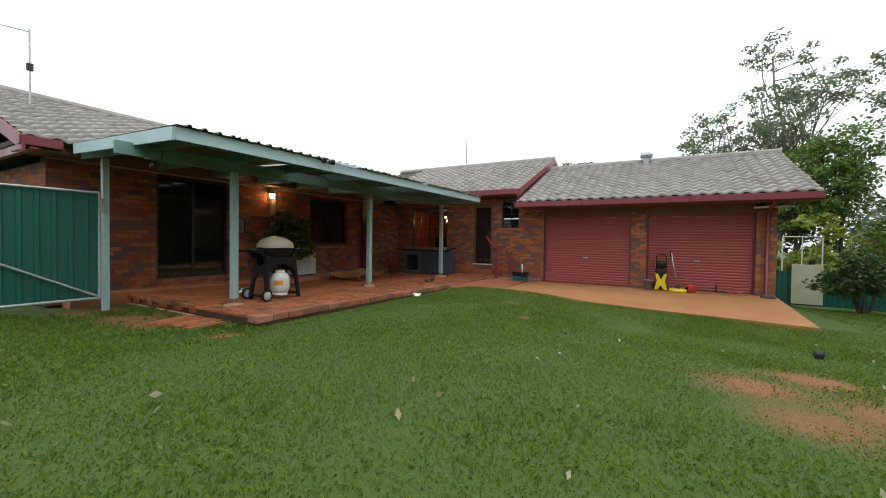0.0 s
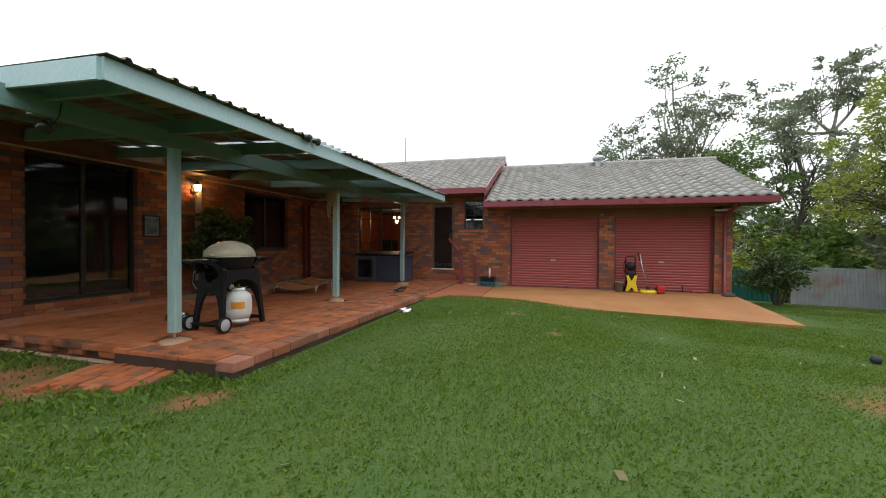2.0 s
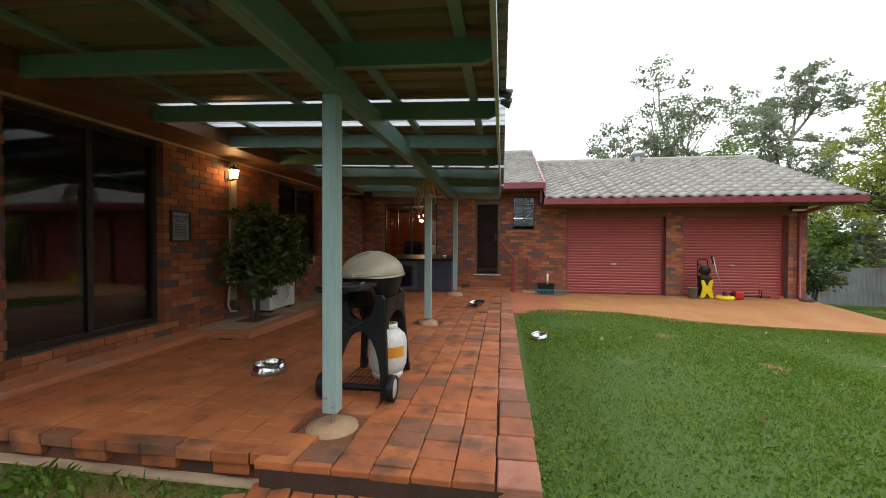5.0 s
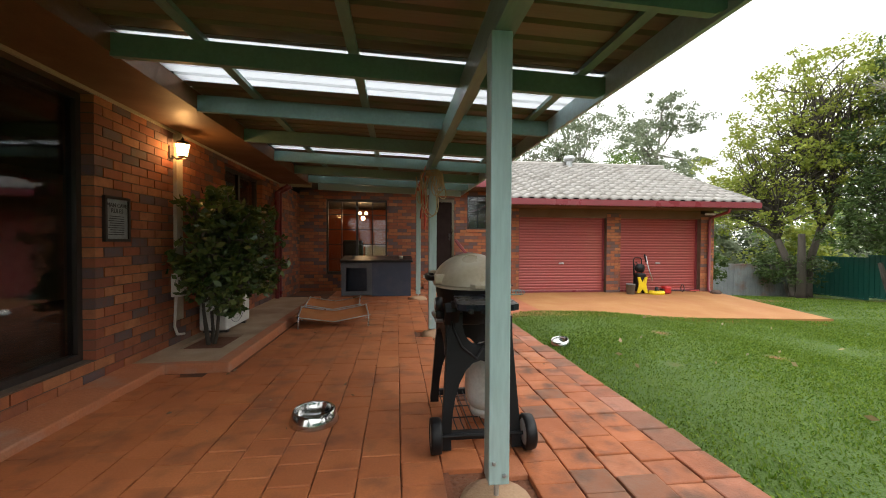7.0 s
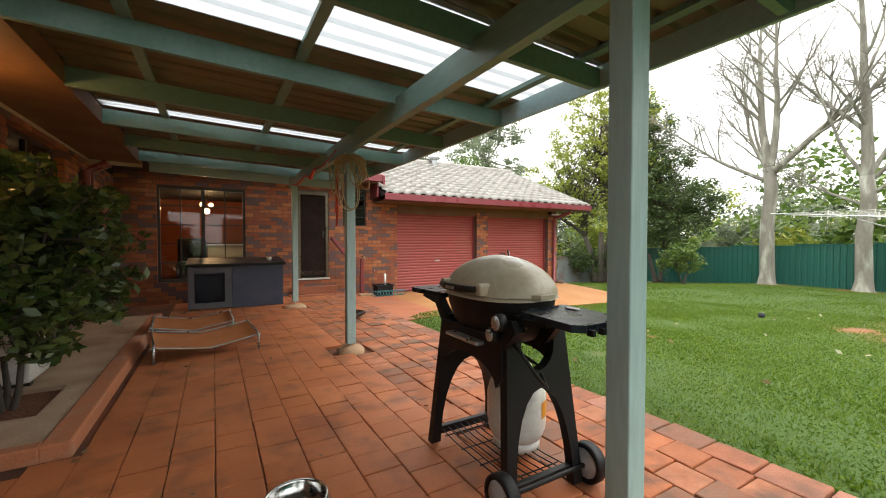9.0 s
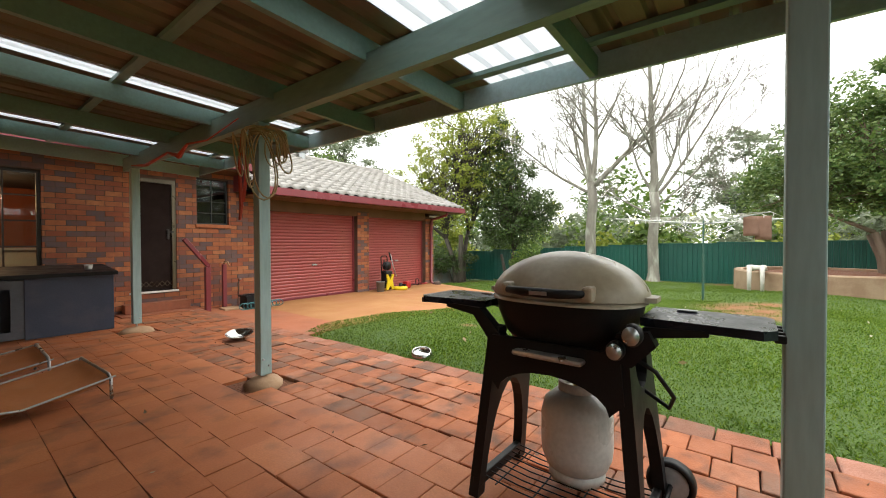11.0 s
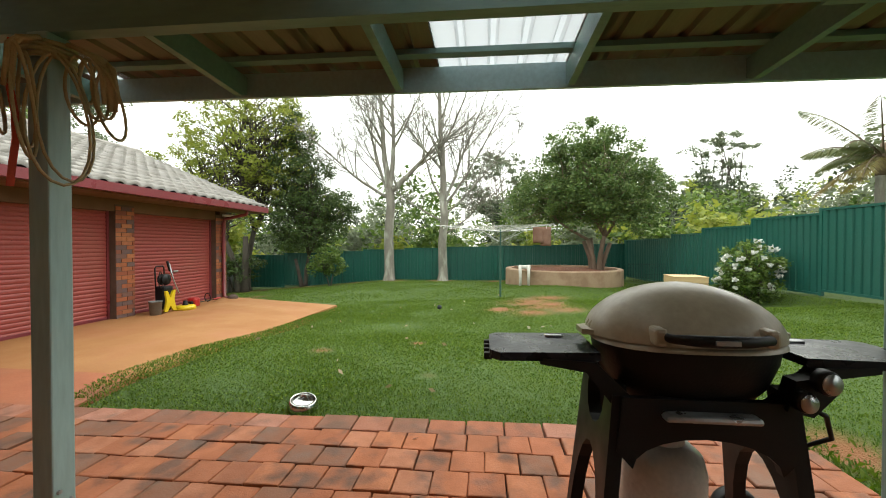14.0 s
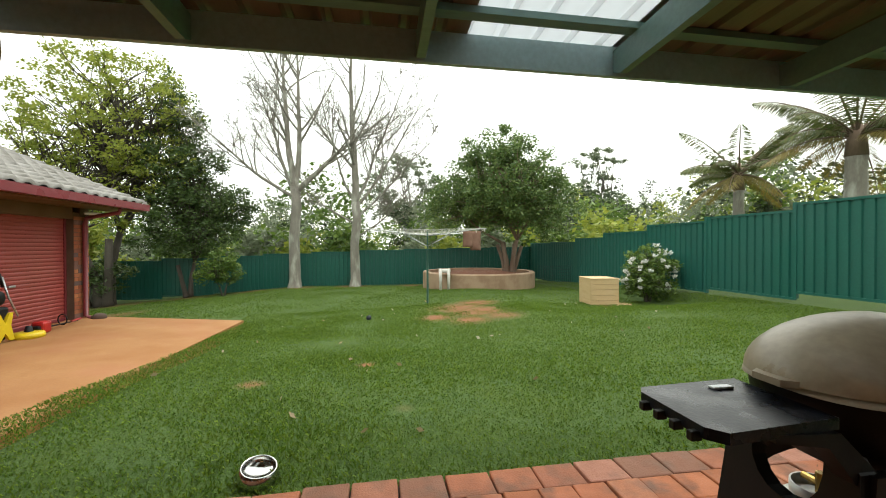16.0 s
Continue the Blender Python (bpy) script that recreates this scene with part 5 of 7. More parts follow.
M_navy = surf("navy_plywood", (0.045, 0.06, 0.1), 0.5, scale=3, col2=(0.035, 0.045, 0.075), fine=50, bump=0.15, stain=(0.1, 0.1, 0.12), stain_scale=4, stain_amount=0.3)
M_grey = surf("grey_plywood", (0.11, 0.12, 0.14), 0.55, scale=3, fine=50, bump=0.15)
ken = thing("dog_kennel", (-7.37, 12.35, PZ), "navy blue plywood dog kennel with a dark entrance", "kennel")
x0, x1, y0, y1, z0 = -8.17, -6.57, 11.95, 12.75, PZ
g = G().box(x0, y0, z0 + 0.02, x0 + 0.1, y0 + 0.02, 0.95).box(x0 + 0.58, y0, z0 + 0.02, x0 + 0.7, y0 + 0.02, 0.95).box(x0 + 0.1, y0, z0 + 0.02, x0 + 0.58, y0 + 0.02, 0.3).box(x0 + 0.1, y0, 0.84, x0 + 0.58, y0 + 0.02, 0.95)
part("entrance_wall", g, M_grey, ken, "grey front panel with a square entrance")
part("front_panel", G().box(x0 + 0.7, y0 - 0.01, z0, x1, y0 + 0.02, 0.97, c=0.004), M_navy, ken)
part("side_panel", G().box(x0, y0 + 0.02, z0, x0 + 0.02, y1, 0.95), M_navy, ken)
part("side_panel", G().box(x1 - 0.02, y0 + 0.02, z0, x1, y1, 0.95), M_navy, ken)
part("back_panel", G().box(x0 + 0.02, y1 - 0.02, z0, x1 - 0.02, y1, 0.95), M_navy, ken)
part("lid", G().prism([(y0 - 0.06, 0.97), (y1 + 0.04, 1.06), (y1 + 0.04, 1.1), (y0 - 0.06, 1.02)], x0 - 0.03, x1 + 0.04, "x"), M_black, ken, "dark sloping lid")
single("cup", G().lathe([(0.0, 0), (0.04, 0), (0.05, 0.07), (0.045, 0.07), (0.036, 0.01), (0, 0.01)], 16, (-6.8, 12.2, 1.045)), M_white, "small white tub on the kennel lid", "tub", smooth=True)

# handrail, standpipe, pot with hose
hr = thing("handrail", (-4.95, 12.75, 0.1), "maroon timber handrail beside the screen door", "handrail")
part("post", G().box(-5.04, 12.71, 0.1, -4.95, 12.8, 0.97, c=0.008), M_red, hr)
part("rail", G().box(-0.035, -0.045, 0, 0.035, 0.045, 0.68, Matrix.Translation((-4.97, 12.755, 0.97)) @ pose(0, 0, 0, 0, -38, 0), c=0.01), M_red, hr)
sp = thing("standpipe", (-4.6, 12.95, 0.1), "maroon square post with a brass tap", "tap")
part("post", G().box(-4.645, 12.92, 0.1, -4.57, 12.99, 1.0, c=0.006), M_red, sp)
part("tap", G().tube([(-4.61, 12.95, 1.0), (-4.61, 12.93, 1.06), (-4.58, 12.86, 1.05), (-4.57, 12.83, 0.98)], 0.016, 8), M_stone, sp, "weathered tap", smooth=True)
part("tap", G().box(-4.67, 12.935, 1.02, -4.55, 12.955, 1.035), M_stone, sp)
pot = thing("planter_tub", (-4.15, 12.7, 0.09), "black plastic tub with small pipes inside", "tub")
part("tub", G().prism([(-4.35, 12.55), (-3.95, 12.55), (-3.95, 12.85), (-4.35, 12.85)], 0.1, 0.33, "z"), M_black, pot)
part("rim", G().box(-4.38, 12.53, 0.33, -3.92, 12.56, 0.36).box(-4.38, 12.84, 0.33, -3.92, 12.87, 0.36).box(-4.38, 12.56, 0.33, -4.35, 12.84, 0.36).box(-3.95, 12.56, 0.33, -3.92, 12.84, 0.36), M_black, pot)
part("pipe", G().tube([(-4.1, 12.7, 0.33), (-4.1, 12.7, 0.62)], 0.025, 10), M_white, pot, "white plastic pipe", smooth=True)
part("tap_riser", G().tube([(-4.27, 13.08, 0.1), (-4.27, 13.08, 0.66), (-4.27, 12.98, 0.68)], 0.014, 8), M_galv, pot, smooth=True)
M_hose = surf("teal_hose", (0.05, 0.22, 0.24), 0.5, scale=20)
hg = G()
rnd = random.Random(5)
for k in range(11):
    cx = -4.45 + 0.075 * k
    hg.tube([(cx + 0.07 * math.cos(a) + rnd.uniform(-.01, .01), 12.46 + 0.05 * math.sin(a * 0.5), 0.165 + 0.065 * math.sin(a)) for a in [2 * math.pi * j / 12 for j in range(13)]], 0.008, 6)
single("garden_hose", hg, M_hose, "coiled teal garden hose lying before the tub", "hose", smooth=True)
single("stepping_stone", G().box(-4.75, 12.62, 0.09, -4.42, 12.9, 0.15, c=0.02), M_stone, "flat tan stone beside the tub", "stone")

# ropes on the middle post and red ribbon on the beam
M_rope = surf("tan_rope", (0.45, 0.35, 0.19), 0.9, fine=150, bump=0.4)
rp = thing("rope_coil", (-6.42, 8.0, 2.3), "tan rope tied round the middle post with hanging loops", "rope")


def rope_at(off, out, z):
    """A point beside the post: off along its face, out from its face."""
    return (-6.42 + 0.82 * off - 0.58 * out, 7.955 - 0.58 * off - 0.82 * out, z)


for off, w, L, top in ((-0.2, 0.022, 0.36, 2.33), (-0.11, 0.035, 0.47, 2.35), (0.0, 0.12, 0.56, 2.34), (0.02, 0.105, 0.55, 2.35), (0.12, 0.055, 0.27, 2.36), (0.18, 0.045, 0.25, 2.35), (0.08, 0.065, 0.3, 2.36), (0.15, 0.06, 0.33, 2.34), (-0.08, 0.03, 0.4, 2.33), (0.11, 0.03, 0.2, 2.36)):
    lean = rnd.uniform(-0.04, 0.04)
    out = rnd.uniform(0.085, 0.13)
    part("loop", G().tube([rope_at(off + w * math.sin(a) * (0.45 + 0.55 * math.sin(a / 2)) + lean * (1 - math.cos(a)), out + 0.02 * math.sin(2 * a), top - L * (1 - math.cos(a)) / 2) for a in [2 * math.pi * j / 20 for j in range(21)]], 0.0065, 6), M_rope, rp, smooth=True)
for k in range(12):
    off = (-0.14 if k < 6 else 0.16) + rnd.uniform(-0.05, 0.05)
    L = rnd.uniform(0.1, 0.2)
    part("strand", G().tube([rope_at(0.3 * off, 0.1, 2.4), rope_at(0.8 * off, 0.12, 2.37), rope_at(off, 0.11, 2.34), rope_at(off * 1.1, 0.1, 2.34 - L)], 0.009, 6), M_rope, rp, smooth=True)
for k in range(4):
    part("lashing", G().tube([(-6.42 + 0.088 * math.cos(a), 7.955 + 0.088 * math.sin(a), 2.335 + 0.022 * k + 0.006 * math.sin(2 * a + k)) for a in [2 * math.pi * j / 20 for j in range(21)]], 0.011, 6), M_rope, rp, smooth=True)
part("hook", G().tube([(-6.42, 8.0, 2.4), (-6.5, 8.0, 2.41), (-6.52, 8.0, 2.36)], 0.006, 6), M_galv, rp)
M_ribbon = surf("red_ribbon", (0.5, 0.06, 0.03), 0.7)
tail = G()
tail.v = [rope_at(-0.115 + dx + 0.01 * math.sin(5 * k), 0.1 + 0.01 * math.cos(4 * k) + dt, 2.36 - 0.1 * k) for k in range(7) for dx, dt in ((-0.012, 0), (0.012, 0), (0.012, 0.004), (-0.012, 0.004))]
tail.f = [tuple(4 * k + j for j in (i, (i + 1) % 4, 4 + (i + 1) % 4, 4 + i)) for k in range(6) for i in range(4)]
part("ribbon_tail", tail, M_ribbon, rp, "red plastic ribbon tail")
rb = thing("ribbon", (-6.45, 9.5, 2.5), "red plastic ribbon tied along the beam", "ribbon")
part("strip", G().tube([(-6.5, 8.2, 2.52), (-6.52, 8.8, 2.42), (-6.52, 9.3, 2.46), (-6.53, 9.5, 2.36), (-6.54, 9.8, 2.44), (-6.52, 10.6, 2.4), (-6.5, 11.3, 2.48)], [0.006, 0.008, 0.012, 0.03, 0.012, 0.02, 0.006], 5), M_ribbon, rb)
part("strip", G().tube([(-6.5, 8.13, 2.4), (-6.52, 8.14, 2.1), (-6.51, 8.13, 1.75), (-6.52, 8.14, 1.62)], [0.006, 0.014, 0.018, 0.012], 5), M_ribbon, rb)

# ---- things before the garage ----
M_yellow = surf("yellow_plastic", (0.75, 0.55, 0.02), 0.35, fine=60, bump=0.05)
GZ = 0.05
pw = thing("pressure_washer", (-0.2, 12.85, GZ), "black and yellow upright pressure washer", "pressure washer")
part("body", G().box(-0.33, 12.75, 0.12, -0.07, 12.98, 0.62, c=0.04), M_black, pw)
part("cover", G().prism([(-0.36, 0.08), (-0.28, 0.08), (-0.2, 0.2), (-0.12, 0.08), (-0.04, 0.08), (-0.1, 0.32), (-0.06, 0.52), (-0.12, 0.52), (-0.2, 0.36), (-0.28, 0.52), (-0.34, 0.52), (-0.3, 0.32)], 12.71, 12.75, "y"), M_yellow, pw, "yellow crossed front cover")
part("hose_reel", G().lathe([(0.0, -0.06), (0.12, -0.06), (0.12, -0.04), (0.08, -0.03), (0.08, 0.03), (0.12, 0.04), (0.12, 0.06), (0, 0.06)], 18, m=Matrix.Translation((-0.2, 12.86, 0.76)) @ pose(0, 0, 0, 90, 0, 0)), M_black, pw, smooth=True)
part("handle", G().tube([(-0.32, 12.95, 0.55), (-0.32, 12.97, 1.0), (-0.28, 12.97, 1.04), (-0.12, 12.97, 1.04), (-0.08, 12.97, 1.0), (-0.08, 12.95, 0.55)], 0.015, 8), M_black, pw, smooth=True)
part("lance", G().tube([(0.03, 12.95, 1.1), (0.09, 12.9, 0.75), (0.16, 12.82, 0.42)], [0.02, 0.014, 0.014], 8), M_galv, pw, "grey spray lance", smooth=True)
part("trigger_gun", G().tube([(0.0, 12.96, 1.14), (0.05, 12.94, 0.92)], 0.024, 8), M_black, pw, smooth=True)
part("hose", G().tube([(-0.34 + 0.05 * math.sin(a), 12.82, 0.75 + 0.18 * math.cos(a)) for a in [2 * math.pi * j / 14 for j in range(15)]], 0.01, 6), M_black, pw, smooth=True)
for px in (-0.36, -0.04):
    part("wheel", G().lathe([(0, -0.02), (0.08, -0.02), (0.09, -0.01), (0.09, 0.01), (0.08, 0.02), (0, 0.02)], 18, m=Matrix.Translation((px, 12.93, GZ + 0.09)) @ pose(0, 0, 0, 0, 90, 0)), M_black, pw, smooth=True)
single("bucket", G().lathe([(0, 0), (0.1, 0), (0.12, 0.28), (0.125, 0.28), (0.115, 0.26), (0.1, 0.02), (0, 0.02)], 18, (-0.5, 12.8, GZ)), surf("grey_bucket", (0.25, 0.26, 0.26), 0.5), "grey plastic bucket by the brick pier", "bucket", smooth=True)
sc = thing("surface_cleaner", (0.2, 12.7, GZ), "round yellow floor cleaner attachment", "cleaner")
part("disc", G().lathe([(0.0, 0.1), (0.1, 0.1), (0.19, 0.09), (0.21, 0.06), (0.21, 0.0), (0, 0)], 24, (0.2, 12.7, GZ)), M_yellow, sc, smooth=True)
part("boss", G().lathe([(0.0, 0.2), (0.04, 0.19), (0.06, 0.1)], 14, (0.2, 12.7, GZ)), M_black, sc, smooth=True)
tr = thing("line_trimmer", (0.7, 12.75, GZ), "red and black line trimmer lying on the slab", "trimmer")
part("engine", G().box(0.42, 12.65, 0.06, 0.62, 12.85, 0.27, c=0.04), surf("red_plastic", (0.45, 0.02, 0.02), 0.4), tr, "red engine housing")
part("tank", G().box(0.36, 12.68, 0.06, 0.44, 12.82, 0.2, c=0.02), M_black, tr)
part("shaft", G().tube([(0.6, 12.75, 0.14), (1.5, 12.86, 0.1)], 0.013, 8), M_black, tr)
part("loop_handle", G().tube([(1.05 + 0.02 * math.sin(a), 12.8 + 0.09 * math.sin(a), 0.2 + 0.1 * math.cos(a)) for a in [2 * math.pi * j / 12 for j in range(13)]], 0.012, 6), M_black, tr, smooth=True)
part("grip", G().tube([(1.3, 12.83, 0.12), (1.62, 12.88, 0.12)], 0.02, 8), surf("red_grip", (0.4, 0.03, 0.03), 0.5), tr)
boulder("dark_stone", (2.12, 12.86, 0.05), (0.16, 0.13, 0.09), surf("dark_stone", (0.09, 0.055, 0.04), 0.9), "dark brown stone at the garage corner", "stone", 11)

# ---- gate ----
gate = thing("gate", (-8.240, 2.9, 0.25), "green steel sheet gate in a white tube frame", "gate")
part("gate_post", G().box(-8.260, 3.35, 0.1, -8.170, 3.44, 2.62, c=0.006), M_post, gate, "weathered pale green gate post")
prof = []
y = 3.3
while y > 0.45:
    for dy, dx in ((0, 0), (0.11, 0), (0.125, 0.03), (0.17, 0.03), (0.185, 0)):
        prof.append((y - dy, dx))
    y -= 0.19
vs = [(-8.250 + dx, py, z) for z in (0.32, 2.03) for py, dx in prof]
k = len(prof)
part("sheet", G().add(vs, [(i, i + 1, k + i + 1, k + i) for i in range(k - 1)]), M_fence, gate, "dark green ribbed steel sheet")
M_tubew = surf("pale_tube", (0.5, 0.55, 0.56), 0.4, 0.3)
part("gate_frame", G().tube([(-8.205, 3.31, 0.32), (-8.205, 3.31, 2.04), (-8.205, 0.35, 2.04), (-8.205, 0.35, 0.32), (-8.205, 3.31, 0.32)], 0.022, 8).tube([(-8.190, 3.3, 0.34), (-8.190, 0.35, 1.9)], 0.018, 8), M_tubew, gate, "white tubular frame with a brace")
part("latch", G().box(-8.190, 3.3, 1.75, -8.140, 3.37, 1.95, c=0.006), M_galv, gate)

# ---- plants ----
def leaf_mat(name, cols, rough=0.55, trans=0.3):
    m = surf(name, cols[0], rough, pieces=("island", cols), scale=3, amount=0.35, fine=30, bump=0.0, col2=tuple(k * 0.55 for k in cols[0]))
    nt = m.node_tree
    b, out = nt.nodes["Principled BSDF"], nt.nodes["Material Output"]
    tl = nt.nodes.new("ShaderNodeBsdfTranslucent")
    src = b.inputs["Base Color"].links[0].from_socket
    nt.links.new(src, tl.inputs["Color"])
    mx = nt.nodes.new("ShaderNodeMixShader")
    mx.inputs["Fac"].default_value = trans
    nt.links.new(b.outputs["BSDF"], mx.inputs[1])
    nt.links.new(tl.outputs["BSDF"], mx.inputs[2])
    nt.links.new(mx.outputs["Shader"], out.inputs["Surface"])
    return m


L_light = leaf_mat("leaf_yellow_green", [(0.33, 0.39, 0.06), (0.25, 0.32, 0.05), (0.4, 0.43, 0.07)], 0.5, 0.42)
L_mid = leaf_mat("leaf_green", [(0.15, 0.24, 0.045), (0.23, 0.32, 0.06), (0.09, 0.165, 0.034)], 0.42, 0.35)
L_dark = leaf_mat("leaf_dark", [(0.055, 0.1, 0.028), (0.08, 0.135, 0.036), (0.12, 0.175, 0.045)], 0.4, 0.35)
L_gum = leaf_mat("leaf_gum", [(0.23, 0.27, 0.17), (0.27, 0.31, 0.2), (0.19, 0.23, 0.14)], 0.45, 0.5)
L_deep = leaf_mat("leaf_deep", [(0.05, 0.075, 0.03), (0.065, 0.09, 0.04), (0.04, 0.06, 0.026)])
L_glossy = leaf_mat("leaf_glossy", [(0.045, 0.085, 0.022), (0.08, 0.13, 0.032), (0.15, 0.19, 0.05)], 0.3, 0.28)
L_round = leaf_mat("leaf_round", [(0.085, 0.16, 0.045), (0.14, 0.225, 0.065), (0.21, 0.28, 0.075)], 0.38, 0.35)
L_palm = leaf_mat("leaf_palm", [(0.14, 0.17, 0.05), (0.19, 0.19, 0.055), (0.1, 0.14, 0.04)])
L_palm_dry = leaf_mat("leaf_palm_dry", [(0.32, 0.22, 0.05), (0.25, 0.19, 0.05), (0.2, 0.18, 0.04)])
M_bark = surf("grey_bark", (0.27, 0.25, 0.21), 0.9, scale=5, col2=(0.12, 0.11, 0.09), fine=30, bump=0.6, stretch=(1, 1, 0.3), stain=(0.46, 0.47, 0.4), stain_scale=4, stain_amount=0.75, dist=0.02)
M_bark_brown = surf("brown_bark", (0.2, 0.14, 0.1), 0.9, scale=5, col2=(0.12, 0.085, 0.06), fine=30, bump=0.6, stretch=(1, 1, 0.3), dist=0.02)
M_bark_dark = surf("dark_bark", (0.09, 0.075, 0.06), 0.9, scale=5, fine=30, bump=0.6, stretch=(1, 1, 0.3), dist=0.02)


def leaf_cloud(rng, centers, radii, per, size, flat=0.75, aspect=0.5, droop=0.0):
    """Leaves scattered in clumps, as arrays of quads."""
    c = np.repeat(np.array(centers), per, axis=0)
    r = np.repeat(np.array(radii), per)[:, None]
    n = len(c)
    d = rng.normal(size=(n, 3))
    d /= np.linalg.norm(d, axis=1)[:, None]
    p = c + d * r * (rng.random((n, 1)) ** 0.45) * np.array([1, 1, flat])
    a = rng.normal(size=(n, 3))
    a[:, 2] = a[:, 2] * 0.6 - droop
    a /= np.linalg.norm(a, axis=1)[:, None]
    b = np.cross(a, rng.normal(size=(n, 3)))
    b /= np.linalg.norm(b, axis=1)[:, None] + 1e-9
    s = size * rng.uniform(0.6, 1.3, (n, 1))
    q = np.stack([p - a * s * 0.5, p + b * s * aspect * 0.5, p + a * s * 0.5, p - b * s * aspect * 0.5], axis=1)
    return q.reshape(-1, 3)


def quads_object(name, q, mat):
    n = len(q) // 4
    me = bpy.data.meshes.new(name)
    me.vertices.add(len(q))
    me.vertices.foreach_set("co", q.astype(np.float32).ravel())
    me.loops.add(n * 4)
    me.loops.foreach_set("vertex_index", np.arange(n * 4, dtype=np.int32))
    me.polygons.add(n)
    me.polygons.foreach_set("loop_start", np.arange(0, n * 4, 4, dtype=np.int32))
    me.update(calc_edges=True)
    me.materials.append(mat)
    return new(name, me)


def limb(g, p0, p1, r0, r1, rnd, bend=0.12, n=6, sides=7):
    p0, p1 = Vector(p0), Vector(p1)
    L = (p1 - p0).length
    off = Vector((rnd.uniform(-1, 1), rnd.uniform(-1, 1), rnd.uniform(-0.3, 0.6))) * L * bend
    pts = []
    for i in range(n + 1):
        t = i / n
        pts.append(p0.lerp(p1, t) + off * math.sin(math.pi * t) + Vector((rnd.uniform(-1, 1), rnd.uniform(-1, 1), 0)) * L * 0.015 * (0 < i < n))
    g.tube(pts, [r0 + (r1 - r0) * i / n for i in range(n + 1)], sides)
    return pts


def crown_tree(name, base, stems, lobes, clumps, per, size, leaf, bark, seed, label, trunk_r=0.15, clump_r=0.45, category="tree", lean=(0, 0), fork=1.2, twig=0.6, droop=0.0, group="", flat=0.75):
    """A tree: forked stems, limbs to the clumps of its lobes, and leaves in clumps. lobes: (x, y, z, rx, ry, rz) from the base."""
    rnd, rng = random.Random(seed), np.random.default_rng(seed)
    t = thing(name, base, label, category, group)
    B = Vector(base)
    vol = [l[3] * l[4] * l[5] for l in lobes]
    cs, rs = [], []
    for l, v in zip(lobes, vol):
        k = max(3, int(clumps * v / sum(vol)))
        while k:
            d = Vector((rnd.gauss(0, 1), rnd.gauss(0, 1), rnd.gauss(0, 1))).normalized()
            lump = 1 + 0.28 * noise.noise(d * 2.2 + Vector((seed, l[0], l[2])))
            q = d * (rnd.random() ** 0.38) * lump
            cs.append(B + Vector((l[0] + q.x * l[3], l[1] + q.y * l[4], l[2] + q.z * l[5])))
            rs.append(clump_r * rnd.uniform(0.6, 1.3))
            k -= 1
    g = G()
    tops = []
    for s in range(stems):
        a = 2 * math.pi * s / stems + rnd.uniform(-.5, .5)
        spread = 0.0 if stems == 1 else trunk_r * 1.3
        foot = B + Vector((math.cos(a) * spread, math.sin(a) * spread, -0.08))
        top = B + Vector((math.cos(a) * spread * 4 + lean[0], math.sin(a) * spread * 4 + lean[1], fork * rnd.uniform(0.85, 1.2)))
        g.tube([foot, foot.lerp(top, 0.08) , foot.lerp(top, 0.5) + Vector((rnd.uniform(-1, 1), rnd.uniform(-1, 1), 0)) * 0.05 * fork, top], [trunk_r * 1.5, trunk_r * 1.08, trunk_r * 0.9, trunk_r * 0.75], 9)
        tops.append(top)
    for l in lobes:
        top = min(tops, key=lambda p: (p - (B + Vector(l[:3]))).length)
        mid = B + Vector(l[:3])
        limb(g, top, mid, trunk_r * 0.6, trunk_r * 0.22, rnd)
        near = [c for c in cs if (c - mid).length < max(l[3:6]) * 1.3]
        rnd.shuffle(near)
        for c in near[:int(len(near) * twig)]:
            limb(g, top.lerp(mid, rnd.uniform(0.3, 1.0)), c, trunk_r * 0.2, 0.012, rnd, n=4, sides=5)
    w = new("trunk", raw_mesh("trunk", g.v, g.f, bark, True))
    child(w, t)
    cr = quads_object("crown", leaf_cloud(rng, [tuple(c) for c in cs], rs, per, size, flat, droop=droop), leaf)
    child(cr, t)
    return t


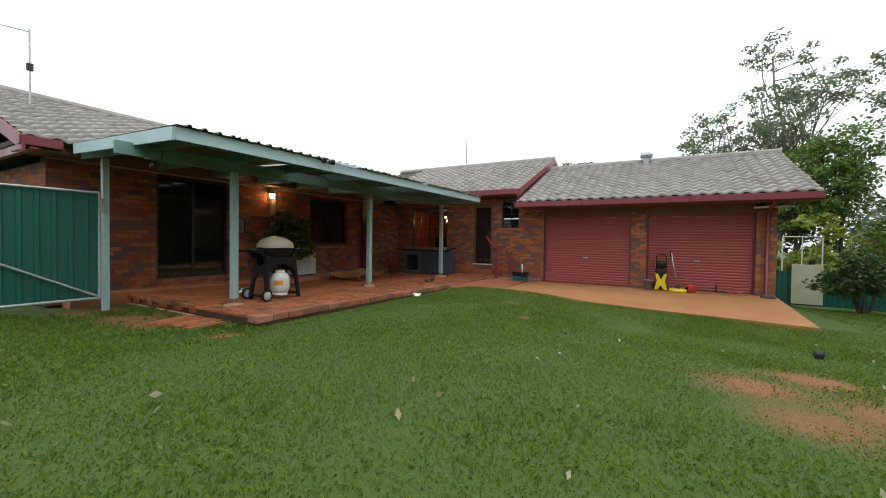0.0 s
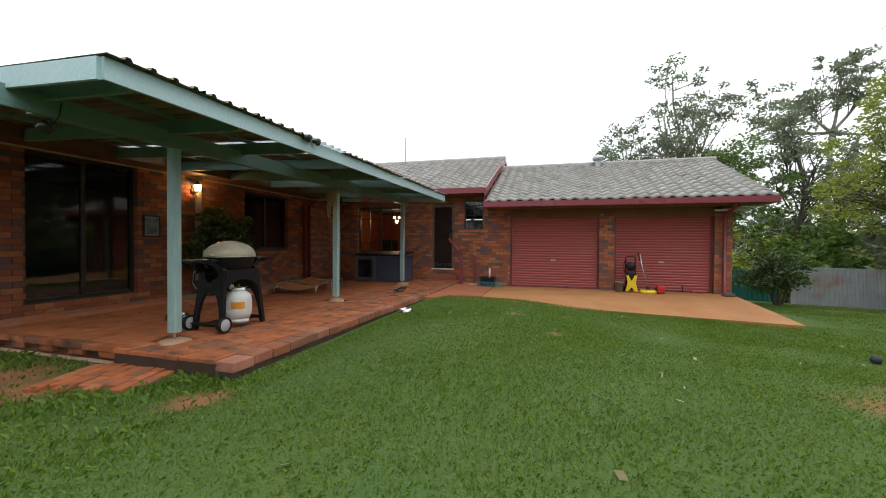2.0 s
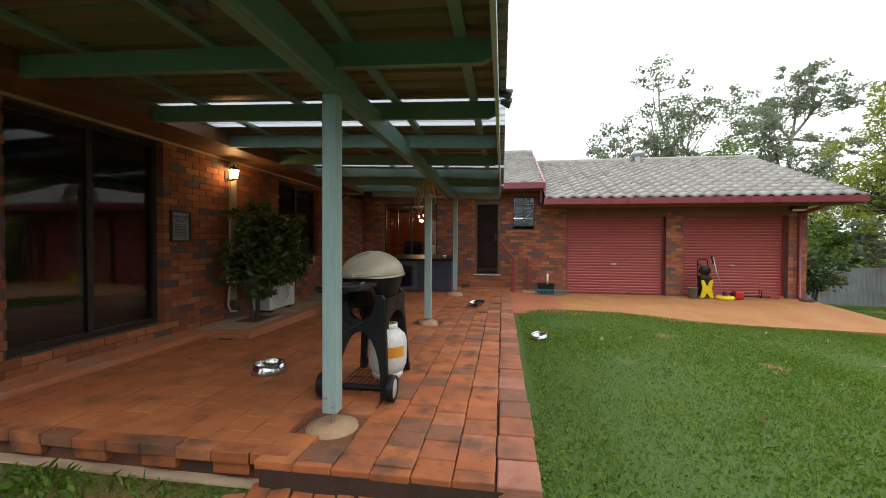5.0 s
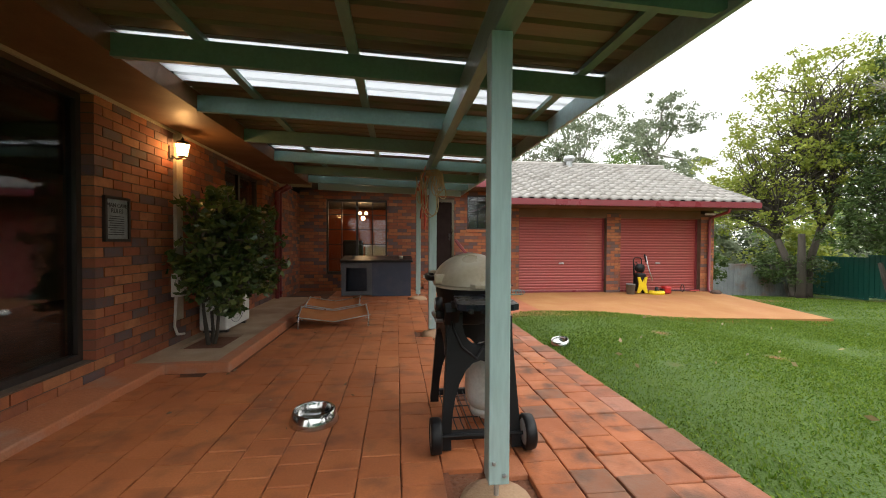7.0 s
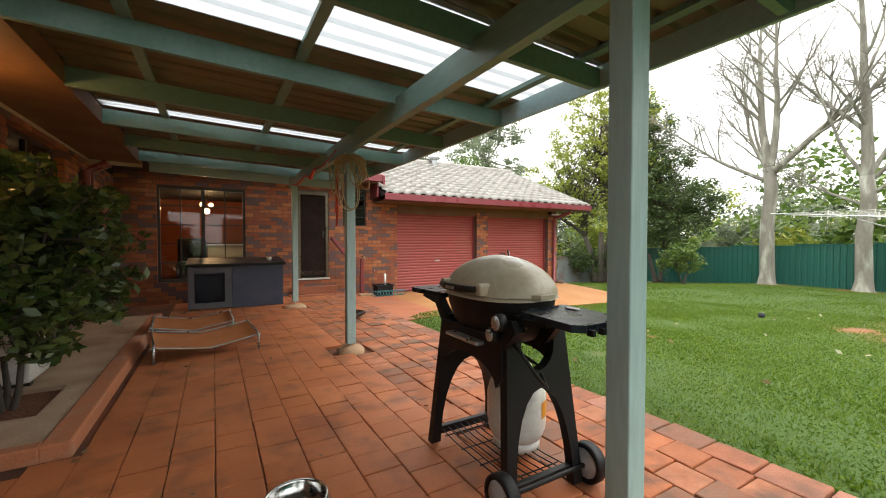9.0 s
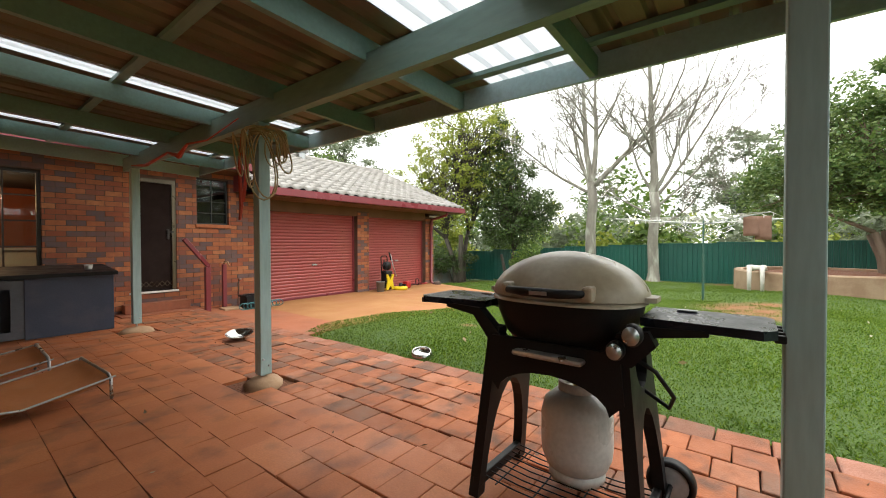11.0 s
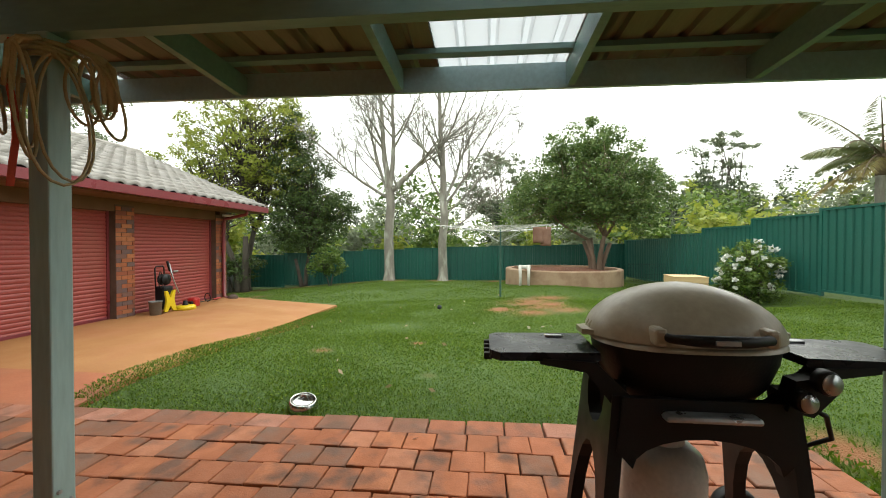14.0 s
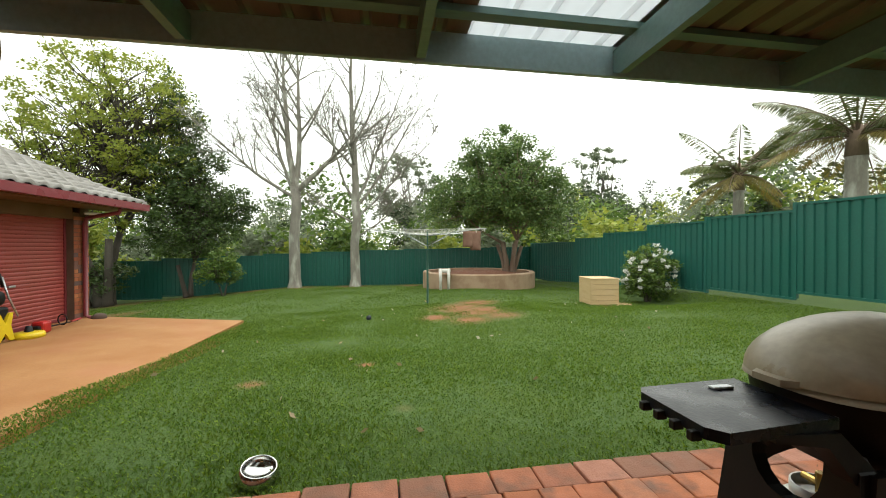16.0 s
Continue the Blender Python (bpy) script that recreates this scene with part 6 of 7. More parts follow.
def bare_tree(name, base, seed, label, r, fork, leaders, group=""):
    """A leafless tree: one trunk, and limbs (from height, sideways x, y, up, length, radius) that carry ever finer twigs."""
    rnd = random.Random(seed)
    t = thing(name, base, label, "tree", group)

    def grow(g, p, d, L, rad, depth):
        n = 9 if depth == 0 else 6 if depth == 1 else 4
        pts, rr = [p], [rad]
        for i in range(n):
            d = (d + Vector((rnd.gauss(0, 1), rnd.gauss(0, 1), rnd.gauss(0, .6) + (0.6 if depth < 2 else 0.2))) * (0.075 if depth == 0 else 0.13)).normalized()
            p = p + d * L / n
            pts.append(p)
            rr.append(max(0.008, rad * (1 - 0.8 * (i + 1) / n)))
        g.tube(pts, rr, (9, 6, 4, 3)[depth], caps=False)
        if depth == 3:
            return
        for k in range((13, 7, 4)[depth]):
            f = rnd.uniform(0.2, 1.0)
            i = min(n - 1, int(f * n))
            q = pts[i].lerp(pts[i + 1], f * n - i)
            along = (pts[i + 1] - pts[i]).normalized()
            side = along.cross(Vector((rnd.gauss(0, 1), rnd.gauss(0, 1), rnd.gauss(0, 1)))).normalized()
            dd = (along + side * rnd.uniform(0.6, 1.1)).normalized()
            grow(g, q, dd, L * rnd.uniform(0.32, 0.6) * (1.15 - 0.6 * f), max(0.01, rr[i] * 0.5), depth + 1)

    p = Vector(base) + Vector((0, 0, -0.1))
    trunk = [p, p + Vector((0.0, 0.02, 0.12)), p + Vector((0.01, 0.0, 0.5)), p + Vector((0.03, 0.05, fork * 0.5)), p + Vector((0.0, -0.08, fork * 0.8)), p + Vector((0.0, 0.0, fork))]
    part("trunk", G().tube(trunk, [r * 1.9, r * 1.35, r * 1.08, r, r * 0.95, r * 0.9], 12), M_bark, t, smooth=True)
    for h, dx, dy, up, L, rad in leaders:
        g = G()
        z = min(h, fork)
        foot = p + Vector((0, -0.08 if h < fork * 0.9 else 0, z - 0.1))
        grow(g, foot, Vector((dx, dy, up)).normalized(), L, rad, 0)
        w = new("limb", raw_mesh("limb", g.v, g.f, M_bark, True))
        child(w, t)
    return t


bare_tree("bare_tree", (12.1, 10.9, lawn_z(12.1, 10.9)), 4, "tall leafless tree with pale grey bark by the fence", 0.24, 4.9,
          [(4.9, 0.0, 0.1, 1, 7.5, 0.17), (4.9, 0.1, -0.18, 1, 7.0, 0.15), (4.7, 0.0, -0.95, 0.8, 6.5, 0.14), (4.4, -0.2, 1.0, 0.45, 5.0, 0.09), (4.9, -0.3, 0.5, 0.9, 5.5, 0.08), (4.6, 0.5, 0.4, 0.7, 5.0, 0.09)], "leafless trees")
bare_tree("bare_tree", (12.2, 8.1, lawn_z(12.2, 8.1)), 9, "tall leafless tree with pale grey bark by the fence", 0.22, 4.2,
          [(4.2, 0.0, -0.05, 1, 8.0, 0.19), (4.2, 0.1, -0.4, 1, 7.0, 0.09), (4.0, 0.0, -0.75, 0.9, 6.5, 0.08), (3.6, 0.2, -1.0, 0.6, 5.5, 0.06), (3.2, 0.0, 0.8, 0.5, 3.6, 0.06), (2.6, -0.2, -0.9, 0.6, 3.4, 0.05), (4.1, -0.2, 0.35, 1, 5.0, 0.07)], "leafless trees")
# round evergreen behind the garden bed
crown_tree("round_tree", (9.6, 1.2, 0.25), 6, [(0, 0.4, 4.0, 2.4, 2.9, 1.7), (0, 2.3, 3.2, 1.9, 1.8, 1.3), (0.2, -1.5, 3.4, 1.9, 1.7, 1.5), (-0.8, 0.2, 2.9, 1.7, 2.4, 0.9), (0, 0.3, 5.3, 1.6, 2.0, 1.15)], 520, 110, 0.135, L_round, M_bark_brown, 21, "round evergreen tree with twisted brown stems", 0.11, 0.42, fork=1.5, twig=0.14)
# pair of trees in the far corner
crown_tree("corner_tree", (11.4, 18.5, -0.85), 3, [(0, 0.3, 7.4, 2.9, 3.0, 1.9), (-0.6, 2.2, 5.6, 2.4, 2.4, 1.7), (0, -1.5, 6.2, 2.0, 1.9, 1.8), (0.3, 0.0, 9.8, 2.1, 2.6, 1.4), (0.2, -2.0, 8.4, 1.5, 1.6, 1.4), (-0.8, 0.6, 4.0, 2.2, 2.6, 1.3), (-0.5, 4.0, 4.4, 2.0, 2.0, 1.5)], 500, 46, 0.17, L_light, M_bark_dark, 33, "tall yellow-green tree beside the back fence", 0.17, 0.5, fork=2.6, twig=0.35, droop=0.2, flat=0.55)
crown_tree("dark_tree", (12.2, 15.6, -0.65), 2, [(0, 0, 3.4, 2.0, 2.3, 1.9), (0, 0.2, 5.6, 1.7, 1.9, 2.0), (0, 0.5, 7.9, 1.2, 1.2, 1.7), (0.2, -1.4, 4.2, 1.4, 1.5, 1.6), (0.1, 0.7, 9.5, 0.6, 0.6, 1.0)], 440, 56, 0.15, L_dark, M_bark_dark, 41, "dense dark green tree beside the back fence", 0.1, 0.4, fork=1.6, twig=0.3)
crown_tree("shrub", (10.9, 13.6, lawn_z(10.9, 13.6)), 3, [(0, 0, 1.25, 0.95, 1.0, 0.75), (0.1, 0.5, 1.0, 0.7, 0.7, 0.5)], 70, 40, 0.14, L_mid, M_bark_dark, 43, "green leafy shrub before the back fence", 0.035, 0.25, "shrub", fork=0.5, twig=0.5)
crown_tree("shrub", (5.2, 17.2, lawn_z(5.2, 17.2)), 4, [(0, 0, 1.3, 1.0, 1.0, 0.65), (-0.3, 0.2, 0.9, 0.8, 0.7, 0.45)], 70, 42, 0.15, L_dark, M_bark_dark, 47, "dark green shrub past the garage corner", 0.05, 0.3, "shrub", fork=0.7, twig=0.5)
crown_tree("shrub", (11.4, 19.0, -0.9), 3, [(0, 0, 1.3, 1.4, 1.5, 1.0)], 70, 44, 0.16, L_dark, M_bark_dark, 53, "dark green shrub in the far corner", 0.05, 0.35, "shrub", fork=0.6)
# flowering bush
fb = crown_tree("flowering_bush", (2.75, -0.65, lawn_z(2.75, -0.65)), 5, [(0, 0, 0.95, 0.7, 0.72, 0.72), (0.05, 0.05, 0.5, 0.6, 0.6, 0.45)], 110, 48, 0.1, L_mid, M_bark_dark, 61, "green bush covered with white flowers by the fence", 0.025, 0.2, "bush", fork=0.4)
rng = np.random.default_rng(7)
d = rng.normal(size=(52, 3))
d /= np.linalg.norm(d, axis=1)[:, None]
pp = np.array([2.75, -0.65, lawn_z(2.75, -0.65) + 0.9]) + d * np.array([0.74, 0.76, 0.78])
pp = pp[pp[:, 2] > 0.4]
fl = quads_object("blossom", leaf_cloud(rng, pp, [0.065] * len(pp), 14, 0.085, 0.9, 0.8), leaf_mat("white_petal", [(0.8, 0.8, 0.76), (0.75, 0.76, 0.72), (0.82, 0.81, 0.78)], 0.6, 0.3))
child(fl, fb)
fl["label"] = "clusters of white flowers"
fl["kind"] = "stuff"
# camellia in the raised bed
crown_tree("camellia", (-9.05, 7.53, 0.25), 4, [(0.2, 0.05, 1.05, 0.56, 0.66, 0.5), (0.18, 0.15, 1.52, 0.46, 0.58, 0.34), (0.22, -0.2, 0.72, 0.42, 0.44, 0.32), (0.26, 0.35, 0.8, 0.4, 0.48, 0.34)], 270, 26, 0.098, L_glossy, M_bark_dark, 71, "glossy dark green camellia shrub in the raised bed", 0.022, 0.13, "shrub", fork=0.4, twig=0.6)
# gum trees beyond
crown_tree("gum_tree", (5.0, 31.0, -2.0), 2, [(0, 0, 10.5, 3.2, 3.0, 2.6), (3.0, 0.5, 13.0, 2.4, 2.2, 1.4), (-2.6, 0, 9.5, 2.2, 2.2, 2.4), (1.2, 0, 8.0, 2.6, 2.4, 2.2), (-3.6, 0, 7.0, 1.6, 1.6, 2.0), (0.3, 0.2, 14.8, 2.0, 1.8, 1.1)], 240, 44, 0.24, L_gum, M_bark, 81, "tall gum tree with open grey-green foliage", 0.22, 0.6, fork=4.0, twig=0.3, droop=0.5, flat=0.6, group="gum trees")
crown_tree("bushy_tree", (6.5, 27.0, -2.0), 2, [(0, 0, 6.5, 2.0, 2.0, 2.2), (1.2, 0, 8.0, 1.4, 1.4, 1.4), (-1.0, 0.3, 5.0, 1.6, 1.6, 1.4)], 220, 60, 0.2, L_mid, M_bark_dark, 83, "dense mid-green tree behind the garage", 0.16, 0.5, fork=2.5, twig=0.2)
crown_tree("gum_tree", (17.8, 37.9, -2.5), 1, [(-2.0, 0, 15.0, 3.0, 2.4, 1.5), (2.4, 0, 15.8, 2.8, 2.4, 1.4), (0.5, 0, 17.2, 2.2, 2.2, 1.1), (-3.4, 0, 12.6, 1.6, 1.6, 1.2), (3.6, 0, 12.0, 1.8, 1.8, 1.3)], 130, 44, 0.28, L_gum, M_bark, 87, "tall gum tree with a bare lower trunk", 0.2, 0.7, fork=11, twig=0.4, droop=0.5, flat=0.5, group="gum trees")
crown_tree("gum_tree", (12.5, 29.5, -2.4), 2, [(0, 0, 8.5, 2.6, 2.6, 2.6), (1.8, 0.5, 6.2, 2.0, 2.0, 2.0), (-1.6, 0, 10.8, 2.0, 2.0, 1.4)], 150, 46, 0.24, L_gum, M_bark_dark, 89, "grey-green gum tree beyond the fence", 0.2, 0.6, fork=3.5, twig=0.3, droop=0.4, flat=0.6, group="gum trees")
crown_tree("gum_tree", (-9.0, 40.0, -2.0), 2, [(-2.5, 0, 9.2, 2.6, 2, 1.0), (1.5, 0, 10.2, 2.6, 2, 1.0), (4.5, 0, 9.2, 2.4, 2, 0.9), (0, 0, 8.0, 3.2, 2, 0.9)], 130, 60, 0.3, L_gum, M_bark_dark, 91, "flat-topped tree behind the house roof", 0.25, 0.6, fork=6, twig=0.3, flat=0.4, group="gum trees")
crown_tree("gum_tree", (32.0, 4.9, -3.0), 2, [(0, 0, 12.6, 2.2, 2.8, 1.3), (0, 2.4, 10.4, 2.0, 2.2, 1.3), (0, -2.4, 10.8, 2.0, 2.0, 1.2), (0, 0.5, 8.2, 2.4, 3.2, 1.6), (0.5, -3.2, 8.0, 1.6, 1.6, 1.2)], 170, 46, 0.28, L_gum, M_bark, 97, "airy grey-green gum tree beyond the back fence", 0.2, 0.6, fork=5, twig=0.5, flat=0.5, group="gum trees")
crown_tree("gum_tree", (55.0, -29.6, -3.0), 1, [(0, 0.3, 20.2, 2.4, 3.2, 1.2), (0, 3.2, 18.4, 1.8, 2.4, 1.0), (0, -2.8, 18.8, 1.8, 2.2, 1.0), (0, -0.8, 16.2, 1.8, 2.4, 1.1), (0, 2.8, 14.4, 2.0, 3.2, 1.5), (0, 0.2, 11.5, 3.2, 5.2, 2.8)], 230, 50, 0.36, L_gum, M_bark_dark, 93, "lone gum tree on the far slope", 0.25, 0.7, fork=5, twig=0.4, flat=0.5, group="gum trees")


def palm(base, height, r, fronds, length, seed, label):
    rnd, rng = random.Random(seed), np.random.default_rng(seed)
    t = thing("palm_tree", base, label, "palm tree", "palms past the side fence")
    B = Vector(base)
    g = G()
    n = int(height / 0.12)
    g.tube([B + Vector((0.1 * math.sin(i / n * 2), 0, height * i / n)) for i in range(n + 1)], [r * (1.25 - 0.25 * i / n) * (1.05 if i % 2 else 0.97) for i in range(n + 1)], 14)
    w = new("trunk", raw_mesh("trunk", g.v, g.f, M_bark, True))
    child(w, t)
    top = B + Vector((0.1 * math.sin(2), 0, height))
    part("crown_shaft", G().tube([top, top + Vector((0, 0, 0.35)), top + Vector((0, 0, 0.9))], [r * 1.1, r * 0.95, r * 0.4], 12), M_bark_brown, t, smooth=True)
    for k in range(fronds):
        a = 2.4 * k + rnd.uniform(-.3, .3)
        dry = k < fronds * 0.2
        lift = rnd.uniform(-0.4, 0.3) if dry else rnd.uniform(0.8, 2.5)
        L = length * rnd.uniform(0.8, 1.1)
        pts = []
        for i in range(11):
            s = i / 10
            out = L * (s - 0.18 * s * s)
            pts.append(top + Vector((math.cos(a) * out, math.sin(a) * out, 0.5 + lift * L * 0.55 * s - (0.75 + 0.25 * (lift > 0.6)) * L * 0.6 * s * s)))
        rach = G().tube(pts, [0.03 * (1 - 0.85 * i / 10) for i in range(11)], 5)
        fr = part("frond_rib", rach, M_bark_brown, t)
        q = []
        for i in range(1, 10):
            for j in range(9):
                f = j / 9
                p = pts[i].lerp(pts[i + 1], f)
                d = (pts[i + 1] - pts[i]).normalized()
                sd = d.cross(Vector((0, 0, 1))).normalized()
                ll = length * 0.22 * math.sin(math.pi * min(1, (i + f) / 10 + 0.08)) ** 0.6
                for s in (-1, 1):
                    tip = p + (sd * s * 0.75 + d * 0.5 + Vector((0, 0, -0.45 - 0.3 * rnd.random()))) .normalized() * ll
                    wv = d * 0.013
                    m = p.lerp(tip, 0.45) + Vector((0, 0, 0.03))
                    q += [tuple(p), tuple(m + wv), tuple(tip), tuple(m - wv)]
        lf = quads_object("frond_blade", np.array(q), L_palm_dry if dry else L_palm)
        lf["kind"] = "stuff"
        lf.parent = fr
        lf.matrix_parent_inverse = Matrix.Identity(4)
    return t


palm((3.93, -4.9, 0.3), 3.1, 0.15, 24, 2.3, 3, "palm tree with arching green and yellow fronds")
palm((0.65, -4.9, 0.5), 3.3, 0.21, 26, 2.6, 8, "large palm tree with a ringed pale trunk")

# far woods and undergrowth beyond the fences
rng = np.random.default_rng(11)
def woods(name, spots, leaf, per, size, label):
    cs, rs = [], []
    for x, y, z, rx, rz_, k in spots:
        d = rng.normal(size=(k, 3))
        d /= np.linalg.norm(d, axis=1)[:, None]
        d = d * (rng.random((k, 1)) ** 0.4)
        for v in d:
            cs.append((x + v[0] * rx, y + v[1] * rx, z + v[2] * rz_))
            rs.append(rx * 0.3)
    ob = quads_object(name, leaf_cloud(rng, cs, rs, per, size, 0.8), leaf)
    return tagged(ob, label, "woods", kind="stuff")


rr = random.Random(17)
spots = [[], [], [], []]
for k in range(230):
    a = rr.uniform(-75, 100)
    dist = rr.uniform(22, 60)
    x, y = -4 + dist * math.cos(radians(a)), 6 + dist * math.sin(radians(a))
    if x < 15.5 and -3 < y < 24 or x < 3:
        continue
    h = rr.uniform(1.6, 3.4) * (0.6 + dist / 34)
    z = max(lawn_z(x, y), -4) + h * 0.75
    spots[k % 4].append((x, y, z, rr.uniform(2.0, 3.8), h, 30))
for x, y, h in ((15.5, 3.0, 1.4), (15.2, 5.5, 1.2), (15.5, 8.5, 1.6), (15.8, 11.5, 1.3), (15.5, 0.5, 1.5), (17, -2.5, 1.8), (14, -4.5, 1.4), (11, -4.5, 1.3), (16, 14, 1.8), (16, 17, 2.0), (15, 21, 2.2), (10, 24, 2.2), (6, 25.5, 2.4), (3, 26, 2.2), (-2, 27, 2.0), (13, 25, 2.5)):
    spots[rr.randint(0, 2)].append((x, y, lawn_z(x, y) + h * 0.9, 1.6, h, 30))
woods("far_woods", spots[3], L_deep, 44, 0.36, "dark olive woods on the slope beyond the fence")
woods("far_woods", spots[0], L_mid, 44, 0.38, "mid-green woods on the slope beyond the fence")
woods("far_woods", spots[1], L_gum, 44, 0.38, "grey-green gum woods beyond the fence")
woods("far_woods", spots[2], L_light, 40, 0.36, "yellow-green bushes beyond the fence")
for x, y, sx, lab in ((30.0, 1.5, 3.2, "small white house far beyond the fence"), (46.0, -6.5, 3.0, "distant pale house on the slope")):
    z = lawn_z(x, y)
    h = thing("house", (x, y, z), lab, "house")
    part("wall", G().box(x - 2, y - sx, z, x + 2, y + sx, z + (4.6 if x < 40 else 6.2)), M_white, h)
    zz = z + (4.6 if x < 40 else 6.2)
    part("roof", G().prism([(x - 2.3, zz), (x + 2.3, zz), (x, zz + 0.9)], y - sx - 0.2, y + sx + 0.2, "y"), M_galv, h)
    for k in range(3):
        part("window", G().box(x - 2.03, y - sx + 0.6 + k * 1.9, zz - 1.4, x - 2.0, y - sx + 1.5 + k * 1.9, zz - 0.5), M_darkframe, h)

# ---- garden things ----
rbz = lawn_z(9.0, 2.7)
rb_ = thing("garden_bed", (9.2, 2.7, rbz), "round raised garden bed of pale render", "garden bed")
M_render = surf("tan_render", (0.4, 0.28, 0.18), 0.85, scale=2, col2=(0.3, 0.19, 0.12), fine=40, bump=0.4, stain=(0.22, 0.13, 0.08), stain_scale=2)
part("wall", G().lathe([(2.45, -0.1), (2.45, 0.6), (2.42, 0.64), (2.2, 0.64), (2.2, 0.45)], 48, (9.6, 2.6, rbz)), M_render, rb_, smooth=False)
part("soil", G().lathe([(2.2, 0.5), (1.2, 0.62), (0.0, 0.68)], 32, (9.6, 2.6, rbz)), M_soil, rb_)
tw = G()
for s in (-0.16, 0.16):
    yy = 4.45 + s
    tw.tube([(7.45, yy, rbz + 0.02), (7.42, yy, rbz + 0.55), (7.5, yy, rbz + 0.82), (7.75, yy - 0.05, rbz + 0.8), (7.95, yy - 0.1, rbz + 0.7)], [0.05, 0.06, 0.07, 0.07, 0.05], 8)
single("hanging_towels", tw.box(7.5, 4.2, rbz + 0.72, 7.9, 4.62, rbz + 0.84, c=0.03), surf("white_cloth", (0.75, 0.72, 0.66), 0.9, fine=80, bump=0.3), "white cloth hung over the garden bed's edge", "cloth", smooth=True)
M_ply = surf("new_plywood", (0.62, 0.45, 0.24), 0.65, scale=3, col2=(0.5, 0.33, 0.16), fine=50, bump=0.15, stretch=(1, 1, 6))
wb = thing("wooden_box", (2.88, 0.68, lawn_z(2.7, 0.9) - 0.03), "pale plywood box standing on the lawn", "box", local=True, rz=-6)
bz = 0.74
for k in range(5):
    part("plank", G().box(-0.4, -0.3, 0.15 * k + 0.005, -0.375, 0.48, 0.15 * k + 0.145, c=0.004), M_ply, wb)
part("side", G().box(-0.375, 0.46, 0, 0.4, 0.48, bz), M_ply, wb)
part("side", G().box(-0.375, -0.3, 0, 0.4, -0.28, bz), M_ply, wb)
part("back", G().box(0.38, -0.28, 0, 0.4, 0.46, bz), M_ply, wb)
part("top", G().box(-0.41, -0.31, bz, 0.41, 0.49, bz + 0.02, c=0.004), M_ply, wb)
chips = G()
for k in range(14):
    chips.box(-0.06, -0.02, 0, 0.06, 0.02, 0.02, pose(2.4 + rr.uniform(-.2, .15), 0.4 + rr.uniform(-.3, .3), lawn_z(2.4, 0.4) + 0.02, rr.uniform(-20, 20), rr.uniform(-20, 20), rr.uniform(0, 180)))
tagged(part("wood_offcuts", chips, M_ply), "scattered wood offcuts beside the box", "offcuts", kind="stuff")

# rotary clothes line
cz = lawn_z(3.68, 5.53)
cl = thing("clothes_line", (3.68, 5.53, cz), "rotary clothes line on a green pole", "clothes line")
part("pole", G().tube([(3.68, 5.53, cz - 0.05), (3.68, 5.53, cz + 1.15), (3.68, 5.53, cz + 1.16), (3.68, 5.53, cz + 2.05)], [0.03, 0.03, 0.022, 0.022], 10), surf("green_pole", (0.05, 0.13, 0.1), 0.5), cl)
tips = []
for k in range(4):
    a = radians(35 + 90 * k)
    tip = Vector((3.68 + 2.15 * math.cos(a), 5.53 + 2.15 * math.sin(a), cz + 2.06))
    tips.append(tip)
    part("arm", G().tube([(3.68, 5.53, cz + 1.93), tip], 0.014, 6), M_galv, cl)
    part("strut", G().tube([(3.68, 5.53, cz + 1.62), Vector((3.68, 5.53, cz + 1.93)).lerp(tip, 0.45)], 0.01, 6), M_galv, cl)
for ring in range(6):
    f = 1.0 - ring * 0.13
    c0 = Vector((3.68, 5.53, cz + 1.95))
    pts = [c0.lerp(tp, f) for tp in tips]
    for k in range(4):
        p, q = pts[k], pts[(k + 1) % 4]
        part("line", G().tube([p, p.lerp(q, 0.5) - Vector((0, 0, 0.025)), q], 0.005, 4), M_white, cl)
pegs = G()
for k in range(34):
    i = rr.randint(0, 3)
    f = 1.0 - rr.randint(0, 5) * 0.13
    c0 = Vector((3.68, 5.53, cz + 1.95))
    p = c0.lerp(tips[i], f).lerp(c0.lerp(tips[(i + 1) % 4], f), rr.uniform(0.1, 0.9))
    pegs.box(p.x - 0.008, p.y - 0.008, p.z - 0.07, p.x + 0.008, p.y + 0.008, p.z + 0.01)
o = part("pegs", pegs, M_white, cl, "white plastic pegs")
o["kind"] = "stuff"
tg = G()
c0 = Vector((3.68, 5.53, cz + 1.95))
for s, (xx, yy) in enumerate(((2.6, 4.55), (2.62, 4.35))):
    for j in range(7):
        for i in range(6):
            tg.v.append((xx + 0.02 * math.sin(i * 1.3 + j * .4), yy + 0.055 * i - 0.1, cz + 2.02 - 0.07 * j * (1 + 0.2 * s)))
    b0 = s * 42
    tg.f += [(b0 + j * 6 + i, b0 + j * 6 + i + 1, b0 + (j + 1) * 6 + i + 1, b0 + (j + 1) * 6 + i) for j in range(6) for i in range(5)]
tow = single("hanging_cloth", tg, surf("brown_towel", (0.25, 0.14, 0.1), 0.9, fine=90, bump=0.3), "brown cloth pegged to the clothes line", "cloth", smooth=True)
md = tow.modifiers.new("thickness", "SOLIDIFY")
md.thickness = 0.008

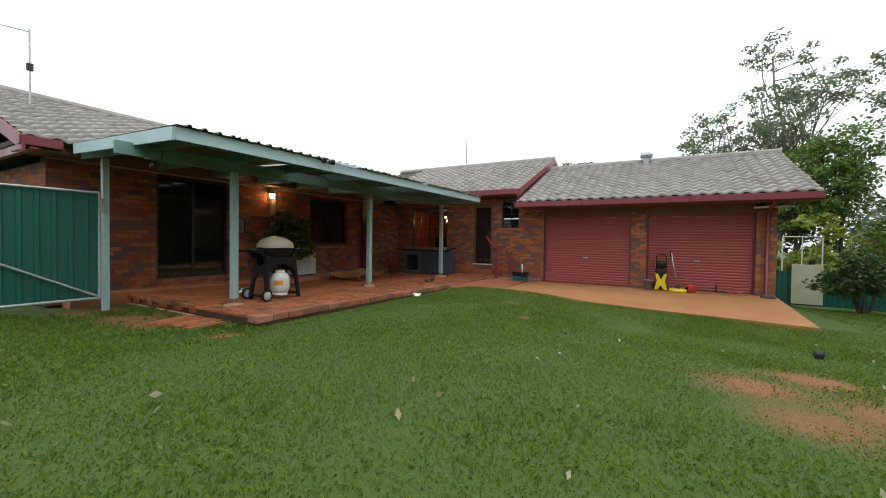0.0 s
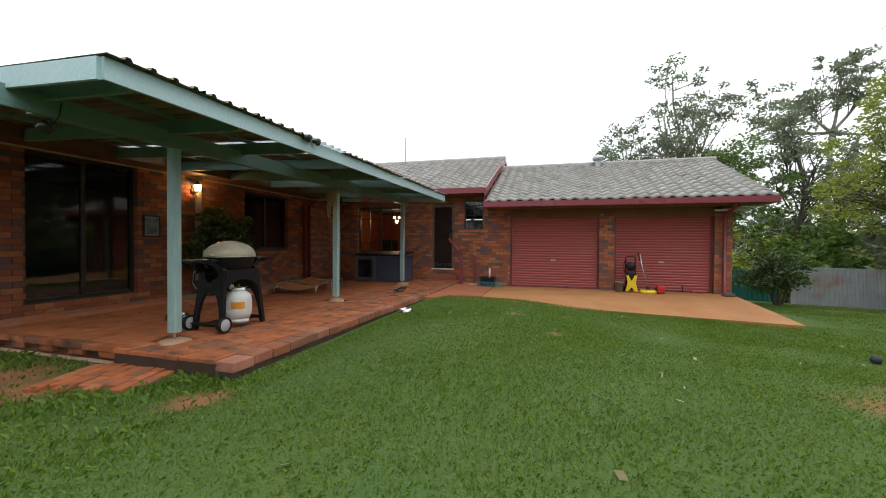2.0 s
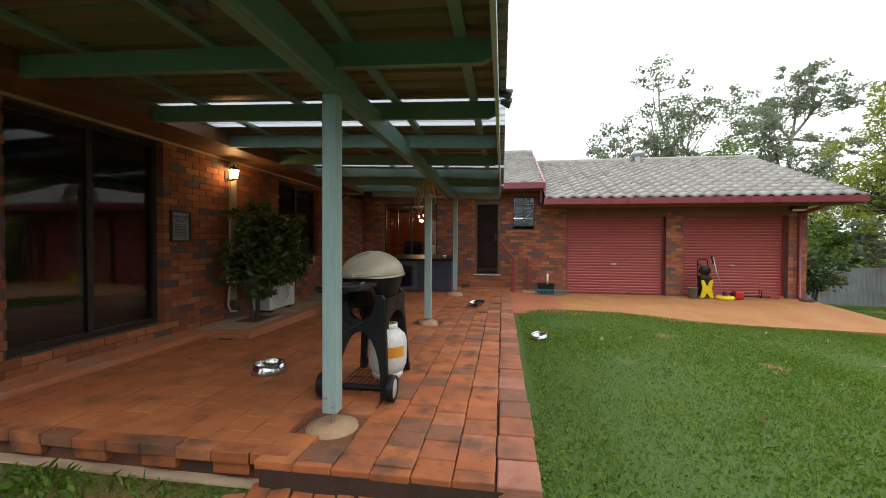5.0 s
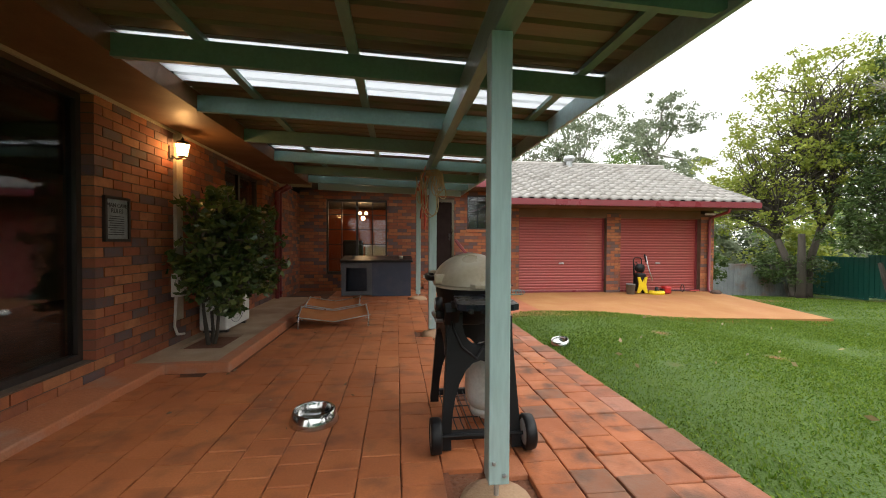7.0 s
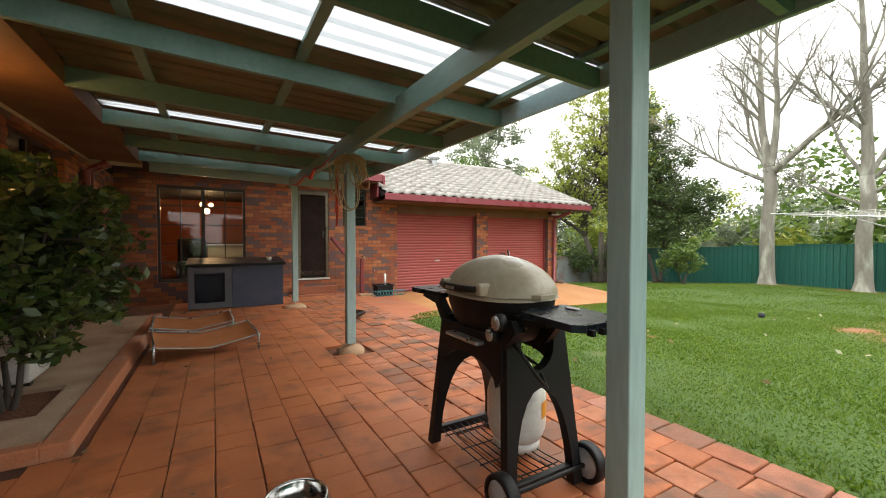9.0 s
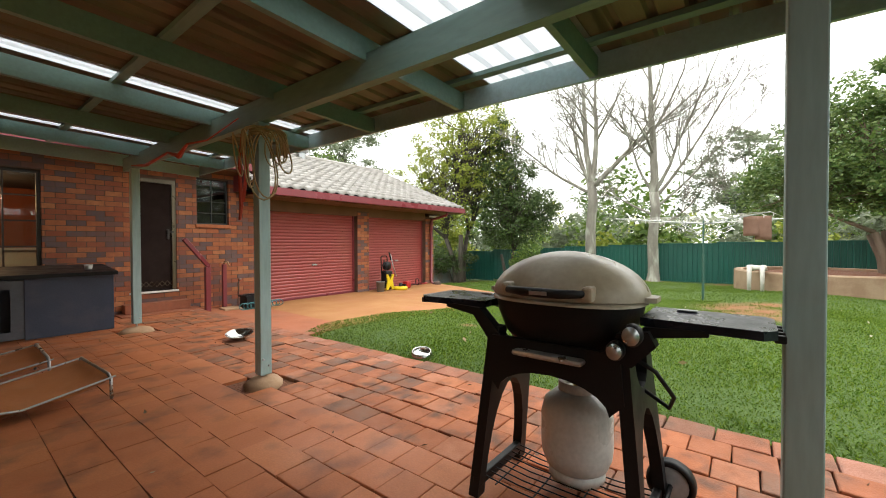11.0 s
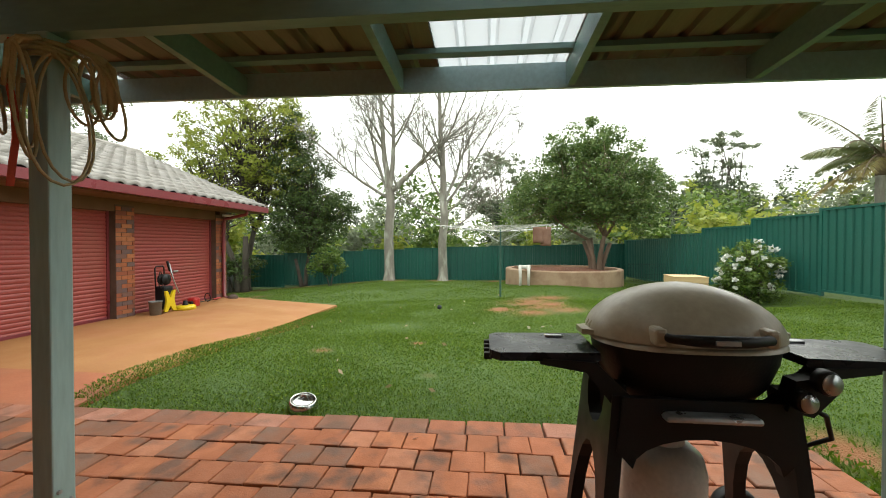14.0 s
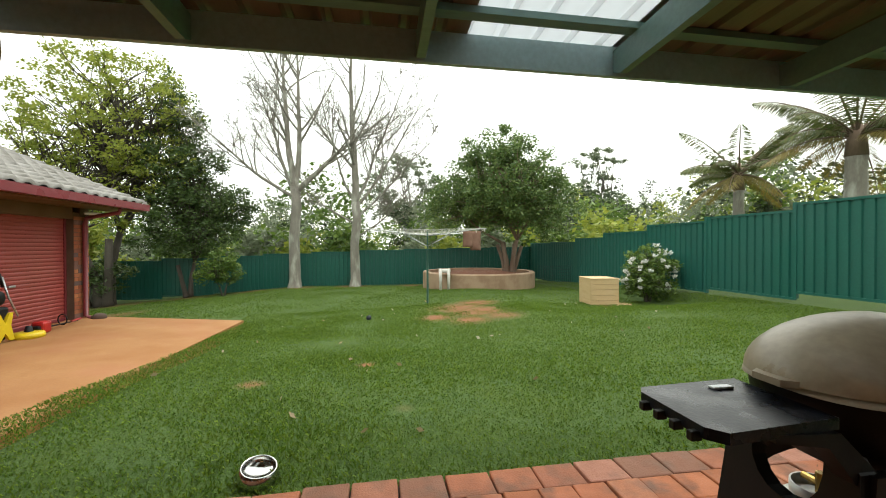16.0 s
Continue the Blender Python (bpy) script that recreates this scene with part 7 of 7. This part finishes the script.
# behind the garage: pale sheet and a tube frame
single("pale_sheet", G().box(4.55, 22.1, -1.1, 5.55, 22.16, 0.55, c=0.01), surf("cream_sheet", (0.6, 0.58, 0.42), 0.6, scale=2), "upright cream corrugated sheet by the fence", "sheet")
single("tube_frame", G().tube([(4.32, 22.6, 0.2), (4.32, 22.6, 1.72), (5.62, 22.6, 1.72), (5.62, 22.6, 0.2)], 0.025, 6).tube([(4.97, 22.6, 0.2), (4.97, 22.6, 1.72)], 0.02, 6), M_white, "white tubular frame behind the fence", "frame")
single("ball", G().lathe([(0.0, -0.06), (0.045, -0.045), (0.06, 0), (0.045, 0.045), (0, 0.06)], 14, (1.6, 7.1, lawn_z(1.6, 7.1) + 0.05)), surf("dark_rubber", (0.02, 0.025, 0.04), 0.6), "small dark ball on the lawn", "ball", smooth=True)
# dog mesh beside the bed
mf = thing("mesh_fence", (8.4, -0.6, 0), "low dark wire mesh panel beside the garden bed", "mesh panel")
for k in range(15):
    part("wire", G().tube([(8.3, -1.1 + 0.1 * k, 0.0), (8.3, -1.1 + 0.1 * k, 0.75)], 0.005, 4), M_darkframe, mf)
for k in range(6):
    part("wire", G().tube([(8.3, -1.1, 0.05 + 0.13 * k), (8.3, 0.3, 0.05 + 0.13 * k)], 0.005, 4), M_darkframe, mf)

# ---- grass ----
def grass(name, n, box, hmin, hmax, mat, seed, label, keep):
    rng = np.random.default_rng(seed)
    x = rng.uniform(box[0], box[1], n)
    y = rng.uniform(box[2], box[3], n)
    ok = np.array([keep(a, b) for a, b in zip(x, y)])
    x, y = x[ok], y[ok]
    z = np.array([lawn_z(a, b) for a, b in zip(x, y)]) - 0.005
    m = len(x)
    patch = np.array([noise.noise(Vector((a * 0.8, b * 0.8, 3))) for a, b in zip(x, y)])
    h = rng.uniform(hmin, hmax, m) * (1 + 0.6 * patch)
    a = rng.uniform(0, 2 * math.pi, m)
    ln = rng.uniform(0.2, 1.1, m)
    w = rng.uniform(0.0022, 0.0056, m) * (1.0 if hmax < 0.08 else 1.6)
    dx, dy = np.cos(a), np.sin(a)
    p0 = np.stack([x - dy * w, y + dx * w, z], 1)
    p1 = np.stack([x + dy * w, y - dx * w, z], 1)
    mx, my = x + dx * h * ln * 0.35, y + dy * h * ln * 0.35
    p2 = np.stack([mx + dy * w * .8, my - dx * w * .8, z + h * 0.65], 1)
    p3 = np.stack([x + dx * h * ln, y + dy * h * ln, z + h * (1 - 0.25 * ln)], 1)
    q = np.stack([p0, p1, p2, p3], 1).reshape(-1, 3)
    return tagged(quads_object(name, q, mat), label, "grass", kind="stuff")


def on_lawn(x, y):
    if x < -5.07 and y > 3.98 or x < -8.2 or y < -1.3 - 0.03 * (8 - x) + 0.1:
        return False
    if -4.0 < x < 2.4 and y > 9.97 or x < -3.9 and y > 9.7 + 0.38 * (x + 5) or x > 12.8 or x < 2.4 and y > 9.97:
        return False
    if -6.75 < x < -5.72 and 3.4 < y < 4.1:
        return False
    if x > 12.1 and random.random() < 0.75 or x > 11.5 and random.random() < 0.35 and noise.noise(Vector((x * 1.5, y * 1.5, 3))) > -0.1:
        return False
    for bx, by, r in BARE:
        d = math.hypot(x - bx, y - by) / r
        if d < 1.0 and random.random() > 0.25 + d * d * 0.7 + 0.6 * noise.noise(Vector((x * 2.2, y * 2.2, 0))):
            return False
    return True


M_grass = leaf_mat("grass_blade", [(0.12, 0.215, 0.013), (0.215, 0.295, 0.02), (0.075, 0.155, 0.009)], 0.62, 0.38)
grass("grass", 210000, (-8.2, 3.0, -1.75, 5.2), 0.014, 0.038, M_grass, 1, "short green lawn grass near the start", on_lawn)
grass("grass", 130000, (-5.0, 3.5, 5.2, 10.2), 0.014, 0.038, M_grass, 2, "short green lawn grass along the patio", on_lawn)
grass("grass", 110000, (3.0, 12.8, -1.5, 19.0), 0.022, 0.05, M_grass, 3, "short green lawn grass towards the fence", on_lawn)
grass("grass_tuft", 2600, (-8.2, -4.8, 2.6, 4.0), 0.03, 0.09, M_grass, 4, "longer weedy grass along the patio's front edge", on_lawn)

# leaf litter and pale scraps on the lawn
rng = np.random.default_rng(23)
lx, ly = rng.uniform(-4.5, 4, 60), rng.uniform(0.5, 9.5, 60)
pts = np.array([(a, b, lawn_z(a, b) + 0.035) for a, b in zip(lx, ly) if on_lawn(a, b)])
tagged(quads_object("leaf_litter", leaf_cloud(rng, pts, [0.01] * len(pts), 1, 0.07, 0.2, 0.55), leaf_mat("dry_leaf", [(0.45, 0.36, 0.2), (0.3, 0.2, 0.1), (0.6, 0.55, 0.42)])), "scattered dry leaves and pale scraps on the lawn", "litter", kind="stuff")
lx, ly = rng.uniform(-9.0, -5.1, 45), rng.uniform(4.1, 11.5, 45)
pts = np.array([(a, b, pz(b) + 0.006) for a, b in zip(lx, ly)])
tagged(quads_object("patio_litter", leaf_cloud(rng, pts, [0.004] * len(pts), 1, 0.035, 0.2, 0.5), leaf_mat("dry_scrap", [(0.2, 0.12, 0.06), (0.12, 0.07, 0.04), (0.35, 0.28, 0.2)])), "small dry scraps scattered on the patio", "litter", kind="stuff")
